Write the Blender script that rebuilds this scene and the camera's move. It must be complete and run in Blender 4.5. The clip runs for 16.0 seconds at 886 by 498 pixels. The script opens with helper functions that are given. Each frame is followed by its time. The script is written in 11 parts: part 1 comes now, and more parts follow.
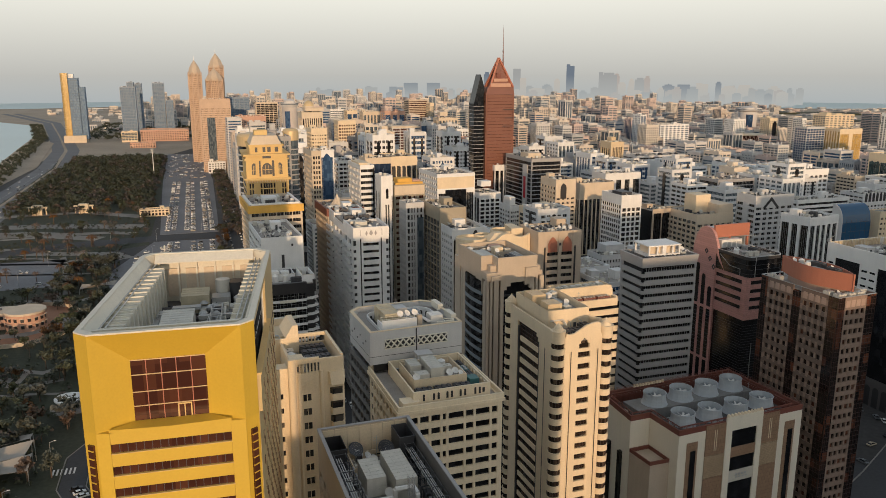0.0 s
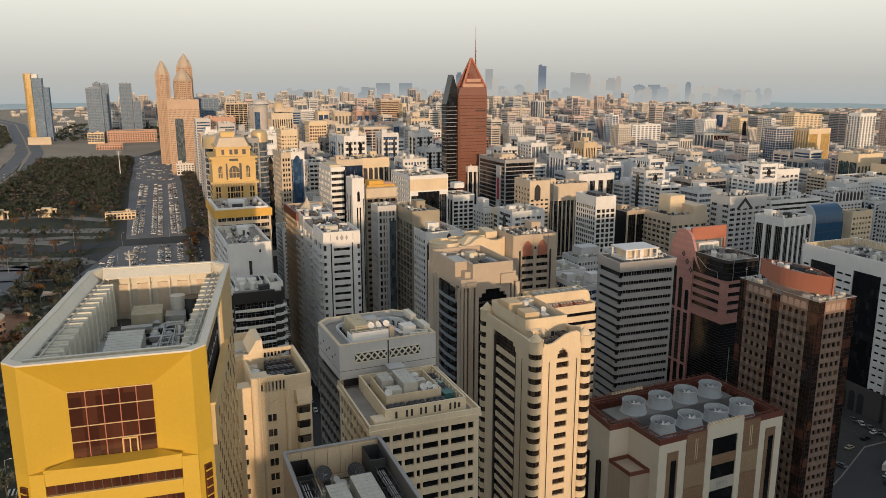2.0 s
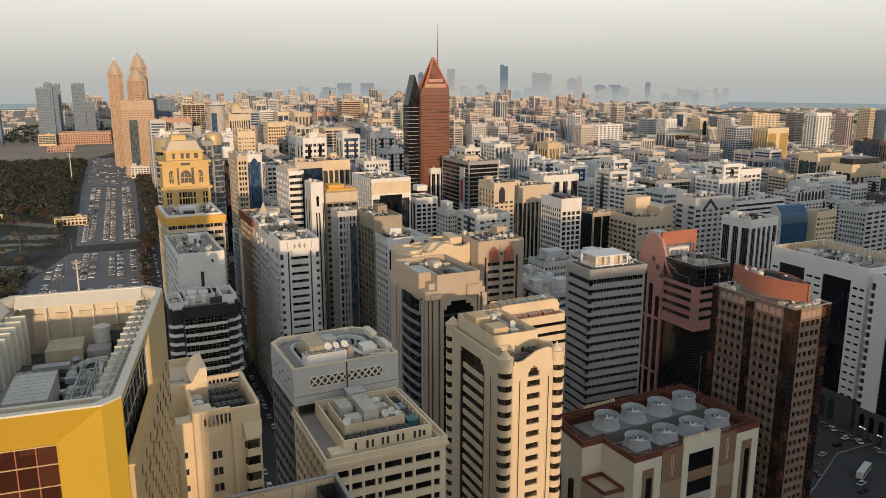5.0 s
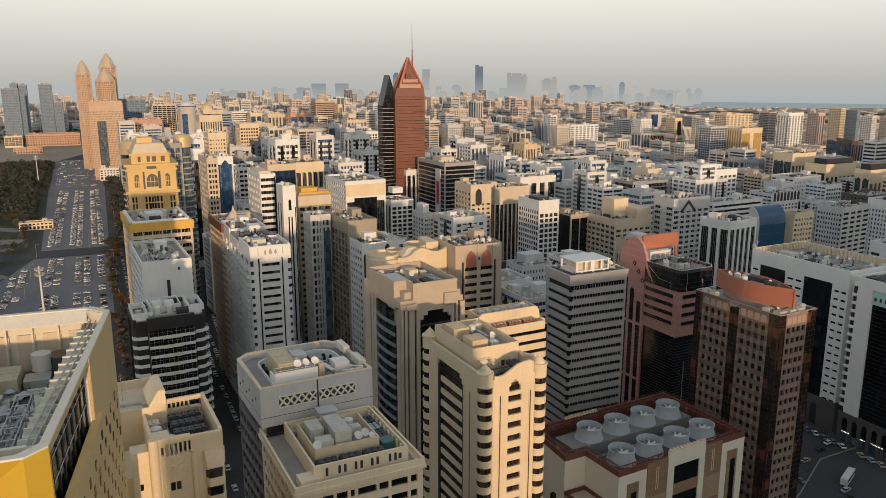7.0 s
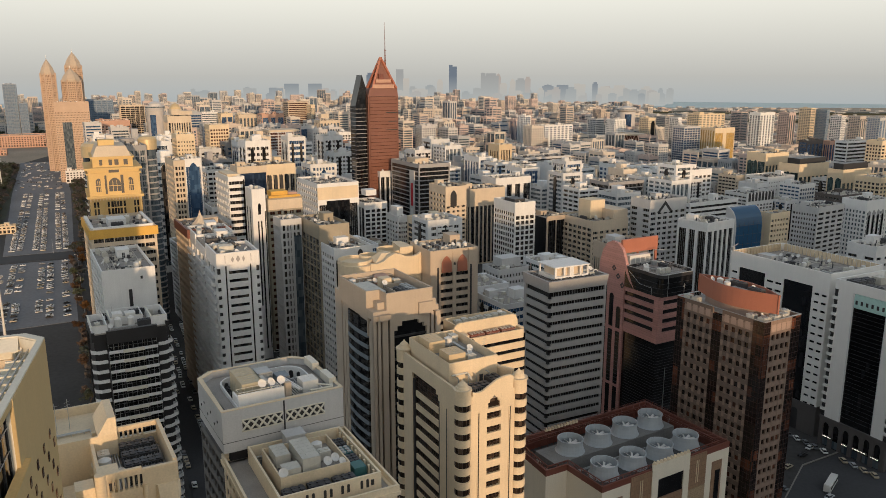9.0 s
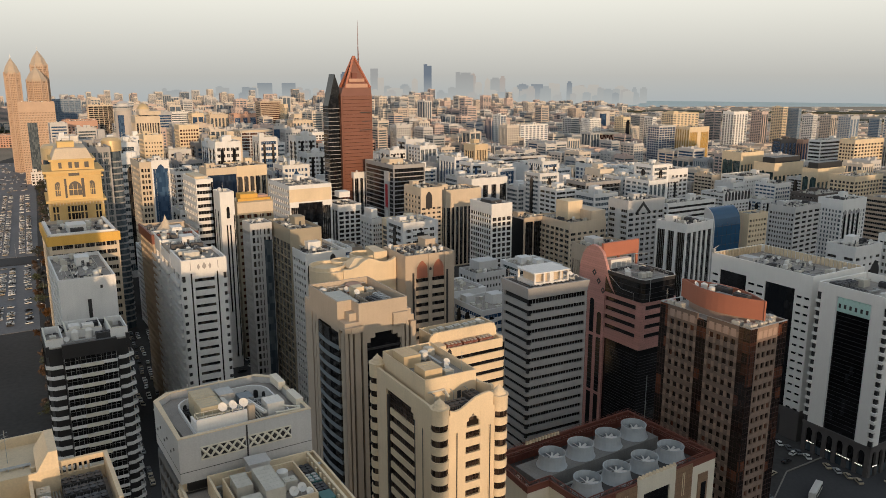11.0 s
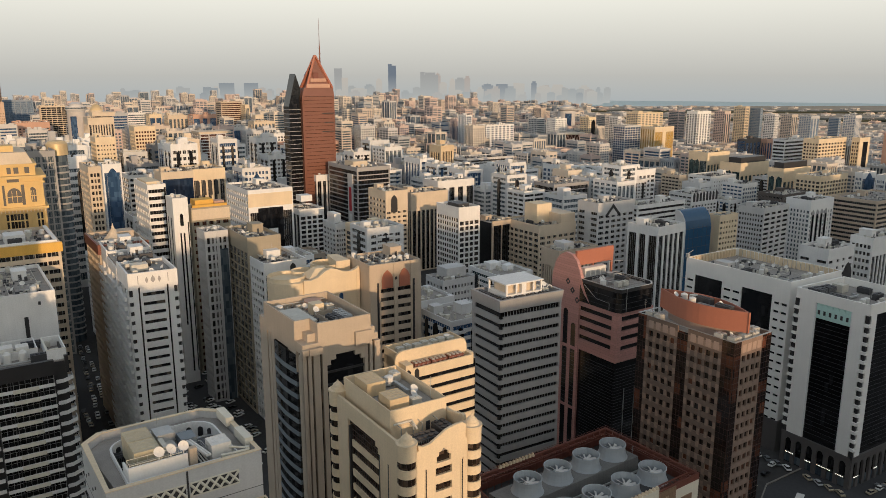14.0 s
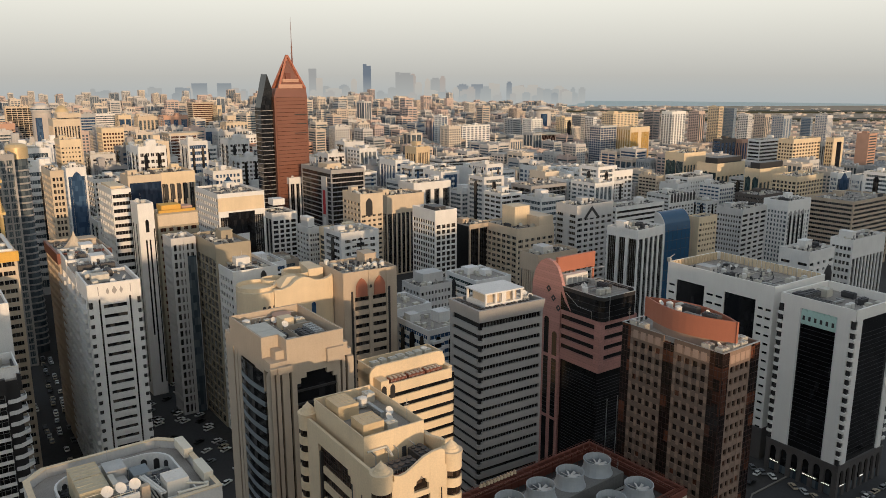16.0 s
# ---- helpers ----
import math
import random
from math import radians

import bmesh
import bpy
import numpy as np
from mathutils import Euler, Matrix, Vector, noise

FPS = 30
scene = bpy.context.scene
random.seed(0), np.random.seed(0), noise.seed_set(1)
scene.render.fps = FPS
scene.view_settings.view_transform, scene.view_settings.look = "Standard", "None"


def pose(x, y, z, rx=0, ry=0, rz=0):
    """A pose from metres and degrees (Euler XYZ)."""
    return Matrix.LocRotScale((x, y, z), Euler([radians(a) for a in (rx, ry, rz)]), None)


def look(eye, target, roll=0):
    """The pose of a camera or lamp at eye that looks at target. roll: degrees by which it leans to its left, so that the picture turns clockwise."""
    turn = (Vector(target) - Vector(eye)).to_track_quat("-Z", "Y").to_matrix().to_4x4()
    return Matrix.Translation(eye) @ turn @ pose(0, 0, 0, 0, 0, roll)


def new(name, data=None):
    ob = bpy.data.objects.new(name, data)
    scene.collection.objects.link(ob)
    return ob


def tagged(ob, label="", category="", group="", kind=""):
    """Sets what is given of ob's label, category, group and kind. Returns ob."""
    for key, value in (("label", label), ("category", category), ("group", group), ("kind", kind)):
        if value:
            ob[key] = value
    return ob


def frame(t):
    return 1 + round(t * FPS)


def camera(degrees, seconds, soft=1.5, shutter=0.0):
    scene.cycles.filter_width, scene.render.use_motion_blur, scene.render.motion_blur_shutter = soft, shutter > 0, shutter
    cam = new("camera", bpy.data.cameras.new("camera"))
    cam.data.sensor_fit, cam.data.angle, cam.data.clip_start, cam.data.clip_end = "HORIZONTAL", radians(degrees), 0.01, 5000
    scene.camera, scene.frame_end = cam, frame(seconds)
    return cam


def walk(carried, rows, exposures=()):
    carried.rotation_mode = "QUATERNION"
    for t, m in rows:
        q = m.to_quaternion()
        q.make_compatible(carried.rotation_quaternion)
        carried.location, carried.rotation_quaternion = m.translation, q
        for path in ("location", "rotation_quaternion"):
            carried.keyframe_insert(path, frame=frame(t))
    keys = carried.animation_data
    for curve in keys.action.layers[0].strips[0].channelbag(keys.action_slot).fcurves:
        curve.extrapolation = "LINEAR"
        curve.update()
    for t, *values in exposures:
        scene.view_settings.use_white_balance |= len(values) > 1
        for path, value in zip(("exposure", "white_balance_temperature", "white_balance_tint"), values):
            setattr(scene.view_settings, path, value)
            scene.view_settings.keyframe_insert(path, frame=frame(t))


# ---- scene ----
# ---- camera ----
cam = camera(59.9, 16.0, soft=0.7)
PATH = [
    (0.0, 0.00, 0.00, 148.00, -12.750, -17.732), (0.5, 0.75, 1.95, 148.00, -12.745, -18.239),
    (1.0, 1.50, 3.92, 148.00, -12.737, -18.761), (1.5, 2.17, 5.91, 148.00, -12.734, -19.266),
    (2.0, 2.88, 7.98, 148.00, -12.730, -19.745), (2.5, 3.63, 10.03, 148.00, -12.727, -20.207),
    (3.0, 4.37, 12.12, 148.00, -12.725, -20.652), (3.5, 5.17, 14.23, 148.02, -12.729, -21.108),
    (4.0, 6.06, 16.32, 148.03, -12.731, -21.583), (6.5, 10.44, 26.78, 148.03, -12.714, -23.879),
    (7.0, 11.42, 28.97, 148.03, -12.711, -24.328), (7.5, 12.37, 31.23, 148.03, -12.706, -24.765),
    (8.0, 13.40, 33.38, 148.02, -12.704, -25.233), (8.5, 14.48, 35.50, 148.00, -12.704, -25.736),
    (9.0, 15.55, 37.63, 148.00, -12.706, -26.236), (11.5, 21.50, 49.00, 147.79, -12.764, -28.435),
    (12.0, 22.60, 51.30, 147.72, -12.763, -28.772), (12.5, 23.82, 53.50, 147.68, -12.762, -29.179),
    (13.0, 25.12, 55.66, 147.67, -12.761, -29.647), (13.5, 26.42, 57.88, 147.68, -12.758, -30.137),
    (14.0, 27.69, 60.10, 147.68, -12.758, -30.640), (14.5, 29.02, 62.26, 147.69, -12.760, -31.146),
    (15.0, 30.43, 64.41, 147.72, -12.754, -31.632), (15.5, 31.75, 66.56, 147.76, -12.750, -32.066),
    (16.0, 32.92, 68.82, 147.80, -12.746, -32.441),
]
walk(cam, [(t, pose(x, y, z, 90 + pitch, 0, yaw)) for t, x, y, z, pitch, yaw in PATH])

# ---- light ----
SUN_AZ, SUN_EL = 187.0, 5.0          # compass degrees from +y, clockwise; height over the horizon
sun_dir = Vector((math.sin(radians(SUN_AZ)) * math.cos(radians(SUN_EL)),
                  math.cos(radians(SUN_AZ)) * math.cos(radians(SUN_EL)), math.sin(radians(SUN_EL))))
sun_data = bpy.data.lights.new("sun", "SUN")
sun_data.energy, sun_data.angle, sun_data.color = 2.8, radians(0.6), (1.0, 0.68, 0.41)
sun = new("sun", sun_data)
sun.matrix_world = look((0, 0, 300), tuple(Vector((0, 0, 300)) - sun_dir))

world = bpy.data.worlds.new("evening_sky")
scene.world = world
world.use_nodes = True
wn, wl = world.node_tree.nodes, world.node_tree.links
wn.clear()
w_out = wn.new("ShaderNodeOutputWorld")
w_bg = wn.new("ShaderNodeBackground")
w_sky = wn.new("ShaderNodeTexSky")
w_sky.sky_type, w_sky.sun_disc = "NISHITA", False
w_sky.sun_elevation, w_sky.sun_rotation = radians(SUN_EL), radians(SUN_AZ)
w_sky.dust_density, w_sky.air_density, w_sky.ozone_density = 3.0, 1.2, 1.0
# dusty haze that thickens towards the horizon
w_co, w_sep, w_ramp, w_mix, w_haze = (wn.new("ShaderNodeTexCoord"), wn.new("ShaderNodeSeparateXYZ"), wn.new("ShaderNodeMapRange"),
                                      wn.new("ShaderNodeMix"), wn.new("ShaderNodeValToRGB"))
w_mix.data_type = "RGBA"
w_haze.color_ramp.elements[0].position, w_haze.color_ramp.elements[0].color = 0.0, (5.4, 5.35, 5.0, 1)
w_haze.color_ramp.elements[1].position, w_haze.color_ramp.elements[1].color = 0.22, (9.7, 9.55, 8.6, 1)
w_top = w_haze.color_ramp.elements.new(0.6)
w_top.color = (5.0, 5.7, 6.5, 1)
wl.new(w_co.outputs["Generated"], w_sep.inputs[0])
wl.new(w_sep.outputs["Z"], w_ramp.inputs["Value"])
w_ramp.inputs["From Min"].default_value, w_ramp.inputs["From Max"].default_value = 0.0, 0.5
wl.new(w_ramp.outputs[0], w_haze.inputs[0])
w_r2 = wn.new("ShaderNodeMapRange")
w_r2.inputs["From Min"].default_value, w_r2.inputs["From Max"].default_value = 0.10, 0.7
w_r2.inputs["To Min"].default_value, w_r2.inputs["To Max"].default_value = 0.06, 0.4
wl.new(w_sep.outputs["Z"], w_r2.inputs["Value"])
wl.new(w_r2.outputs[0], w_mix.inputs["Factor"])
# the sky is brighter and warmer round the low sun
w_glow, w_tint = wn.new("ShaderNodeMapRange"), wn.new("ShaderNodeMix")
w_glow.inputs["From Min"].default_value, w_glow.inputs["From Max"].default_value = -0.1, -1.0
wl.new(w_sep.outputs["Y"], w_glow.inputs["Value"])
w_tint.data_type, w_tint.blend_type = "RGBA", "MULTIPLY"
wl.new(w_glow.outputs[0], w_tint.inputs["Factor"])
w_tint.inputs[7].default_value = (1.55, 1.45, 1.3, 1)
wl.new(w_haze.outputs[0], w_tint.inputs[6])
wl.new(w_tint.outputs[2], w_mix.inputs[6])
wl.new(w_sky.outputs[0], w_mix.inputs[7])
wl.new(w_mix.outputs[2], w_bg.inputs["Color"])
wl.new(w_bg.outputs[0], w_out.inputs["Surface"])
w_bg.inputs["Strength"].default_value = 0.10
scene.view_settings.exposure = 0.0

# ---- materials ----
def nodes_of(m):
    m.use_nodes = True
    return m.node_tree.nodes, m.node_tree.links, m.node_tree.nodes["Principled BSDF"]


def paint(name, color, rough=0.75, var=0.16, scale=0.35, metal=0.0, bump=0.15, streak=0.13, vary=0.0, tiles=None):
    """Plaster, stone or painted metal: broad stains, rain streaks and fine grain. vary: difference from object to object."""
    m = bpy.data.materials.new(name)
    n, l, b = nodes_of(m)
    co = n.new("ShaderNodeTexCoord")
    big, fine, run = n.new("ShaderNodeTexNoise"), n.new("ShaderNodeTexNoise"), n.new("ShaderNodeTexNoise")
    big.inputs["Scale"].default_value, big.inputs["Detail"].default_value = scale * 0.35, 4
    fine.inputs["Scale"].default_value, fine.inputs["Detail"].default_value = scale * 9, 3
    stretch = n.new("ShaderNodeMapping")
    stretch.inputs["Scale"].default_value = (1.2, 1.2, 0.06)
    l.new(co.outputs["Object"], stretch.inputs[0])
    l.new(stretch.outputs[0], run.inputs["Vector"])
    run.inputs["Scale"].default_value, run.inputs["Detail"].default_value = 1.1, 5
    for t in (big, fine):
        l.new(co.outputs["Object"], t.inputs["Vector"])
    add = n.new("ShaderNodeMath")
    add.operation = "ADD"
    l.new(big.outputs[0], add.inputs[0])
    l.new(fine.outputs[0], add.inputs[1])
    tot = n.new("ShaderNodeMath")
    tot.operation = "MULTIPLY_ADD"
    l.new(run.outputs[0], tot.inputs[0])
    tot.inputs[1].default_value = streak * 4
    l.new(add.outputs[0], tot.inputs[2])
    mr = n.new("ShaderNodeMapRange")
    mid = 1.0 + streak * 2
    mr.inputs["From Min"].default_value, mr.inputs["From Max"].default_value = mid - 0.55, mid + 0.55
    mr.inputs["To Min"].default_value, mr.inputs["To Max"].default_value = 1 - var * 1.3, 1 + var * 0.7
    l.new(tot.outputs[0], mr.inputs["Value"])
    mul = n.new("ShaderNodeMix")
    mul.data_type, mul.blend_type = "RGBA", "MULTIPLY"
    mul.inputs["Factor"].default_value = 1.0
    mul.inputs[6].default_value = (*color, 1)
    l.new(mr.outputs[0], mul.inputs[7])
    last = mul.outputs[2]
    if vary:
        info, hsv = n.new("ShaderNodeObjectInfo"), n.new("ShaderNodeHueSaturation")
        v, s, h = n.new("ShaderNodeMapRange"), n.new("ShaderNodeMapRange"), n.new("ShaderNodeMath")
        wn2 = n.new("ShaderNodeTexWhiteNoise")
        wn2.noise_dimensions = "1D"
        l.new(info.outputs["Random"], wn2.inputs["W"])
        l.new(info.outputs["Random"], v.inputs["Value"])
        l.new(wn2.outputs["Value"], s.inputs["Value"])
        v.inputs["To Min"].default_value, v.inputs["To Max"].default_value = 1 - vary, 1 + vary * 0.4
        s.inputs["To Min"].default_value, s.inputs["To Max"].default_value = 0.35, 1.5
        l.new(v.outputs[0], hsv.inputs["Value"])
        l.new(s.outputs[0], hsv.inputs["Saturation"])
        l.new(last, hsv.inputs["Color"])
        last = hsv.outputs[0]
    if tiles:
        br = n.new("ShaderNodeTexBrick")
        br.inputs["Scale"].default_value = 1.0
        br.inputs["Brick Width"].default_value, br.inputs["Row Height"].default_value = tiles
        br.inputs["Mortar Size"].default_value = 0.03
        br.inputs["Color1"].default_value, br.inputs["Color2"].default_value, br.inputs["Mortar"].default_value = (1, 1, 1, 1), (0.86, 0.86, 0.86, 1), (0.55, 0.55, 0.55, 1)
        turn = n.new("ShaderNodeMapping")
        turn.inputs["Rotation"].default_value = (radians(90), 0, 0)
        l.new(co.outputs["Object"], turn.inputs[0])
        l.new(turn.outputs[0], br.inputs["Vector"])
        mm = n.new("ShaderNodeMix")
        mm.data_type, mm.blend_type = "RGBA", "MULTIPLY"
        mm.inputs["Factor"].default_value = 1.0
        l.new(last, mm.inputs[6])
        l.new(br.outputs[0], mm.inputs[7])
        last = mm.outputs[2]
    l.new(last, b.inputs["Base Color"])
    b.inputs["Roughness"].default_value, b.inputs["Metallic"].default_value = rough, metal
    if bump:
        bp = n.new("ShaderNodeBump")
        bp.inputs["Strength"].default_value, bp.inputs["Distance"].default_value = bump, 0.05
        l.new(fine.outputs[0], bp.inputs["Height"])
        l.new(bp.outputs[0], b.inputs["Normal"])
    return m


def glazing(name, dark, light, cell=(1.5, 1.5, 3.4), share=0.25, rough=0.12, spec=0.5):
    """Window glass: rooms behind it differ from window to window."""
    m = bpy.data.materials.new(name)
    n, l, b = nodes_of(m)
    co, div, flo, wh = n.new("ShaderNodeTexCoord"), n.new("ShaderNodeVectorMath"), n.new("ShaderNodeVectorMath"), n.new("ShaderNodeTexWhiteNoise")
    div.operation, flo.operation = "DIVIDE", "FLOOR"
    div.inputs[1].default_value = cell
    l.new(co.outputs["Object"], div.inputs[0])
    l.new(div.outputs[0], flo.inputs[0])
    info = n.new("ShaderNodeObjectInfo")
    shift = n.new("ShaderNodeVectorMath")
    l.new(flo.outputs[0], shift.inputs[0])
    l.new(info.outputs["Random"], shift.inputs[1])
    l.new(shift.outputs[0], wh.inputs["Vector"])
    ramp = n.new("ShaderNodeValToRGB")
    e = ramp.color_ramp.elements
    e[0].position, e[0].color = 1 - share * 2.2, (*dark, 1)
    e[1].position, e[1].color = 1.0, (*light, 1)
    l.new(wh.outputs["Value"], ramp.inputs[0])
    l.new(ramp.outputs[0], b.inputs["Base Color"])
    no, bp = n.new("ShaderNodeTexNoise"), n.new("ShaderNodeBump")
    no.inputs["Scale"].default_value = 0.4
    l.new(co.outputs["Object"], no.inputs["Vector"])
    bp.inputs["Strength"].default_value, bp.inputs["Distance"].default_value = 0.12, 0.2
    l.new(no.outputs[0], bp.inputs["Height"])
    l.new(bp.outputs[0], b.inputs["Normal"])
    b.inputs["Roughness"].default_value = rough
    b.inputs["Specular IOR Level"].default_value = spec
    return m


M = {
    "white": paint("white_plaster", (0.78, 0.77, 0.75), vary=0.0),
    "white_var": paint("pale_plaster", (0.79, 0.785, 0.775), vary=0.2),
    "tan_var": paint("tan_plaster", (0.56, 0.48, 0.40), vary=0.3),
    "grey_var": paint("grey_plaster", (0.40, 0.39, 0.39), vary=0.3),
    "cream": paint("cream_plaster", (0.74, 0.60, 0.415)),
    "beige": paint("beige_plaster", (0.84, 0.70, 0.50)),
    "yellow": paint("yellow_metal_cladding", (0.60, 0.395, 0.045), rough=0.45, var=0.07, streak=0.1, bump=0.03),
    "yellow_pale": paint("pale_yellow_plaster", (0.67, 0.47, 0.20), var=0.12),
    "ochre": paint("ochre_plaster", (0.70, 0.40, 0.08)),
    "grey": paint("grey_concrete", (0.36, 0.35, 0.345)),
    "grey_light": paint("light_grey_concrete", (0.57, 0.56, 0.55)),
    "brown": paint("brown_granite", (0.32, 0.225, 0.175), rough=0.4, var=0.2, tiles=(1.9, 1.9)),
    "redbrown": paint("red_brown_cladding", (0.19, 0.062, 0.042), rough=0.5),
    "slate": paint("slate_grey_panels", (0.19, 0.22, 0.245), rough=0.5),
    "terracotta": paint("terracotta_cladding", (0.42, 0.155, 0.095), rough=0.5, var=0.1),
    "pink": paint("pink_granite", (0.54, 0.275, 0.24), rough=0.45, var=0.12, tiles=(1.6, 0.85)),
    "tan": paint("tan_stone", (0.52, 0.42, 0.32)),
    "olive": paint("olive_stone", (0.36, 0.31, 0.23)),
    "sand": paint("sand_plaster", (0.64, 0.53, 0.40)),
    "dark": paint("dark_cladding", (0.035, 0.033, 0.034), rough=0.4),
    "roof": paint("roof_screed", (0.34, 0.31, 0.28), var=0.35, streak=0.0, scale=0.8),
    "roof_dark": paint("dark_roof_felt", (0.10, 0.095, 0.09), var=0.35, streak=0.0, scale=0.8),
    "metal": paint("galvanised_metal", (0.50, 0.50, 0.49), rough=0.45, metal=0.5, var=0.2, scale=1.5),
    "metal_dark": paint("dark_machine_metal", (0.07, 0.07, 0.075), rough=0.5, metal=0.3, scale=1.5),
    "unit": paint("air_handler_casing", (0.60, 0.57, 0.50), rough=0.5, var=0.2, scale=1.5),
    "unit_cream": paint("weathered_tank_panels", (0.50, 0.44, 0.31), rough=0.55, var=0.25, scale=1.5),
    "teal": paint("teal_paint", (0.05, 0.16, 0.16), rough=0.5),
    "canvas": paint("pale_canvas", (0.34, 0.31, 0.27), rough=0.9, var=0.1),
    "dish": paint("white_enamel", (0.72, 0.70, 0.66), rough=0.4, var=0.1),
    "copper": paint("brown_copper_panel", (0.24, 0.105, 0.072), rough=0.32, metal=0.15, var=0.12, streak=0.1),
    "cream_var": paint("cream_city_plaster", (0.67, 0.56, 0.43), vary=0.22),
    # far tones: paler, with distance haze put into the base colour
    "far_cream": paint("hazed_cream_walls", (0.64, 0.57, 0.49)),
    "far_pink": paint("hazed_rose_walls", (0.58, 0.46, 0.41)),
    "far_white": paint("hazed_pale_walls", (0.66, 0.64, 0.62), vary=0.15),
    "far_tan": paint("hazed_tan_walls", (0.56, 0.49, 0.43), vary=0.15),
    "far_grey": paint("hazed_grey_walls", (0.48, 0.49, 0.50), vary=0.15),
    "far_blue": paint("hazed_blue_grey_glass", (0.30, 0.34, 0.38), rough=0.5, vary=0.2),
    "terracotta_pale": paint("rose_plaster", (0.55, 0.33, 0.24)),
    "dark_brown": paint("dark_brown_stone", (0.12, 0.10, 0.09)),
    "banner_red": paint("red_banner_cloth", (0.50, 0.03, 0.04), var=0.1),
    "banner_white": paint("white_banner_cloth", (0.7, 0.7, 0.68), var=0.1),
    "gold_cap": paint("gold_metal_cap", (0.66, 0.50, 0.28), rough=0.45, metal=0.3),
    "g_gold": glazing("gold_window_glass", (0.42, 0.26, 0.07), (0.55, 0.36, 0.12), share=0.4),
    "g_tan": glazing("tan_window_glass", (0.24, 0.165, 0.11), (0.32, 0.23, 0.15), share=0.4),
    "g_dark": glazing("dark_window_glass", (0.012, 0.012, 0.014), (0.10, 0.085, 0.07)),
    "g_blue": glazing("blue_window_glass", (0.025, 0.06, 0.13), (0.06, 0.12, 0.22), share=0.35, spec=0.8),
    "navy_glass": glazing("navy_curtain_glass", (0.012, 0.025, 0.055), (0.03, 0.05, 0.09), share=0.25),
    "g_teal": glazing("green_window_glass", (0.02, 0.04, 0.045), (0.06, 0.10, 0.10)),
    "g_brown": glazing("brown_window_glass", (0.05, 0.018, 0.012), (0.10, 0.038, 0.022), share=0.35),
    "g_warm": glazing("smoky_window_glass", (0.022, 0.016, 0.012), (0.10, 0.07, 0.05)),
    "g_black": glazing("black_curtain_glass", (0.006, 0.006, 0.007), (0.02, 0.02, 0.022), share=0.2, rough=0.08),
    # far glass lightened in its colour to stand in for haze
    "g_far": glazing("hazed_far_glass", (0.06, 0.095, 0.14), (0.18, 0.21, 0.24), share=0.5),
    # tower blue lifted so the base colour carries distance haze
    "g_tower": glazing("hazed_tower_glass", (0.09, 0.15, 0.24), (0.16, 0.24, 0.33), share=0.4, rough=0.4, spec=0.1),
    "charcoal": paint("dark_grey_concrete", (0.17, 0.165, 0.16)),
    "bone": paint("bone_painted_steel", (0.70, 0.66, 0.56), var=0.12),
    "vault_blue": paint("blue_vault_glass", (0.025, 0.085, 0.17), rough=0.14, var=0.08, streak=0.05, bump=0.0),
    "bright_white": paint("bright_white_stone", (0.82, 0.81, 0.79), var=0.1),
    "rose_tan": paint("rose_tan_stone", (0.56, 0.40, 0.29)),
    "fan_wall": paint("cream_wall_stone", (0.80, 0.72, 0.58), var=0.1),
    # blue panel lightened, haze over the far towers put in its colour
    "blue_metal": paint("hazed_blue_panel", (0.19, 0.25, 0.33), rough=0.5),
    # duller copy of the yellow: shade of the east side put into the colour
    "yellow_side": paint("shaded_yellow_cladding", (0.54, 0.40, 0.195), rough=0.5, var=0.1),
    "g_slate": glazing("slate_window_glass", (0.05, 0.07, 0.09), (0.14, 0.17, 0.19), share=0.4),
}

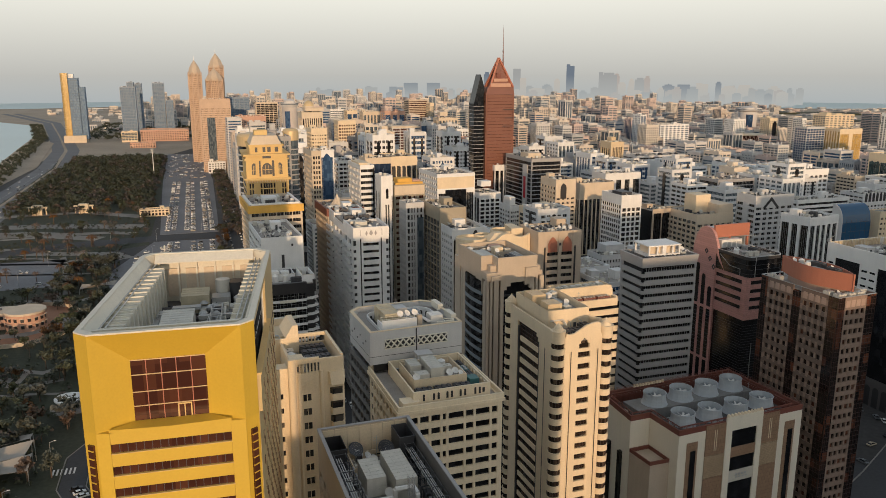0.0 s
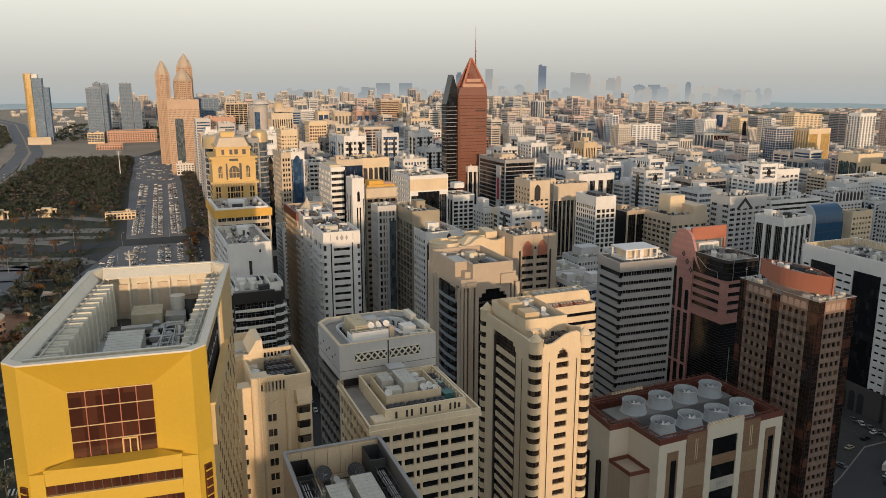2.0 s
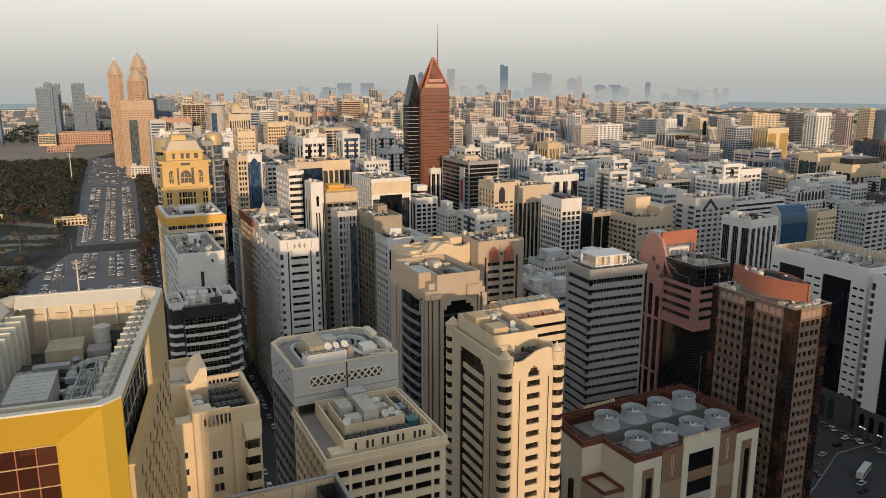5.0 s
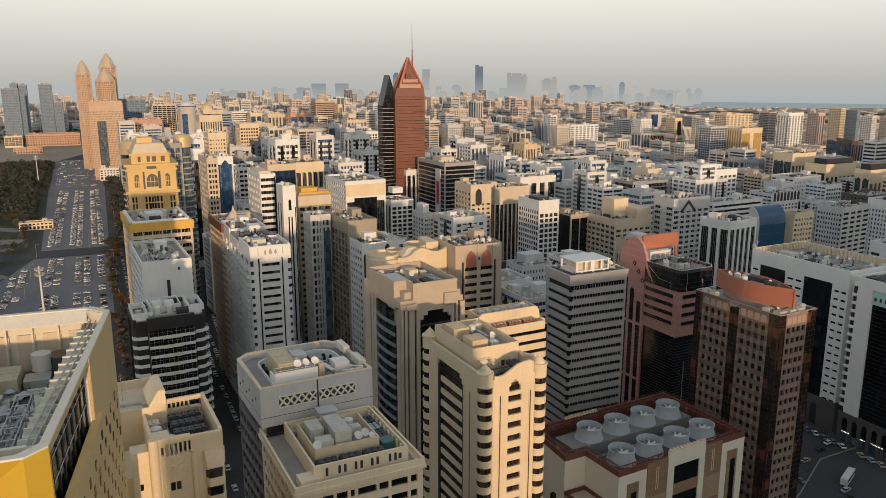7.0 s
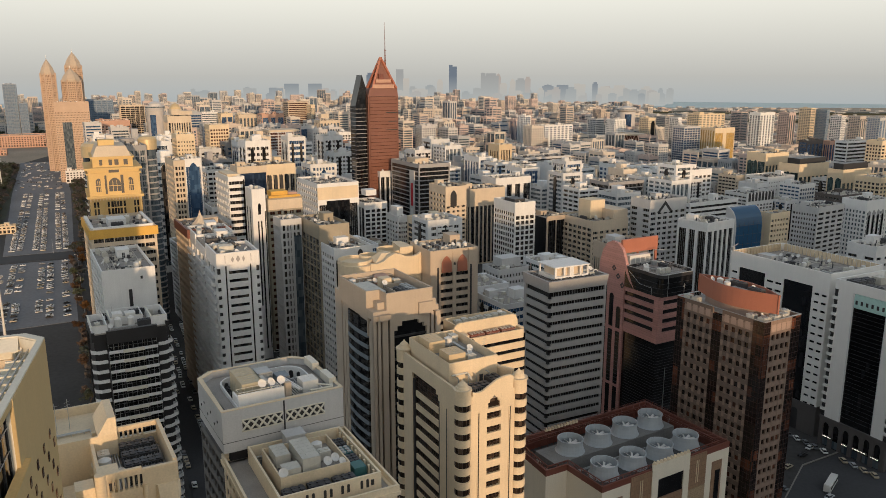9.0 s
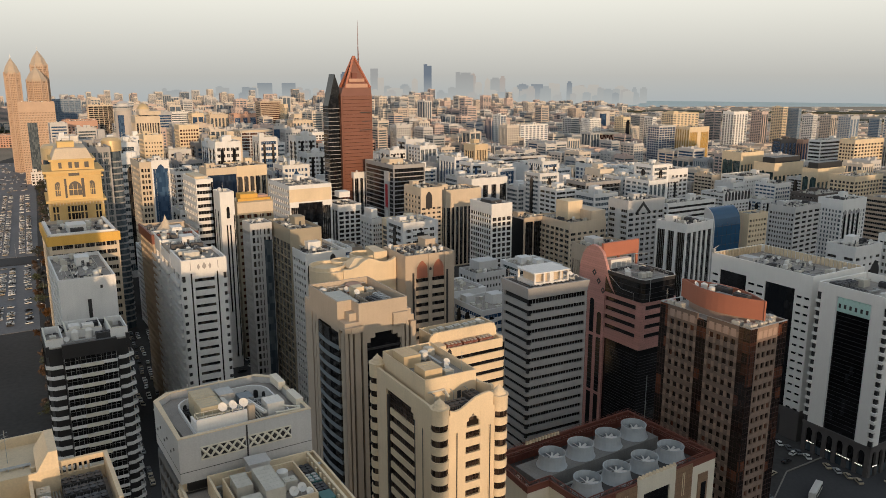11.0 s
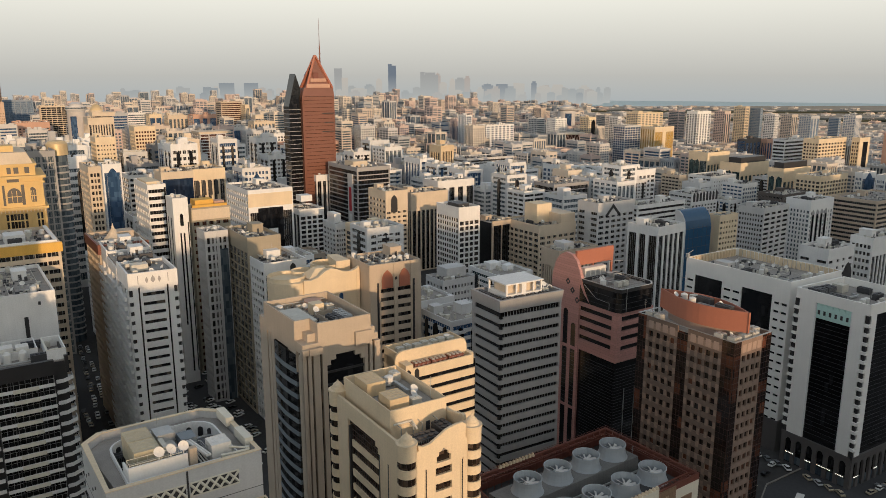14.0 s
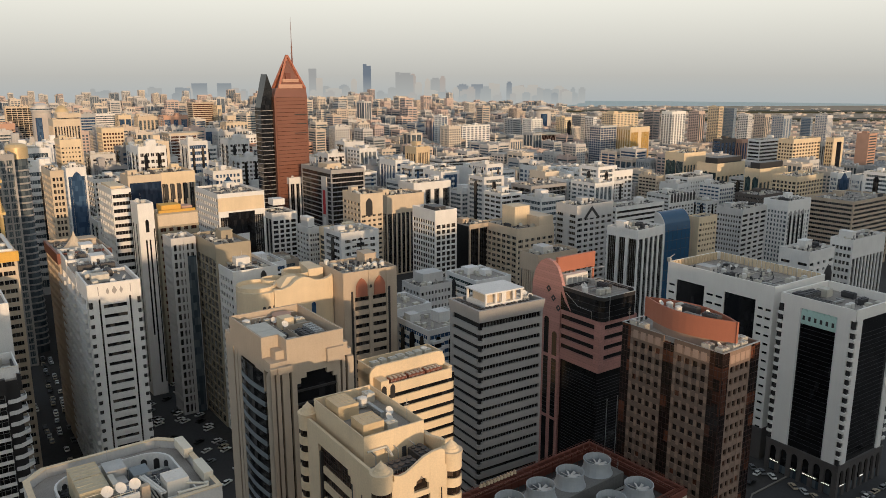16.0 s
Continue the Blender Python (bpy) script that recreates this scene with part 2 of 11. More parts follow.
# ---- mesh helpers ----
class MB:
    """Collects boxes, prisms and rings, and links them as one mesh object."""
    def __init__(self):
        self.v, self.f = [], []

    def box(self, x0, x1, y0, y1, z0, z1):
        k = len(self.v)
        self.v += [(x0, y0, z0), (x1, y0, z0), (x1, y1, z0), (x0, y1, z0), (x0, y0, z1), (x1, y0, z1), (x1, y1, z1), (x0, y1, z1)]
        self.f += [(k + 3, k + 2, k + 1, k), (k + 4, k + 5, k + 6, k + 7), (k, k + 1, k + 5, k + 4), (k + 1, k + 2, k + 6, k + 5),
                   (k + 2, k + 3, k + 7, k + 6), (k + 3, k, k + 4, k + 7)]
        return self

    def prism(self, pts, z0, z1, top=None, cap=True):
        """A plan polygon (counter-clockwise) from z0 to z1; top: another polygon for the upper ring."""
        k, n = len(self.v), len(pts)
        self.v += [(x, y, z0) for x, y in pts] + [(x, y, z1) for x, y in (top or pts)]
        self.f += [(k + i, k + (i + 1) % n, k + n + (i + 1) % n, k + n + i) for i in range(n)]
        if cap:
            self.f += [tuple(k + n + i for i in range(n)), tuple(k + i for i in reversed(range(n)))]
        return self

    def tube(self, cx, cy, r, z0, z1, seg=16, r1=None, cap=True):
        ring = lambda q: [(cx + q * math.cos(2 * math.pi * i / seg), cy + q * math.sin(2 * math.pi * i / seg)) for i in range(seg)]
        return self.prism(ring(r), z0, z1, ring(r if r1 is None else r1), cap)

    def rod(self, a, b, r, seg=6):
        a, b = Vector(a), Vector(b)
        q = (b - a).to_track_quat("Z", "Y").to_matrix()
        k = len(self.v)
        for p in (a, b):
            for i in range(seg):
                self.v.append(tuple(p + q @ Vector((r * math.cos(2 * math.pi * i / seg), r * math.sin(2 * math.pi * i / seg), 0))))
        self.f += [(k + i, k + (i + 1) % seg, k + seg + (i + 1) % seg, k + seg + i) for i in range(seg)]
        self.f += [tuple(k + seg + i for i in range(seg)), tuple(k + i for i in reversed(range(seg)))]
        return self

    def extrude(self, pts, face, out0, out1, w, d):
        """A polygon (u, v) of a face, counter-clockwise as seen from outside, given thickness."""
        k, n = len(self.v), len(pts)
        for o in (out0, out1):
            self.v += [on_face(face, u, v, o, w, d) for u, v in pts]
        self.f += [(k + i, k + (i + 1) % n, k + n + (i + 1) % n, k + n + i) for i in range(n)]
        self.f += [tuple(k + n + i for i in range(n)), tuple(k + i for i in reversed(range(n)))]
        return self

    def mesh(self, name, mat, smooth=False):
        me = bpy.data.meshes.new(name)
        me.from_pydata(self.v, [], self.f)
        me.materials.append(mat)
        if smooth:
            for p in me.polygons:
                p.use_smooth = True
            me.set_sharp_from_angle(angle=radians(40))
        return me


def on_face(face, u, v, out, w, d):
    """u runs to the right as seen from outside the face; out: metres in front of it."""
    return {"F": (u, -out, v), "R": (w + out, u, v), "B": (w - u, d + out, v), "L": (-out, d - u, v)}[face]


def thing(name, label, category, x, y, z=0.0, rz=0.0, group="", kind=""):
    e = new(name)
    e.matrix_world = pose(x, y, z, 0, 0, rz)
    e.empty_display_size = 1.0
    return tagged(e, label, category, group, kind)


def put(name, mesh, parent, at=(0, 0, 0), rz=0.0, label="", scale=None):
    o = new(name, mesh)
    o.parent = parent
    o.matrix_basis = pose(*at, 0, 0, rz)
    if scale:
        o.scale = scale
    if label:
        o["label"] = label
    return o


def part(name, mb, mat, parent, label="", smooth=False, at=(0, 0, 0), rz=0.0):
    return put(name, mb.mesh(name, mat, smooth), parent, at, rz, label)

# ---- buildings: general parts ----
def face_box(mb, face, u0, u1, v0, v1, o0, o1, w, d):
    a, b = on_face(face, u0, v0, o0, w, d), on_face(face, u1, v1, o1, w, d)
    return mb.box(min(a[0], b[0]), max(a[0], b[0]), min(a[1], b[1]), max(a[1], b[1]), v0, v1)


def dress(parent, face, w, d, z0, z1, style, wall, near, rec=0.5, cw=1.0):
    """One face between its corner posts. style: (floors, bays, height share of the bands, width share of the piers, head, foot)."""
    W = (w if face in "FB" else d)
    floors, bays, bf, pf = style[:4]
    head = style[4] if len(style) > 4 else 1.6
    foot = style[5] if len(style) > 5 else 1.0
    u0, u1 = cw, W - cw
    fh = (z1 - head - z0 - foot) / floors
    bh = fh * bf
    mb = MB()
    spans = [(z1 - head, z1), (z0, z0 + foot)] + [(z0 + foot + i * fh, z0 + foot + i * fh + bh) for i in range(1, floors)]
    if bf <= 0:
        spans = spans[:2]
    if near:
        for a, b in spans[:2]:
            part("wall_band", face_box(MB(), face, u0, u1, a, b, -rec, -0.03, w, d), wall, parent)
        if len(spans) > 2:
            one = face_box(MB(), face, u0, u1, 0, bh, -rec, -0.03, w, d).mesh("band", wall)
            for a, b in spans[2:]:
                put("band", one, parent, (0, 0, a))
        if bays > 1 and pf > 0:
            bw = (u1 - u0) / bays
            pw = bw * pf
            one = face_box(MB(), "F", 0, pw, z0 + foot, z1 - head, -rec, 0.0, w, d)
            if face in "LR":
                one = MB().box(-0.0, rec, 0, pw, z0 + foot, z1 - head) if face == "L" else MB().box(-rec, 0.0, 0, pw, z0 + foot, z1 - head)
            elif face == "B":
                one = MB().box(0, pw, -rec, 0, z0 + foot, z1 - head)
            one = one.mesh("pier", wall)
            for i in range(1, bays):
                u = u0 + i * bw - pw / 2
                at = {"F": (u, 0, 0), "R": (w, u, 0), "L": (0, d - u - pw, 0), "B": (w - u - pw, d, 0)}[face]
                put("pier", one, parent, at)
        return
    for a, b in spans:
        face_box(mb, face, u0, u1, a, b, -rec, -0.03, w, d)
    if bays > 1 and pf > 0:
        bw = (u1 - u0) / bays
        pw = bw * pf
        for i in range(1, bays):
            u = u0 + i * bw - pw / 2
            face_box(mb, face, u, u + pw, z0 + foot, z1 - head, -rec, 0.0, w, d)
    return mb


def shell(parent, w, d, h, styles, wall, glass, near=False, rec=0.5, cw=1.0, roof=None, deck=1.3, z0=0.0, posts=True, mats=None):
    """Glass core, corner posts, dressed faces and roof deck. A style of None leaves the glass bare; "blank" is a closed wall."""
    part("glazing", MB().box(rec, w - rec, rec, d - rec, z0, h - deck - 0.2), glass, parent)
    part("roof_deck", MB().box(rec + 0.01, w - rec - 0.01, rec + 0.01, d - rec - 0.01, h - deck - 0.2, h - deck), roof or M["roof"], parent)
    if posts:
        one = MB().box(0, cw, 0, cw, z0, h).mesh("corner_post", wall)
        if near:
            for x in (0, w - cw):
                for y in (0, d - cw):
                    put("corner_post", one, parent, (x, y, 0))
        else:
            mb = MB()
            for x in (0, w - cw):
                for y in (0, d - cw):
                    mb.box(x, x + cw, y, y + cw, z0, h)
            part("corner_posts", mb, wall, parent)
    total = MB()
    for face in "FLRB":
        st = styles.get(face, "blank")
        if st is None:
            continue
        W = w if face in "FB" else d
        m = (mats or {}).get(face, wall)
        if st == "blank":
            part("side_wall", face_box(MB(), face, cw, W - cw, z0, h, -rec, -0.03, w, d), m, parent)
        else:
            mb = dress(parent, face, w, d, z0, h, st, m, near, rec, cw)
            if mb:
                part("wall_grid", mb, m, parent)


# roof equipment, built once and shared
def _ac_mesh():
    mb = MB().box(-1.1, 1.1, -0.9, 0.9, 0.25, 1.9)
    for x in (-0.9, 0.9):
        mb.box(x - 0.1, x + 0.1, -0.8, 0.8, 0, 0.25)
    mb.box(-1.14, 1.14, -0.94, 0.94, 1.55, 1.62)
    for x in (-0.5, 0.5):
        mb.tube(x, 0, 0.42, 1.9, 2.05, 12)
    return mb.mesh("air_conditioner", M["unit"])


def _tank_mesh():
    mb = MB().tube(0, 0, 1.0, 0.3, 2.0, 16).tube(0, 0, 1.0, 2.0, 2.35, 16, 0.35)
    for a in range(4):
        x, y = 0.7 * math.cos(a * 1.571), 0.7 * math.sin(a * 1.571)
        mb.box(x - 0.08, x + 0.08, y - 0.08, y + 0.08, 0, 0.3)
    return mb.mesh("water_tank", M["dish"], True)


def _dish_mesh():
    mb = MB()
    mb.rod((0, 0, 0), (0, 0, 1.1), 0.07)
    c, ax = Vector((0, -0.05, 1.4)), Vector((0.1, -0.75, 0.65)).normalized()
    q = ax.to_track_quat("Z", "Y").to_matrix()
    k, seg = len(mb.v), 14
    for r, zz in ((0.0, 0.0), (0.45, 0.06), (0.85, 0.24), (0.85, 0.20), (0.45, 0.01), (0.0, -0.06)):
        for i in range(seg):
            a = 2 * math.pi * i / seg
            mb.v.append(tuple(c + q @ Vector((r * math.cos(a), r * math.sin(a), zz))))
    for j in range(5):
        for i in range(seg):
            mb.f.append((k + j * seg + i, k + j * seg + (i + 1) % seg, k + (j + 1) * seg + (i + 1) % seg, k + (j + 1) * seg + i))
    mb.rod(tuple(c), tuple(c + ax * 0.75), 0.025)
    return mb.mesh("satellite_dish", M["dish"], True)


def _chiller_mesh():
    mb = MB().box(-2.4, 2.4, -1.1, 1.1, 0.3, 2.2)
    for x in (-2.1, 0, 2.1):
        mb.box(x - 0.12, x + 0.12, -1.0, 1.0, 0, 0.3)
    for i in range(4):
        mb.tube(-1.8 + 1.2 * i, 0, 0.5, 2.2, 2.45, 12)
    for i in range(9):
        mb.box(-2.3 + 0.56 * i, -2.2 + 0.56 * i, -1.16, -1.1, 0.5, 2.0)
    return mb.mesh("chiller", M["metal_dark"])


def _duct_mesh():
    mb = MB().box(-3, 3, -0.35, 0.35, 0.5, 1.1).box(2.4, 3.0, 0.35, 2.6, 0.5, 1.1).box(-3, -2.4, -0.35, 0.35, 0, 0.5)
    for x in (-1.5, 0, 1.5):
        mb.box(x - 0.04, x + 0.04, -0.4, 0.4, 0.46, 1.14)
        mb.box(x - 0.05, x + 0.05, -0.3, 0.3, 0, 0.46)
    return mb.mesh("air_duct", M["metal"])


def _pipe_mesh():
    mb = MB()
    for k in range(3):
        mb.rod((-4, 0.3 * k, 0.35), (4, 0.3 * k, 0.35), 0.09)
    mb.rod((4, 0, 0.35), (4, -2.5, 0.35), 0.09)
    for x in (-3, -1, 1, 3):
        mb.box(x - 0.08, x + 0.08, -0.15, 0.8, 0, 0.28)
    return mb.mesh("pipe_run", M["metal"])


def _mast_mesh():
    mb = MB().rod((0, 0, 0), (0, 0, 5.5), 0.05)
    for z in (3.8, 4.4, 5.0):
        mb.rod((-0.6, 0, z), (0.6, 0, z), 0.025)
    return mb.mesh("aerial", M["metal"])


GEAR = {"air_conditioner": _ac_mesh(), "water_tank": _tank_mesh(), "satellite_dish": _dish_mesh(), "chiller": _chiller_mesh(),
        "air_duct": _duct_mesh(), "pipe_run": _pipe_mesh(), "aerial": _mast_mesh()}


def stair_house(parent, x, y, z, w, d, h, wall, name="stair_house"):
    mb = MB().box(x, x + w, y, y + d, z, z + h)
    mb.box(x - 0.2, x + w + 0.2, y - 0.2, y + d + 0.2, z + h, z + h + 0.25)
    o = part(name, mb, wall, parent)
    part("door", MB().box(x + w * 0.4, x + w * 0.4 + 1.0, y - 0.05, y, z, z + 2.1), M["metal_dark"], o)
    return o


def roof_gear(parent, rng, x0, x1, y0, y1, z, wall, n=8, house=True):
    """Lift room, air conditioners, tanks and dishes on a roof, spaced so that none stand in one another."""
    taken = []
    if house and x1 - x0 > 9 and y1 - y0 > 9:
        w, d = rng.uniform(4, 6.5), rng.uniform(4, 7)
        hx, hy = rng.uniform(x0 + 1, x1 - w - 1), rng.uniform(y0 + (y1 - y0) * 0.35, y1 - d - 0.5)
        stair_house(parent, hx, hy, z, w, d, rng.uniform(2.8, 4.2), wall)
        taken.append((hx + w / 2, hy + d / 2, max(w, d) * 0.72))
    kinds = [("air_conditioner", 1.5), ("air_conditioner", 1.5), ("water_tank", 1.2), ("satellite_dish", 1.0), ("chiller", 2.6), ("air_duct", 3.1), ("aerial", 0.7), ("satellite_dish", 1.0)]
    for _ in range(n * 4):
        if n <= 0:
            break
        kind, r = rng.choice(kinds)
        if x1 - x0 < 2 * r + 0.6 or y1 - y0 < 2 * r + 0.6:
            continue
        x, y = rng.uniform(x0 + r, x1 - r), rng.uniform(y0 + r, y1 - r)
        if any((x - a) ** 2 + (y - b) ** 2 < (r + c) ** 2 for a, b, c in taken):
            continue
        taken.append((x, y, r))
        o = put(kind, GEAR[kind], parent, (x, y, z), rng.choice((0, 90, 180, 270)))
        if kind == "chiller":
            tagged(o, kind="stuff")
        n -= 1
    clutter(parent, random.Random(int(x0 * 7 + y1 * 13 + z)), x0, x1, y0, y1, z)


def clutter(parent, q, x0, x1, y0, y1, z):
    """Pipes, cable trays, vents and crates too small to pick apart, pale and dark."""
    area = (x1 - x0) * (y1 - y0)
    if area < 30:
        return
    pale, dark = MB(), MB()
    for k in range(min(46, int(area / 9))):
        mb = pale if k % 5 < 2 else dark
        x, y, s = q.uniform(x0 + 0.5, x1 - 2.2), q.uniform(y0 + 0.5, y1 - 2.2), q.uniform(0.4, 1.5)
        if k % 4 == 3:
            mb.tube(x, y, s * 0.35, z, z + q.uniform(0.4, 1.4), 7)
        else:
            mb.box(x, x + s, y, y + s * q.uniform(0.5, 1.2), z, z + q.uniform(0.3, 1.5))
    for k in range(min(14, int(area / 30))):
        mb = dark if k % 2 else pale
        if k % 3:
            y, a, b = q.uniform(y0 + 0.4, y1 - 0.4), q.uniform(x0, (x0 + x1) / 2), q.uniform((x0 + x1) / 2, x1)
            mb.box(a, b, y, y + 0.16, z + 0.25, z + 0.4)
        else:
            x, a, b = q.uniform(x0 + 0.4, x1 - 0.4), q.uniform(y0, (y0 + y1) / 2), q.uniform((y0 + y1) / 2, y1)
            mb.box(x, x + 0.16, a, b, z + 0.25, z + 0.4)
    tagged(part("roof_clutter", pale, M["unit"], parent), kind="stuff")
    tagged(part("roof_clutter", dark, M["metal_dark"], parent), kind="stuff")


# ---- near buildings ----
def rows(parent, name, mat, face, w, d, u0, u1, zs, hh, o0, o1):
    one = face_box(MB(), face, u0, u1, 0, hh, o0, o1, w, d).mesh(name, mat)
    for z in zs:
        put(name, one, parent, (0, 0, z))


def lines_on(parent, name, mat, face, w, d, u0, u1, zs, hh, o0, o1):
    """Rows too thin to pick apart, as one mesh."""
    mb = MB()
    for z in zs:
        face_box(mb, face, u0, u1, z, z + hh, o0, o1, w, d)
    tagged(part(name, mb, mat, parent), kind="stuff")


def cols(parent, name, mat, face, w, d, us, wd, z0, z1, o0, o1):
    for u in us:
        part(name, face_box(MB(), face, u, u + wd, z0, z1, o0, o1, w, d), mat, parent)


def steps(a, b, n):
    return [a + (b - a) * i / n for i in range(n)]


def arch_pts(u0, u1, z0, z1, point=0.0, n=10):
    """An opening with a round (or pointed) head, counter-clockwise."""
    r = (u1 - u0) / 2
    c = (u0 + u1) / 2
    pts = [(u0, z0), (u1, z0)]
    for i in range(n + 1):
        a = math.pi * i / n
        pts.append((c + r * math.cos(a), z1 - r + (r + point * (1 - abs(math.cos(a)))) * math.sin(a) * (1 if not point else 1)))
    return pts


def ring_wall(mb, P, t, z0, z1):
    """A wall of thickness t standing on the inside of the plan polygon P."""
    n = len(P)
    c = Vector((sum(p[0] for p in P) / n, sum(p[1] for p in P) / n))
    Q = []
    for p in P:
        v = c - Vector(p)
        Q.append(tuple(Vector(p) + v.normalized() * t))
    for i in range(n):
        j = (i + 1) % n
        mb.prism([P[i], P[j], Q[j], Q[i]], z0, z1)
    return mb


def panel_tank(parent, x0, x1, y0, y1, z0, z1, mat="unit", name="panel_tank"):
    """Sectional water tank: pressed panels with ribs between them, on a plinth."""
    t = part(name, MB().box(x0, x1, y0, y1, z0 + 0.3, z1), M[mat], parent)
    mb = MB()
    nx, ny = max(2, round((x1 - x0) / 1.2)), max(2, round((y1 - y0) / 1.2))
    for i in range(nx + 1):
        x = x0 + (x1 - x0) * i / nx
        mb.box(x - 0.05, x + 0.05, y0 - 0.06, y1 + 0.06, z0 + 0.3, z1 + 0.05)
    for j in range(ny + 1):
        y = y0 + (y1 - y0) * j / ny
        mb.box(x0 - 0.05, x1 + 0.05, y - 0.05, y + 0.05, z0 + 0.32, z1 + 0.04)
    mb.box(x0 - 0.07, x1 + 0.07, y0 - 0.07, y1 + 0.07, (z0 + z1) / 2, (z0 + z1) / 2 + 0.1)
    part("ribs", mb, M[mat], t)
    part("plinth", MB().box(x0 + 0.1, x1 - 0.1, y0 + 0.1, y1 - 0.1, z0, z0 + 0.3), M["grey"], t)
    return t


def chiller_bank(parent, x0, x1, y0, y1, z, h=2.0, mat="metal_dark", along=True, n=4):
    t = part("chiller_bank", MB().box(x0, x1, y0, y1, z + 0.25, z + h), M[mat], parent)
    mb = MB()
    for i in range(n):
        k = (i + 0.5) / n
        for s in (0.28, 0.72):
            x, y = (x0 + (x1 - x0) * k, y0 + (y1 - y0) * s) if along else (x0 + (x1 - x0) * s, y0 + (y1 - y0) * k)
            mb.tube(x, y, min(0.55, abs(x1 - x0) / (2.4 * (n if along else 2)), abs(y1 - y0) / (2.4 * (2 if along else n))), z + h, z + h + 0.22, 12)
    tagged(part("fan_guard", mb, M["metal_dark" if mat == "metal_dark" else "metal"], t), kind="stuff")
    part("skid", MB().box(x0 + 0.1, x1 - 0.1, y0 + 0.1, y1 - 0.1, z, z + 0.25), M["metal"], t)
    mb = MB()
    for i in range(12):
        x = x0 + (x1 - x0) * (i + 0.3) / 12
        mb.box(x, x + 0.06, y0 - 0.05, y0, z + 0.4, z + h - 0.2)
    tagged(part("louvre_panel", mb, M["metal"], t), kind="stuff")


def pipes(parent, pts, r=0.12, mat="metal"):
    mb = MB()
    for a, b in zip(pts[:-1], pts[1:]):
        mb.rod(a, b, r)
    part("pipe", mb, M[mat], parent)


def rail(parent, P, z, h=1.0, closed=True, mat="metal_dark", gap=2.0):
    mb = MB()
    n = len(P)
    for i in range(n if closed else n - 1):
        a, b = Vector((*P[i], z)), Vector((*P[(i + 1) % n], z))
        for k in (h, h * 0.5):
            mb.rod(a + Vector((0, 0, k)), b + Vector((0, 0, k)), 0.05, 5)
        m = max(1, int((b - a).length / gap))
        for j in range(m):
            p = a.lerp(b, j / m)
            mb.rod(p, p + Vector((0, 0, h)), 0.04, 5)
    part("railing", mb, M[mat], parent)


def gears(parent, items):
    for kind, x, y, z, rz in items:
        o = put(kind, GEAR[kind], parent, (x, y, z), rz)
        if kind == "chiller":
            tagged(o, kind="stuff")


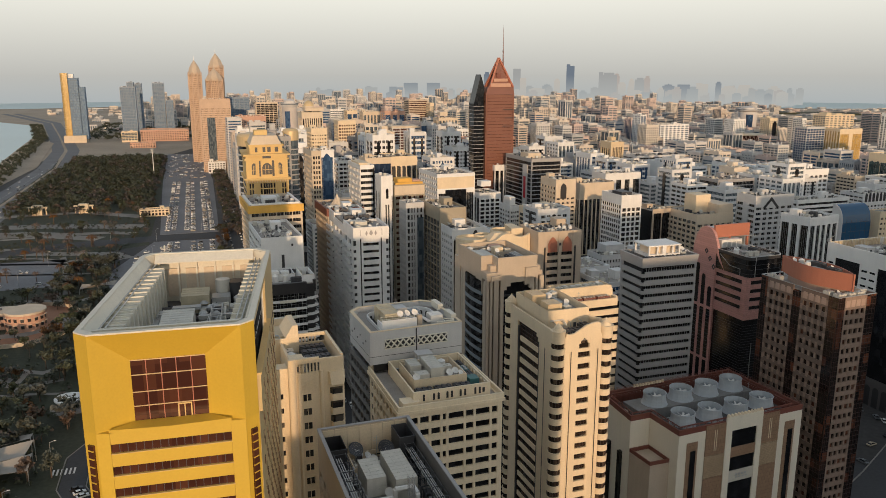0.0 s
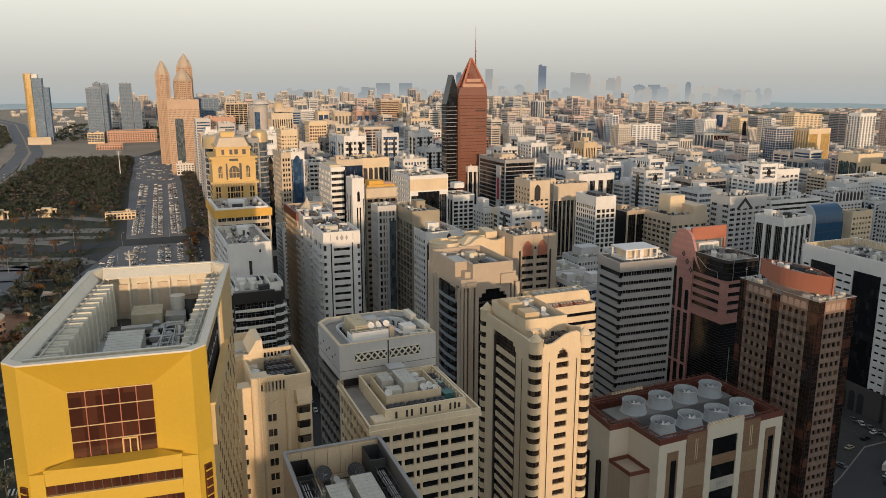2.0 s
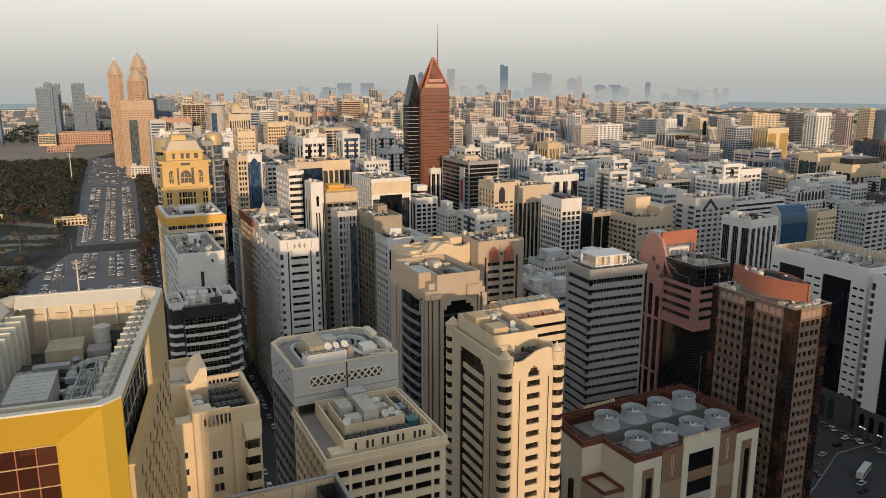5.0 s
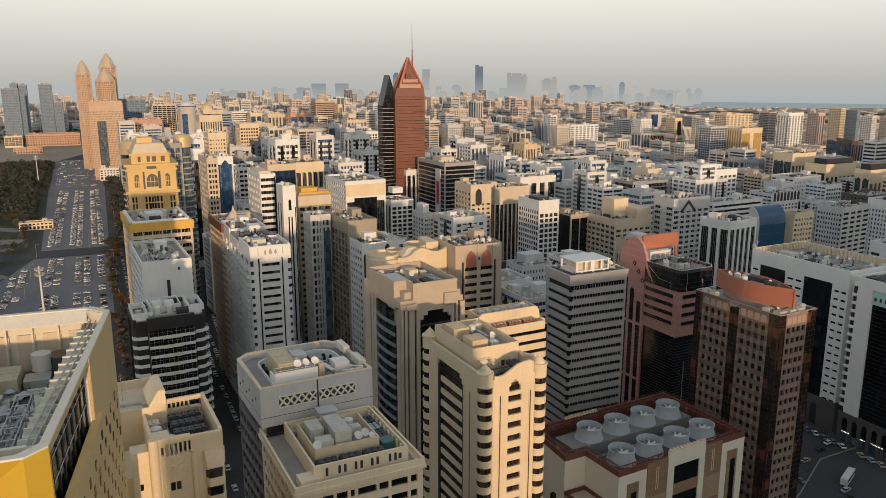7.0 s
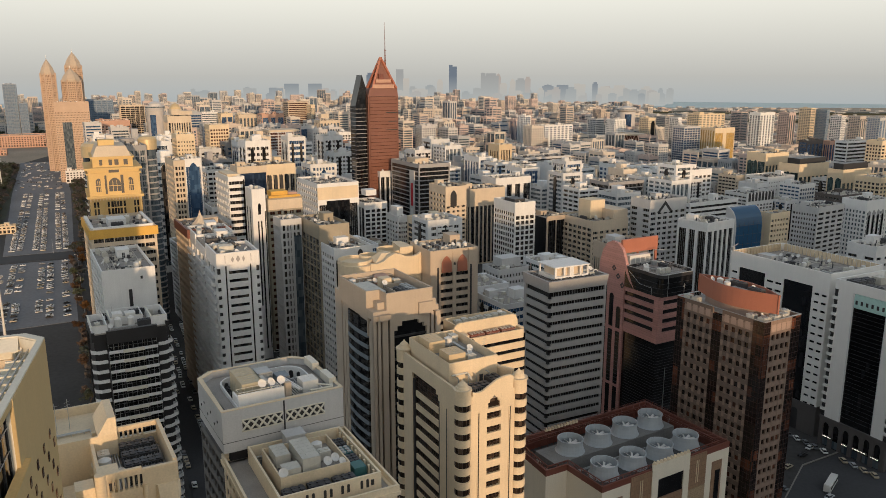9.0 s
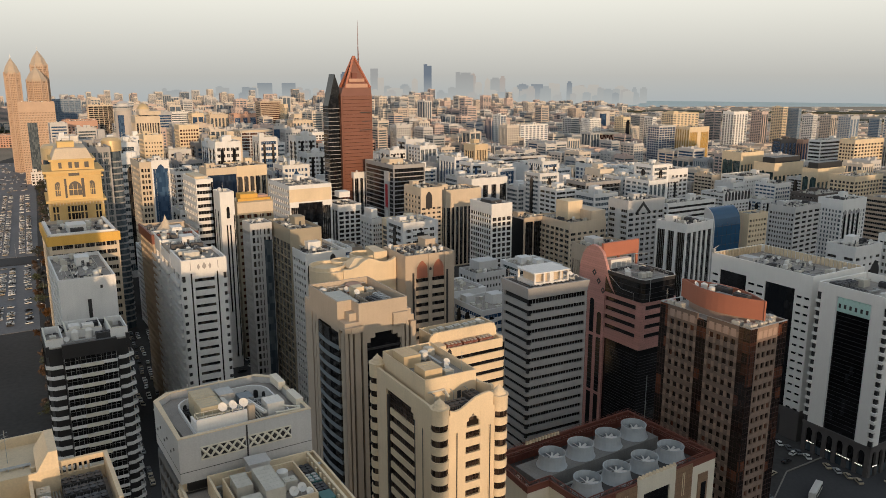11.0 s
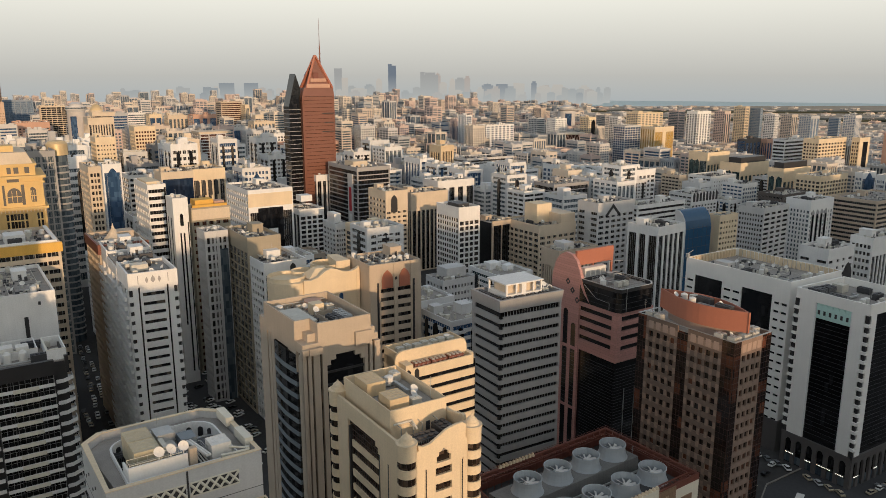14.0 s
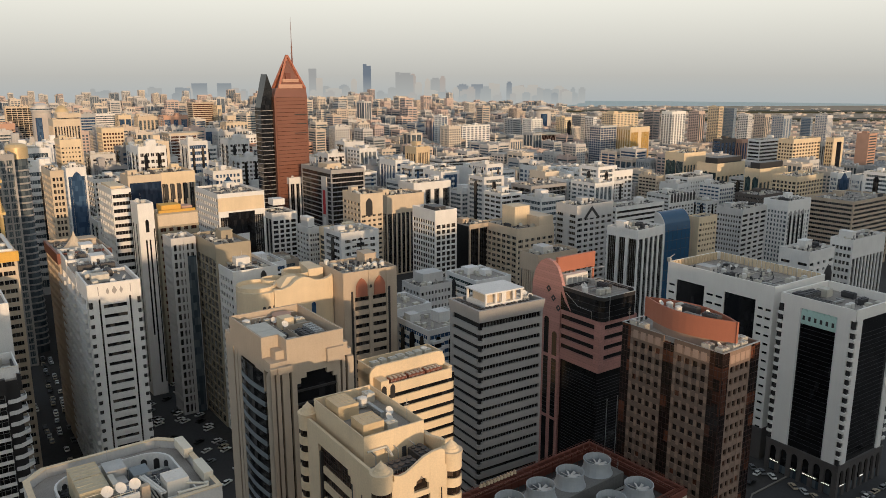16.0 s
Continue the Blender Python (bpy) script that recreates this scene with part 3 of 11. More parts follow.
# -- yellow office tower --
def yellow_tower():
    b = thing("yellow_office_tower", "bright yellow office tower with brown glass and open roof well", "building", -15.9, 98.3, 0, -3)
    Y, W = M["yellow"], M["bone"]
    P = [(0, 0.6), (1.7, -1.1), (19.8, -1.3), (21.5, 0.3), (25.2, 40.5), (23, 43), (4.8, 43.4), (3.4, 41.5)]
    low = [(0, 0.6), (1.7, -0.7), (19.8, -0.9), (21.5, 0.3)] + P[4:]
    part("body", MB().prism(low, 0, 104.4), Y, b)
    # front bands over recessed window strips
    zs = [101.6 - 3.05 * i for i in range(30)]
    strip = MB().box(3.3, 17.9, -0.98, -0.72, 0, 1.25).mesh("window_strip", M["g_brown"])
    band = MB().box(3.3, 17.9, -1.28, -0.74, 0, 1.8).mesh("band", Y)
    sill = MB().box(3.2, 18.0, -1.36, -0.9, 1.72, 1.8).mesh("sill", M["yellow_pale"])
    for i, z in enumerate(zs):
        put("window_strip", strip, b, (0, 0, z))
        bb = put("band", band, b, (0, 0, z - 1.8))
        if i < 9:
            put("sill", sill, bb, (0, 0, 0))
            mul = MB()
            for k in range(14):
                x = 3.3 + 14.6 * (k + 1) / 15
                mul.box(x - 0.04, x + 0.04, -1.02, -0.97, z + 0.02, z + 1.23)
            tagged(part("mullion", mul, M["metal_dark"], b), kind="stuff")
    part("side_pier", MB().prism([(1.7, -0.7), (1.7, -1.1), (3.28, -1.3), (3.28, -0.7)], 0, 104.4), Y, b)
    part("side_pier", MB().prism([(17.92, -0.7), (17.92, -1.3), (19.8, -1.3), (19.8, -0.75)], 0, 104.4), Y, b)
    part("front_head", MB().box(3.3, 17.9, -1.28, -0.74, 102.87, 104.4), Y, b)
    # sunk window bay in the head of the front
    o = [(1.7, -1.1, 104.42), (19.8, -1.3, 104.42), (19.8, -1.3, 117.2), (1.7, -1.1, 117.2)]
    i_ = [(6.1, 1.0, 104.42), (15.2, 1.0, 104.42), (15.2, 1.0, 113.0), (6.1, 1.0, 113.0)]
    mb = MB()
    mb.v = o + i_
    mb.f = [(0, 4, 7, 3), (1, 2, 6, 5), (3, 7, 6, 2), (0, 1, 5, 4)]
    part("funnel_reveal", mb, Y, b)
    part("bay_glass", MB().box(6.1, 15.2, 1.0, 1.2, 104.42, 113.0), M["g_brown"], b)
    for z in (106.7, 108.6, 110.9, 112.88):
        part("glazing_bar", MB().box(6.1, 15.2, 0.9, 1.0, z, z + 0.1), M["gold_cap"], b)
    for k in range(1, 5):
        x = 6.1 + 9.1 * k / 5
        part("glazing_bar", MB().box(x - 0.05, x + 0.05, 0.93, 1.0, 104.45, 112.88), M["terracotta"], b)
    mb = MB().box(11.4, 11.55, 0.8, 0.95, 104.45, 106.6).box(13.0, 13.15, 0.8, 0.95, 104.45, 106.6).box(11.4, 13.15, 0.8, 0.95, 106.5, 106.65).box(12.2, 12.32, 0.8, 0.95, 104.45, 106.5)
    part("balcony_door", mb, M["yellow_pale"], b)
    part("balcony_sill", MB().prism([(3.2, -1.25), (10.5, -1.75), (18.0, -1.35), (15.3, 0.9), (6.0, 0.9)], 104.42, 104.8), Y, b)
    # upper walls of the roof well: yellow outside, pale lining inside
    sx = lambda y: 21.5 + 3.7 * (y - 0.3) / 40.2
    n = len(P)
    lining, rim = MB(), MB()
    cx, cy = 12.4, 21.5
    def inset(p, t):
        v = Vector((cx - p[0], (cy - p[1]) * 0.55))
        return (p[0] + v.x / abs(v.x) * t if abs(v.x) > 8 else p[0] + v.x / 8 * t, p[1] + (t if p[1] < cy else -t))
    Q, R = [inset(p, 0.3) for p in P], [inset(p, 0.75) for p in P]
    for k in range(n):
        j = (k + 1) % n
        if k == 3:      # the east wall is open over a glazed terrace near the front
            e, f_ = sx(22.0), 22.0
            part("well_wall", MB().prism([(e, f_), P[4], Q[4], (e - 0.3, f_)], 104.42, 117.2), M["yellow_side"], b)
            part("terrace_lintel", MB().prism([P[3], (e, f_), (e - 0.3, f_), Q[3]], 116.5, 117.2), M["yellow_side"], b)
            lining.prism([(e - 0.3, f_), Q[4], R[4], (e - 0.75, f_)], 108.6, 117.15)
        elif k != 1:
            part("well_wall", MB().prism([P[k], P[j], Q[j], Q[k]], 104.42, 117.2), Y, b)
            lining.prism([Q[k], Q[j], R[j], R[k]], 108.6, 117.15)
        rim.prism([P[k], P[j], R[j], R[k]], 117.2, 117.4)
    part("well_lining", lining, W, b)
    part("front_lining", MB().box(1.9, 19.7, 1.3, 1.8, 104.5, 117.1), W, b)
    part("rim_coping", rim, M["bone"], b)
    part("roof_deck", MB().prism([(1, 1.3), (20.7, 1.3), (24.3, 40), (22.5, 42.4), (5, 42.8), (4, 41)], 108.0, 108.6), M["roof_dark"], b)
    # thin skins over the yellow body carry the painted east-side shade
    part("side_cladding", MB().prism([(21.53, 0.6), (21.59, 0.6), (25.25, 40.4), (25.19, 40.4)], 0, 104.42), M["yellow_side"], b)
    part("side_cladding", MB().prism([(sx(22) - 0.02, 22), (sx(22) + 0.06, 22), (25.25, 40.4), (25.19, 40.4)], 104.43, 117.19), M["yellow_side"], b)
    # white fins along both long sides, posts on the back wall
    for i in range(15):
        y = 3.5 + 2.45 * i
        xl, xr = 0.85 + 3.4 * y / 41, 20.65 + 3.7 * y / 41
        put("fin", FIN, b, (xl, y, 108.6))
        put("bracket", BRACKET, b, (xr, y, 0))
    for i in range(6):
        put("back_post", BACKPOST, b, (6.2 + 3.1 * i, 42.0, 108.6))
    for i in range(6):
        part("back_panel", MB().box(3.6 + 3.1 * i + 0.7, 6.2 + 3.1 * i + 0.3, 42.05, 42.3, 109.6, 114.6), M["sand"], b)
    part("back_beam", MB().box(5.4, 23, 42.0, 42.3, 115.7, 116.0), M["white"], b)
    for s, x0, dx in ((1, 1.7, 3.4), (-1, 19.6, 3.7)):
        for q in (0, 0.7):
            pipes(b, [(x0 + s * q, 2.2, 115.9), (x0 + s * q + dx, 41.2, 115.9)], 0.1)
    # sloping pale apron inside the rim
    for nm, a, c in (("apron", R[7], R[0]), ("apron", R[3], R[4]), ("apron", R[5], R[6])):
        v = Vector((cx - (a[0] + c[0]) / 2, cy - (a[1] + c[1]) / 2))
        off = Vector((0.8 * (1 if v.x > 0 else -1), 0)) if abs(v.x) > 6 else Vector((0, -1.6))
        a, c = Vector(a), Vector(c)
        mb = MB()
        mb.v = [(*a, 117.18), (*c, 117.18), (*(c + off), 116.0), (*(a + off), 116.0), (*a, 117.0), (*c, 117.0), (*(c + off), 115.85), (*(a + off), 115.85)]
        mb.f = [(0, 1, 2, 3), (7, 6, 5, 4), (0, 4, 5, 1), (1, 5, 6, 2), (2, 6, 7, 3), (3, 7, 4, 0)]
        part(nm, mb, W, b)
    # ducts, cable trays and small units crowding the roof well
    q_ = random.Random(12)
    for x0, x1, y0, y1, z0, z1, mt in ((13.2, 18.6, 24.6, 25.4, 110.2, 110.9, "metal"), (6.0, 7.2, 14.0, 30.0, 109.4, 110.2, "metal"), (13.4, 14.2, 25.5, 33.0, 109.8, 110.5, "metal"),
                                       (9.0, 13.4, 28.6, 30.0, 110.8, 111.3, "metal"), (16.6, 17.4, 10.5, 30.0, 110.0, 110.7, "unit"), (14.6, 16.8, 28.0, 30.4, 108.6, 110.6, "metal_dark"),
                                       (15.0, 18.0, 33.6, 36.6, 108.6, 111.2, "metal"), (5.6, 8.6, 31.0, 34.0, 108.6, 110.0, "metal_dark"), (17.8, 19.4, 24.0, 29.0, 108.6, 110.4, "metal_dark"), (13.4, 18.6, 9.4, 10.2, 109.6, 110.2, "metal")):
        part("duct", MB().box(x0, x1, y0, y1, z0, z1), M[mt], b)
    for k in range(9):
        x, y = q_.uniform(13.5, 18.5), q_.uniform(9, 34)
        part("fan_cowl", MB().tube(x, y, 0.5, 108.6, 110 + q_.random(), 10).tube(x, y, 0.75, 110.9, 111.3, 10, 0.3), M["metal"], b)
    for k in range(7):
        x = 6.5 + 1.8 * k
        pipes(b, [(x, 9 + k, 109.4), (x, 29, 109.4), (x + 2, 29, 109.4), (x + 2, 34, 110.4)], 0.14, "metal" if k % 2 else "metal_dark")
    part("dark_tank", MB().tube(19.0, 38.3, 1.6, 108.6, 112.8, 20), M["metal_dark"], b, smooth=True)
    part("small_tank", MB().tube(16.8, 37.6, 1.2, 111.2, 113.4, 20), M["unit"], b, smooth=True)
    part("tank_stand", MB().box(15.7, 17.9, 36.6, 38.8, 108.6, 111.2), M["metal_dark"], b)
    panel_tank(b, 8.4, 12.9, 13.0, 22.0, 108.6, 113.0)
    panel_tank(b, 10.2, 14.6, 32.0, 37.2, 108.6, 112.2, "unit_cream")
    clutter(b, random.Random(3), 6.0, 19.0, 20.0, 37.0, 109.2)
    chiller_bank(b, 13.6, 16.2, 16, 24, 108.6, 1.6, "metal", False)
    chiller_bank(b, 6.8, 12.0, 26.6, 29.6, 108.6, 2.0, "metal")
    gears(b, [("air_duct", 15.5, 27.5, 108.6, 90), ("air_duct", 17.2, 20, 108.6, 90), ("pipe_run", 15, 12, 108.6, 0), ("pipe_run", 6, 20, 108.6, 90),
              ("air_conditioner", 16.6, 32, 108.6, 0), ("air_conditioner", 18.8, 31, 108.6, 90), ("water_tank", 19.5, 35.5, 108.6, 0),
              ("satellite_dish", 15.2, 11, 108.6, 0), ("satellite_dish", 14.2, 11.4, 108.6, 30), ("air_conditioner", 15.4, 8.6, 108.6, 0), ("aerial", 8, 12, 108.6, 0)])
    mb = MB()
    for q in (14.2, 15.6):
        mb.rod((q, 14, 111.4), (q + 0.8, 24, 111.4), 0.1).rod((q, 14, 110.4), (q + 0.8, 24, 110.4), 0.1)
        for k in range(6):
            mb.rod((q + 0.16 * k, 14 + 2 * k, 108.6), (q + 0.16 * k, 14 + 2 * k, 111.4), 0.09)
    for k in range(6):
        mb.rod((14.2 + 0.16 * k, 14 + 2 * k, 111.4), (15.6 + 0.16 * k, 14 + 2 * k, 111.4), 0.08)
    for z in (111.6, 112.4):
        mb.rod((15.0, 8.0, z), (15.4, 26.0, z), 0.09).rod((16.6, 8.0, z), (17.0, 26.0, z), 0.09)
    for k in range(7):
        y = 8 + 3 * k
        mb.rod((15.0 + 0.07 * k, y, 108.6), (15.0 + 0.07 * k, y, 112.4), 0.09).rod((16.6 + 0.07 * k, y, 108.6), (16.6 + 0.07 * k, y, 112.4), 0.09)
        mb.rod((15.0 + 0.07 * k, y, 112.4), (16.6 + 0.07 * k, y, 112.4), 0.08)
    part("pipe_rack", mb, M["metal"], b)
    # narrow stair windows in the chamfers
    for x, y, a in ((0.78, -0.28, -43), (20.85, -0.42, 43)):
        s = part("stair_slot", MB().box(-0.45, 0.45, -0.1, 0.3, 20, 102.6), M["g_brown"], b, at=(x, y, 0), rz=a)
        mb = MB()
        for k in range(28):
            mb.box(-0.5, 0.5, -0.16, -0.02, 101.8 - 1.1 * k, 101.95 - 1.1 * k)
        tagged(part("slot_grille", mb, Y, s), kind="stuff")
    # long east side: staggered small windows, a dark loggia under the rim
    ang = math.degrees(math.atan2(3.7, 40.2))
    side = MB().box(0.0, 0.12, -0.35, 0.35, -0.55, 0.55).mesh("side_window", M["g_brown"])
    for j in range(24):
        for i in range(9):
            y = 5.5 + 3.9 * i + (1.95 if j % 2 else 0)
            z = 106.6 - 1.95 * j
            put("side_window", side, b, (21.52 + 3.7 * (y - 0.3) / 40.2 + (0.4 if z > 104 and y < 21.5 else 0), y, z), -ang)
    g = part("terrace_glass", MB().prism([(sx(1) - 0.85, 1.0), (sx(1) - 0.75, 1.0), (sx(22) - 0.75, 22.0), (sx(22) - 0.85, 22.0)], 104.45, 116.5), M["g_black"], b)
    for k in range(9):
        y = 1.2 + 2.55 * k
        part("glass_post", MB().box(sx(y) - 0.75, sx(y) - 0.62, y - 0.06, y + 0.06, 104.45, 116.5), M["metal_dark"], g)
    for z in (107.6, 112.0, 114.4):
        part("glass_rail", MB().rod((sx(1) - 0.68, 1, z), (sx(22) - 0.68, 22, z), 0.06, 5), M["metal"], g)
    part("terrace_floor", MB().prism([(sx(1) - 0.7, 1.0), (sx(1) - 0.02, 1.0), (sx(22) - 0.02, 22.0), (sx(22) - 0.7, 22.0)], 104.41, 104.5), M["dark"], b)
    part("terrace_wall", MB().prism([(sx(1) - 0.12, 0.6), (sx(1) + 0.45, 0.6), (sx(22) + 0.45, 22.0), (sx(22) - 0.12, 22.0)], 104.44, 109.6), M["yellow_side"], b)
    part("terrace_coping", MB().prism([(sx(1) - 0.3, 0.6), (sx(1) + 0.6, 0.6), (sx(24) + 0.6, 24.0), (sx(24) - 0.3, 24.0)], 109.6, 109.85), M["yellow_pale"], b)
    part("front_return", MB().prism([(20.0, 0.2), (21.4, 0.4), (21.5, 1.0), (20.2, 1.0)], 104.45, 116.5), Y, b)


FIN = MB().box(1.3, 3.4, -0.8, 0.55, 0, 7.0).box(0, 3.4, -0.12, 0.12, 6.0, 7.3).box(0, 1.3, -0.1, 0.1, 0, 6.4).mesh("fin", M["bone"])
BRACKET = MB().box(-2.9, 0, -0.12, 0.12, 114.9, 115.8).box(-3.0, -1.5, -0.8, 0.4, 108.6, 115.2).box(-1.5, 0, -0.1, 0.1, 109.0, 115.0).mesh("bracket", M["bone"])
BACKPOST = MB().box(-0.14, 0.14, -0.5, 0.3, 0, 7.3).mesh("back_post", M["bone"])
yellow_tower()


# -- pale block beside it, with louvred parapet --
def louvre_block():
    b = thing("louvred_cream_block", "cream apartment block with louvred parapet and roof chillers", "building", 15.6, 152.4, 0, 3)
    C = M["cream"]
    w, d, h = 11.2, 16.6, 90.5
    shell(b, w, d, 86.5, {"F": "blank", "L": "blank", "R": (26, 4, .62, .25), "B": "blank"}, C, M["g_dark"], True, 0.4, 0.8, deck=0.4)
    # front parapet with slots, raised at both ends
    for k in range(7):
        part("louvre_post", MB().box(1.0 + 0.72 * k, 1.3 + 0.72 * k, 0.05, 0.5, 87.2, 89.3), C, b)
    part("parapet", MB().box(0, 6, 0, 0.6, 86.52, 87.2), C, b)
    part("parapet_head", MB().box(0, 6, 0, 0.6, 89.3, 90.4), C, b)
    part("parapet", MB().box(6, w, 0, 0.6, 86.52, 90.0), C, b)
    part("side_parapet", MB().box(w - 0.6, w, 0.62, d, 86.52, 90.4), C, b)
    part("side_parapet", MB().box(0, 0.5, 3.5, d, 86.52, 89.6), C, b)
    part("back_parapet", MB().box(0.52, w - 0.62, d - 0.6, d, 86.52, 88.2), C, b)
    part("back_parapet_head", MB().box(0.52, w - 0.62, d - 0.6, d, 89.6, 90.4), C, b)
    for k in range(9):
        part("louvre_post", MB().box(2.2 + 0.75 * k, 2.5 + 0.75 * k, d - 0.5, d - 0.1, 88.2, 89.6), C, b)
    for k in range(4):
        chiller_bank(b, 4.2, 9.8, 2.0 + 3.4 * k, 4.2 + 3.4 * k, 86.5, 1.8, "metal_dark", n=5)
    stair_house(b, 0.1, 0.65, 86.5, 2.6, 2.6, 3.6, C)
    for q in (3.0, 3.4, 3.8):
        pipes(b, [(q, 1.2, 86.9), (q, 15.4, 86.9)], 0.13)
    gears(b, [("satellite_dish", 3.2, 1.6, 88.0, 0), ("water_tank", 1.6, 9, 86.5, 0), ("air_conditioner", 1.7, 12, 86.5, 90)])
    # front: cross panel, window pairs, rounded ribs, stacked bay windows
    mb = MB().box(1.2, 5.6, -0.06, 0, 83.9, 86.3)
    mb.rod((1.3, -0.1, 84), (5.5, -0.1, 86.2), 0.07).rod((1.3, -0.1, 86.2), (5.5, -0.1, 84), 0.07)
    part("cross_panel", mb, C, b)
    pane = MB().box(2.4, 3.15, -0.05, 0.3, 0, 1.5).mesh("window", M["g_dark"])
    frame_ = MB().box(2.3, 4.15, -0.1, 0.05, -0.12, 0.0).box(2.3, 4.15, -0.1, 0.05, 1.5, 1.6).box(3.15, 3.3, -0.1, 0.05, 0, 1.5).mesh("window_frame", C)
    for k in range(24):
        o = put("window", pane, b, (0, 0, 81.0 - 3.2 * k))
        put("window", pane, b, (0.9, 0, 81.0 - 3.2 * k))
        put("window_frame", frame_, o)
    for x, r in ((0.2, 0.8), (1.55, 0.35), (6.3, 0.45)):
        part("rib", MB().tube(x, 0.1, r, 0, 87.5 if r < 0.5 else 90.6, 14), C, b, smooth=True)
    bay = MB().prism([(8.0, 0), (8.4, -1.1), (10.6, -1.1), (11.0, 0)], 0, 1.5).mesh("bay_window", C)
    glass = MB().prism([(8.1, 0), (8.45, -0.95), (10.55, -0.95), (10.9, 0)], 1.5, 2.7).mesh("bay_glass", M["g_dark"])
    for k in range(25):
        o = put("bay_window", bay, b, (0, 0, 80.6 - 3.2 * k))
        put("bay_glass", glass, o)
    part("bay_crown", MB().prism([(7.6, 0.2), (8.2, -1.3), (10.8, -1.3), (11.4, 0.2)], 84.2, 87.0, [(7.6, 0.2), (8.0, -0.4), (11.0, -0.4), (11.4, 0.2)]), C, b)
    # taller lift shaft wing to the west
    part("shaft_wing", MB().box(-5.6, -0.9, 1.5, 12, 0, 84.0), C, b)
    part("shaft", MB().box(-3.2, -0.6, 0.4, 3.6, 0, 88.6), C, b)
    for k in range(24):
        put("slit", SLIT, b, (-2.0, 0.4, 82 - 3.2 * k))
    w2 = thing("pale_stair_block", "cream stair block with a sloping roof edge and dish", "building", 6.5, 165.5, 0, 3)
    part("body", MB().box(0, 12.6, 0, 15, 0, 89.0), C, w2)
    part("parapet", ring_wall(MB(), [(0, 0), (12.6, 0), (12.6, 15), (0, 15)], 0.6, 89.0, 90.6), C, w2)
    part("sloping_wing", MB().prism([(9.6, 0.0), (12.6, 0.0), (12.6, 9), (9.6, 9)], 90.6, 93.2, [(11.4, 0.6), (12.6, 0.6), (12.6, 9), (11.4, 9)]), C, w2)
    gears(w2, [("aerial", 4, 8, 89.0, 0), ("aerial", 6, 9, 89.0, 40), ("pipe_run", 5, 6, 89.0, 0), ("satellite_dish", 9, -0.2, 84.5, 0)])
    part("dish_ledge", MB().box(8, 10, -0.9, 0, 84.0, 84.5), C, w2)


SLIT = MB().box(-0.25, 0.25, -0.06, 0.05, 0, 1.1).mesh("slit", M["g_dark"])
louvre_block()


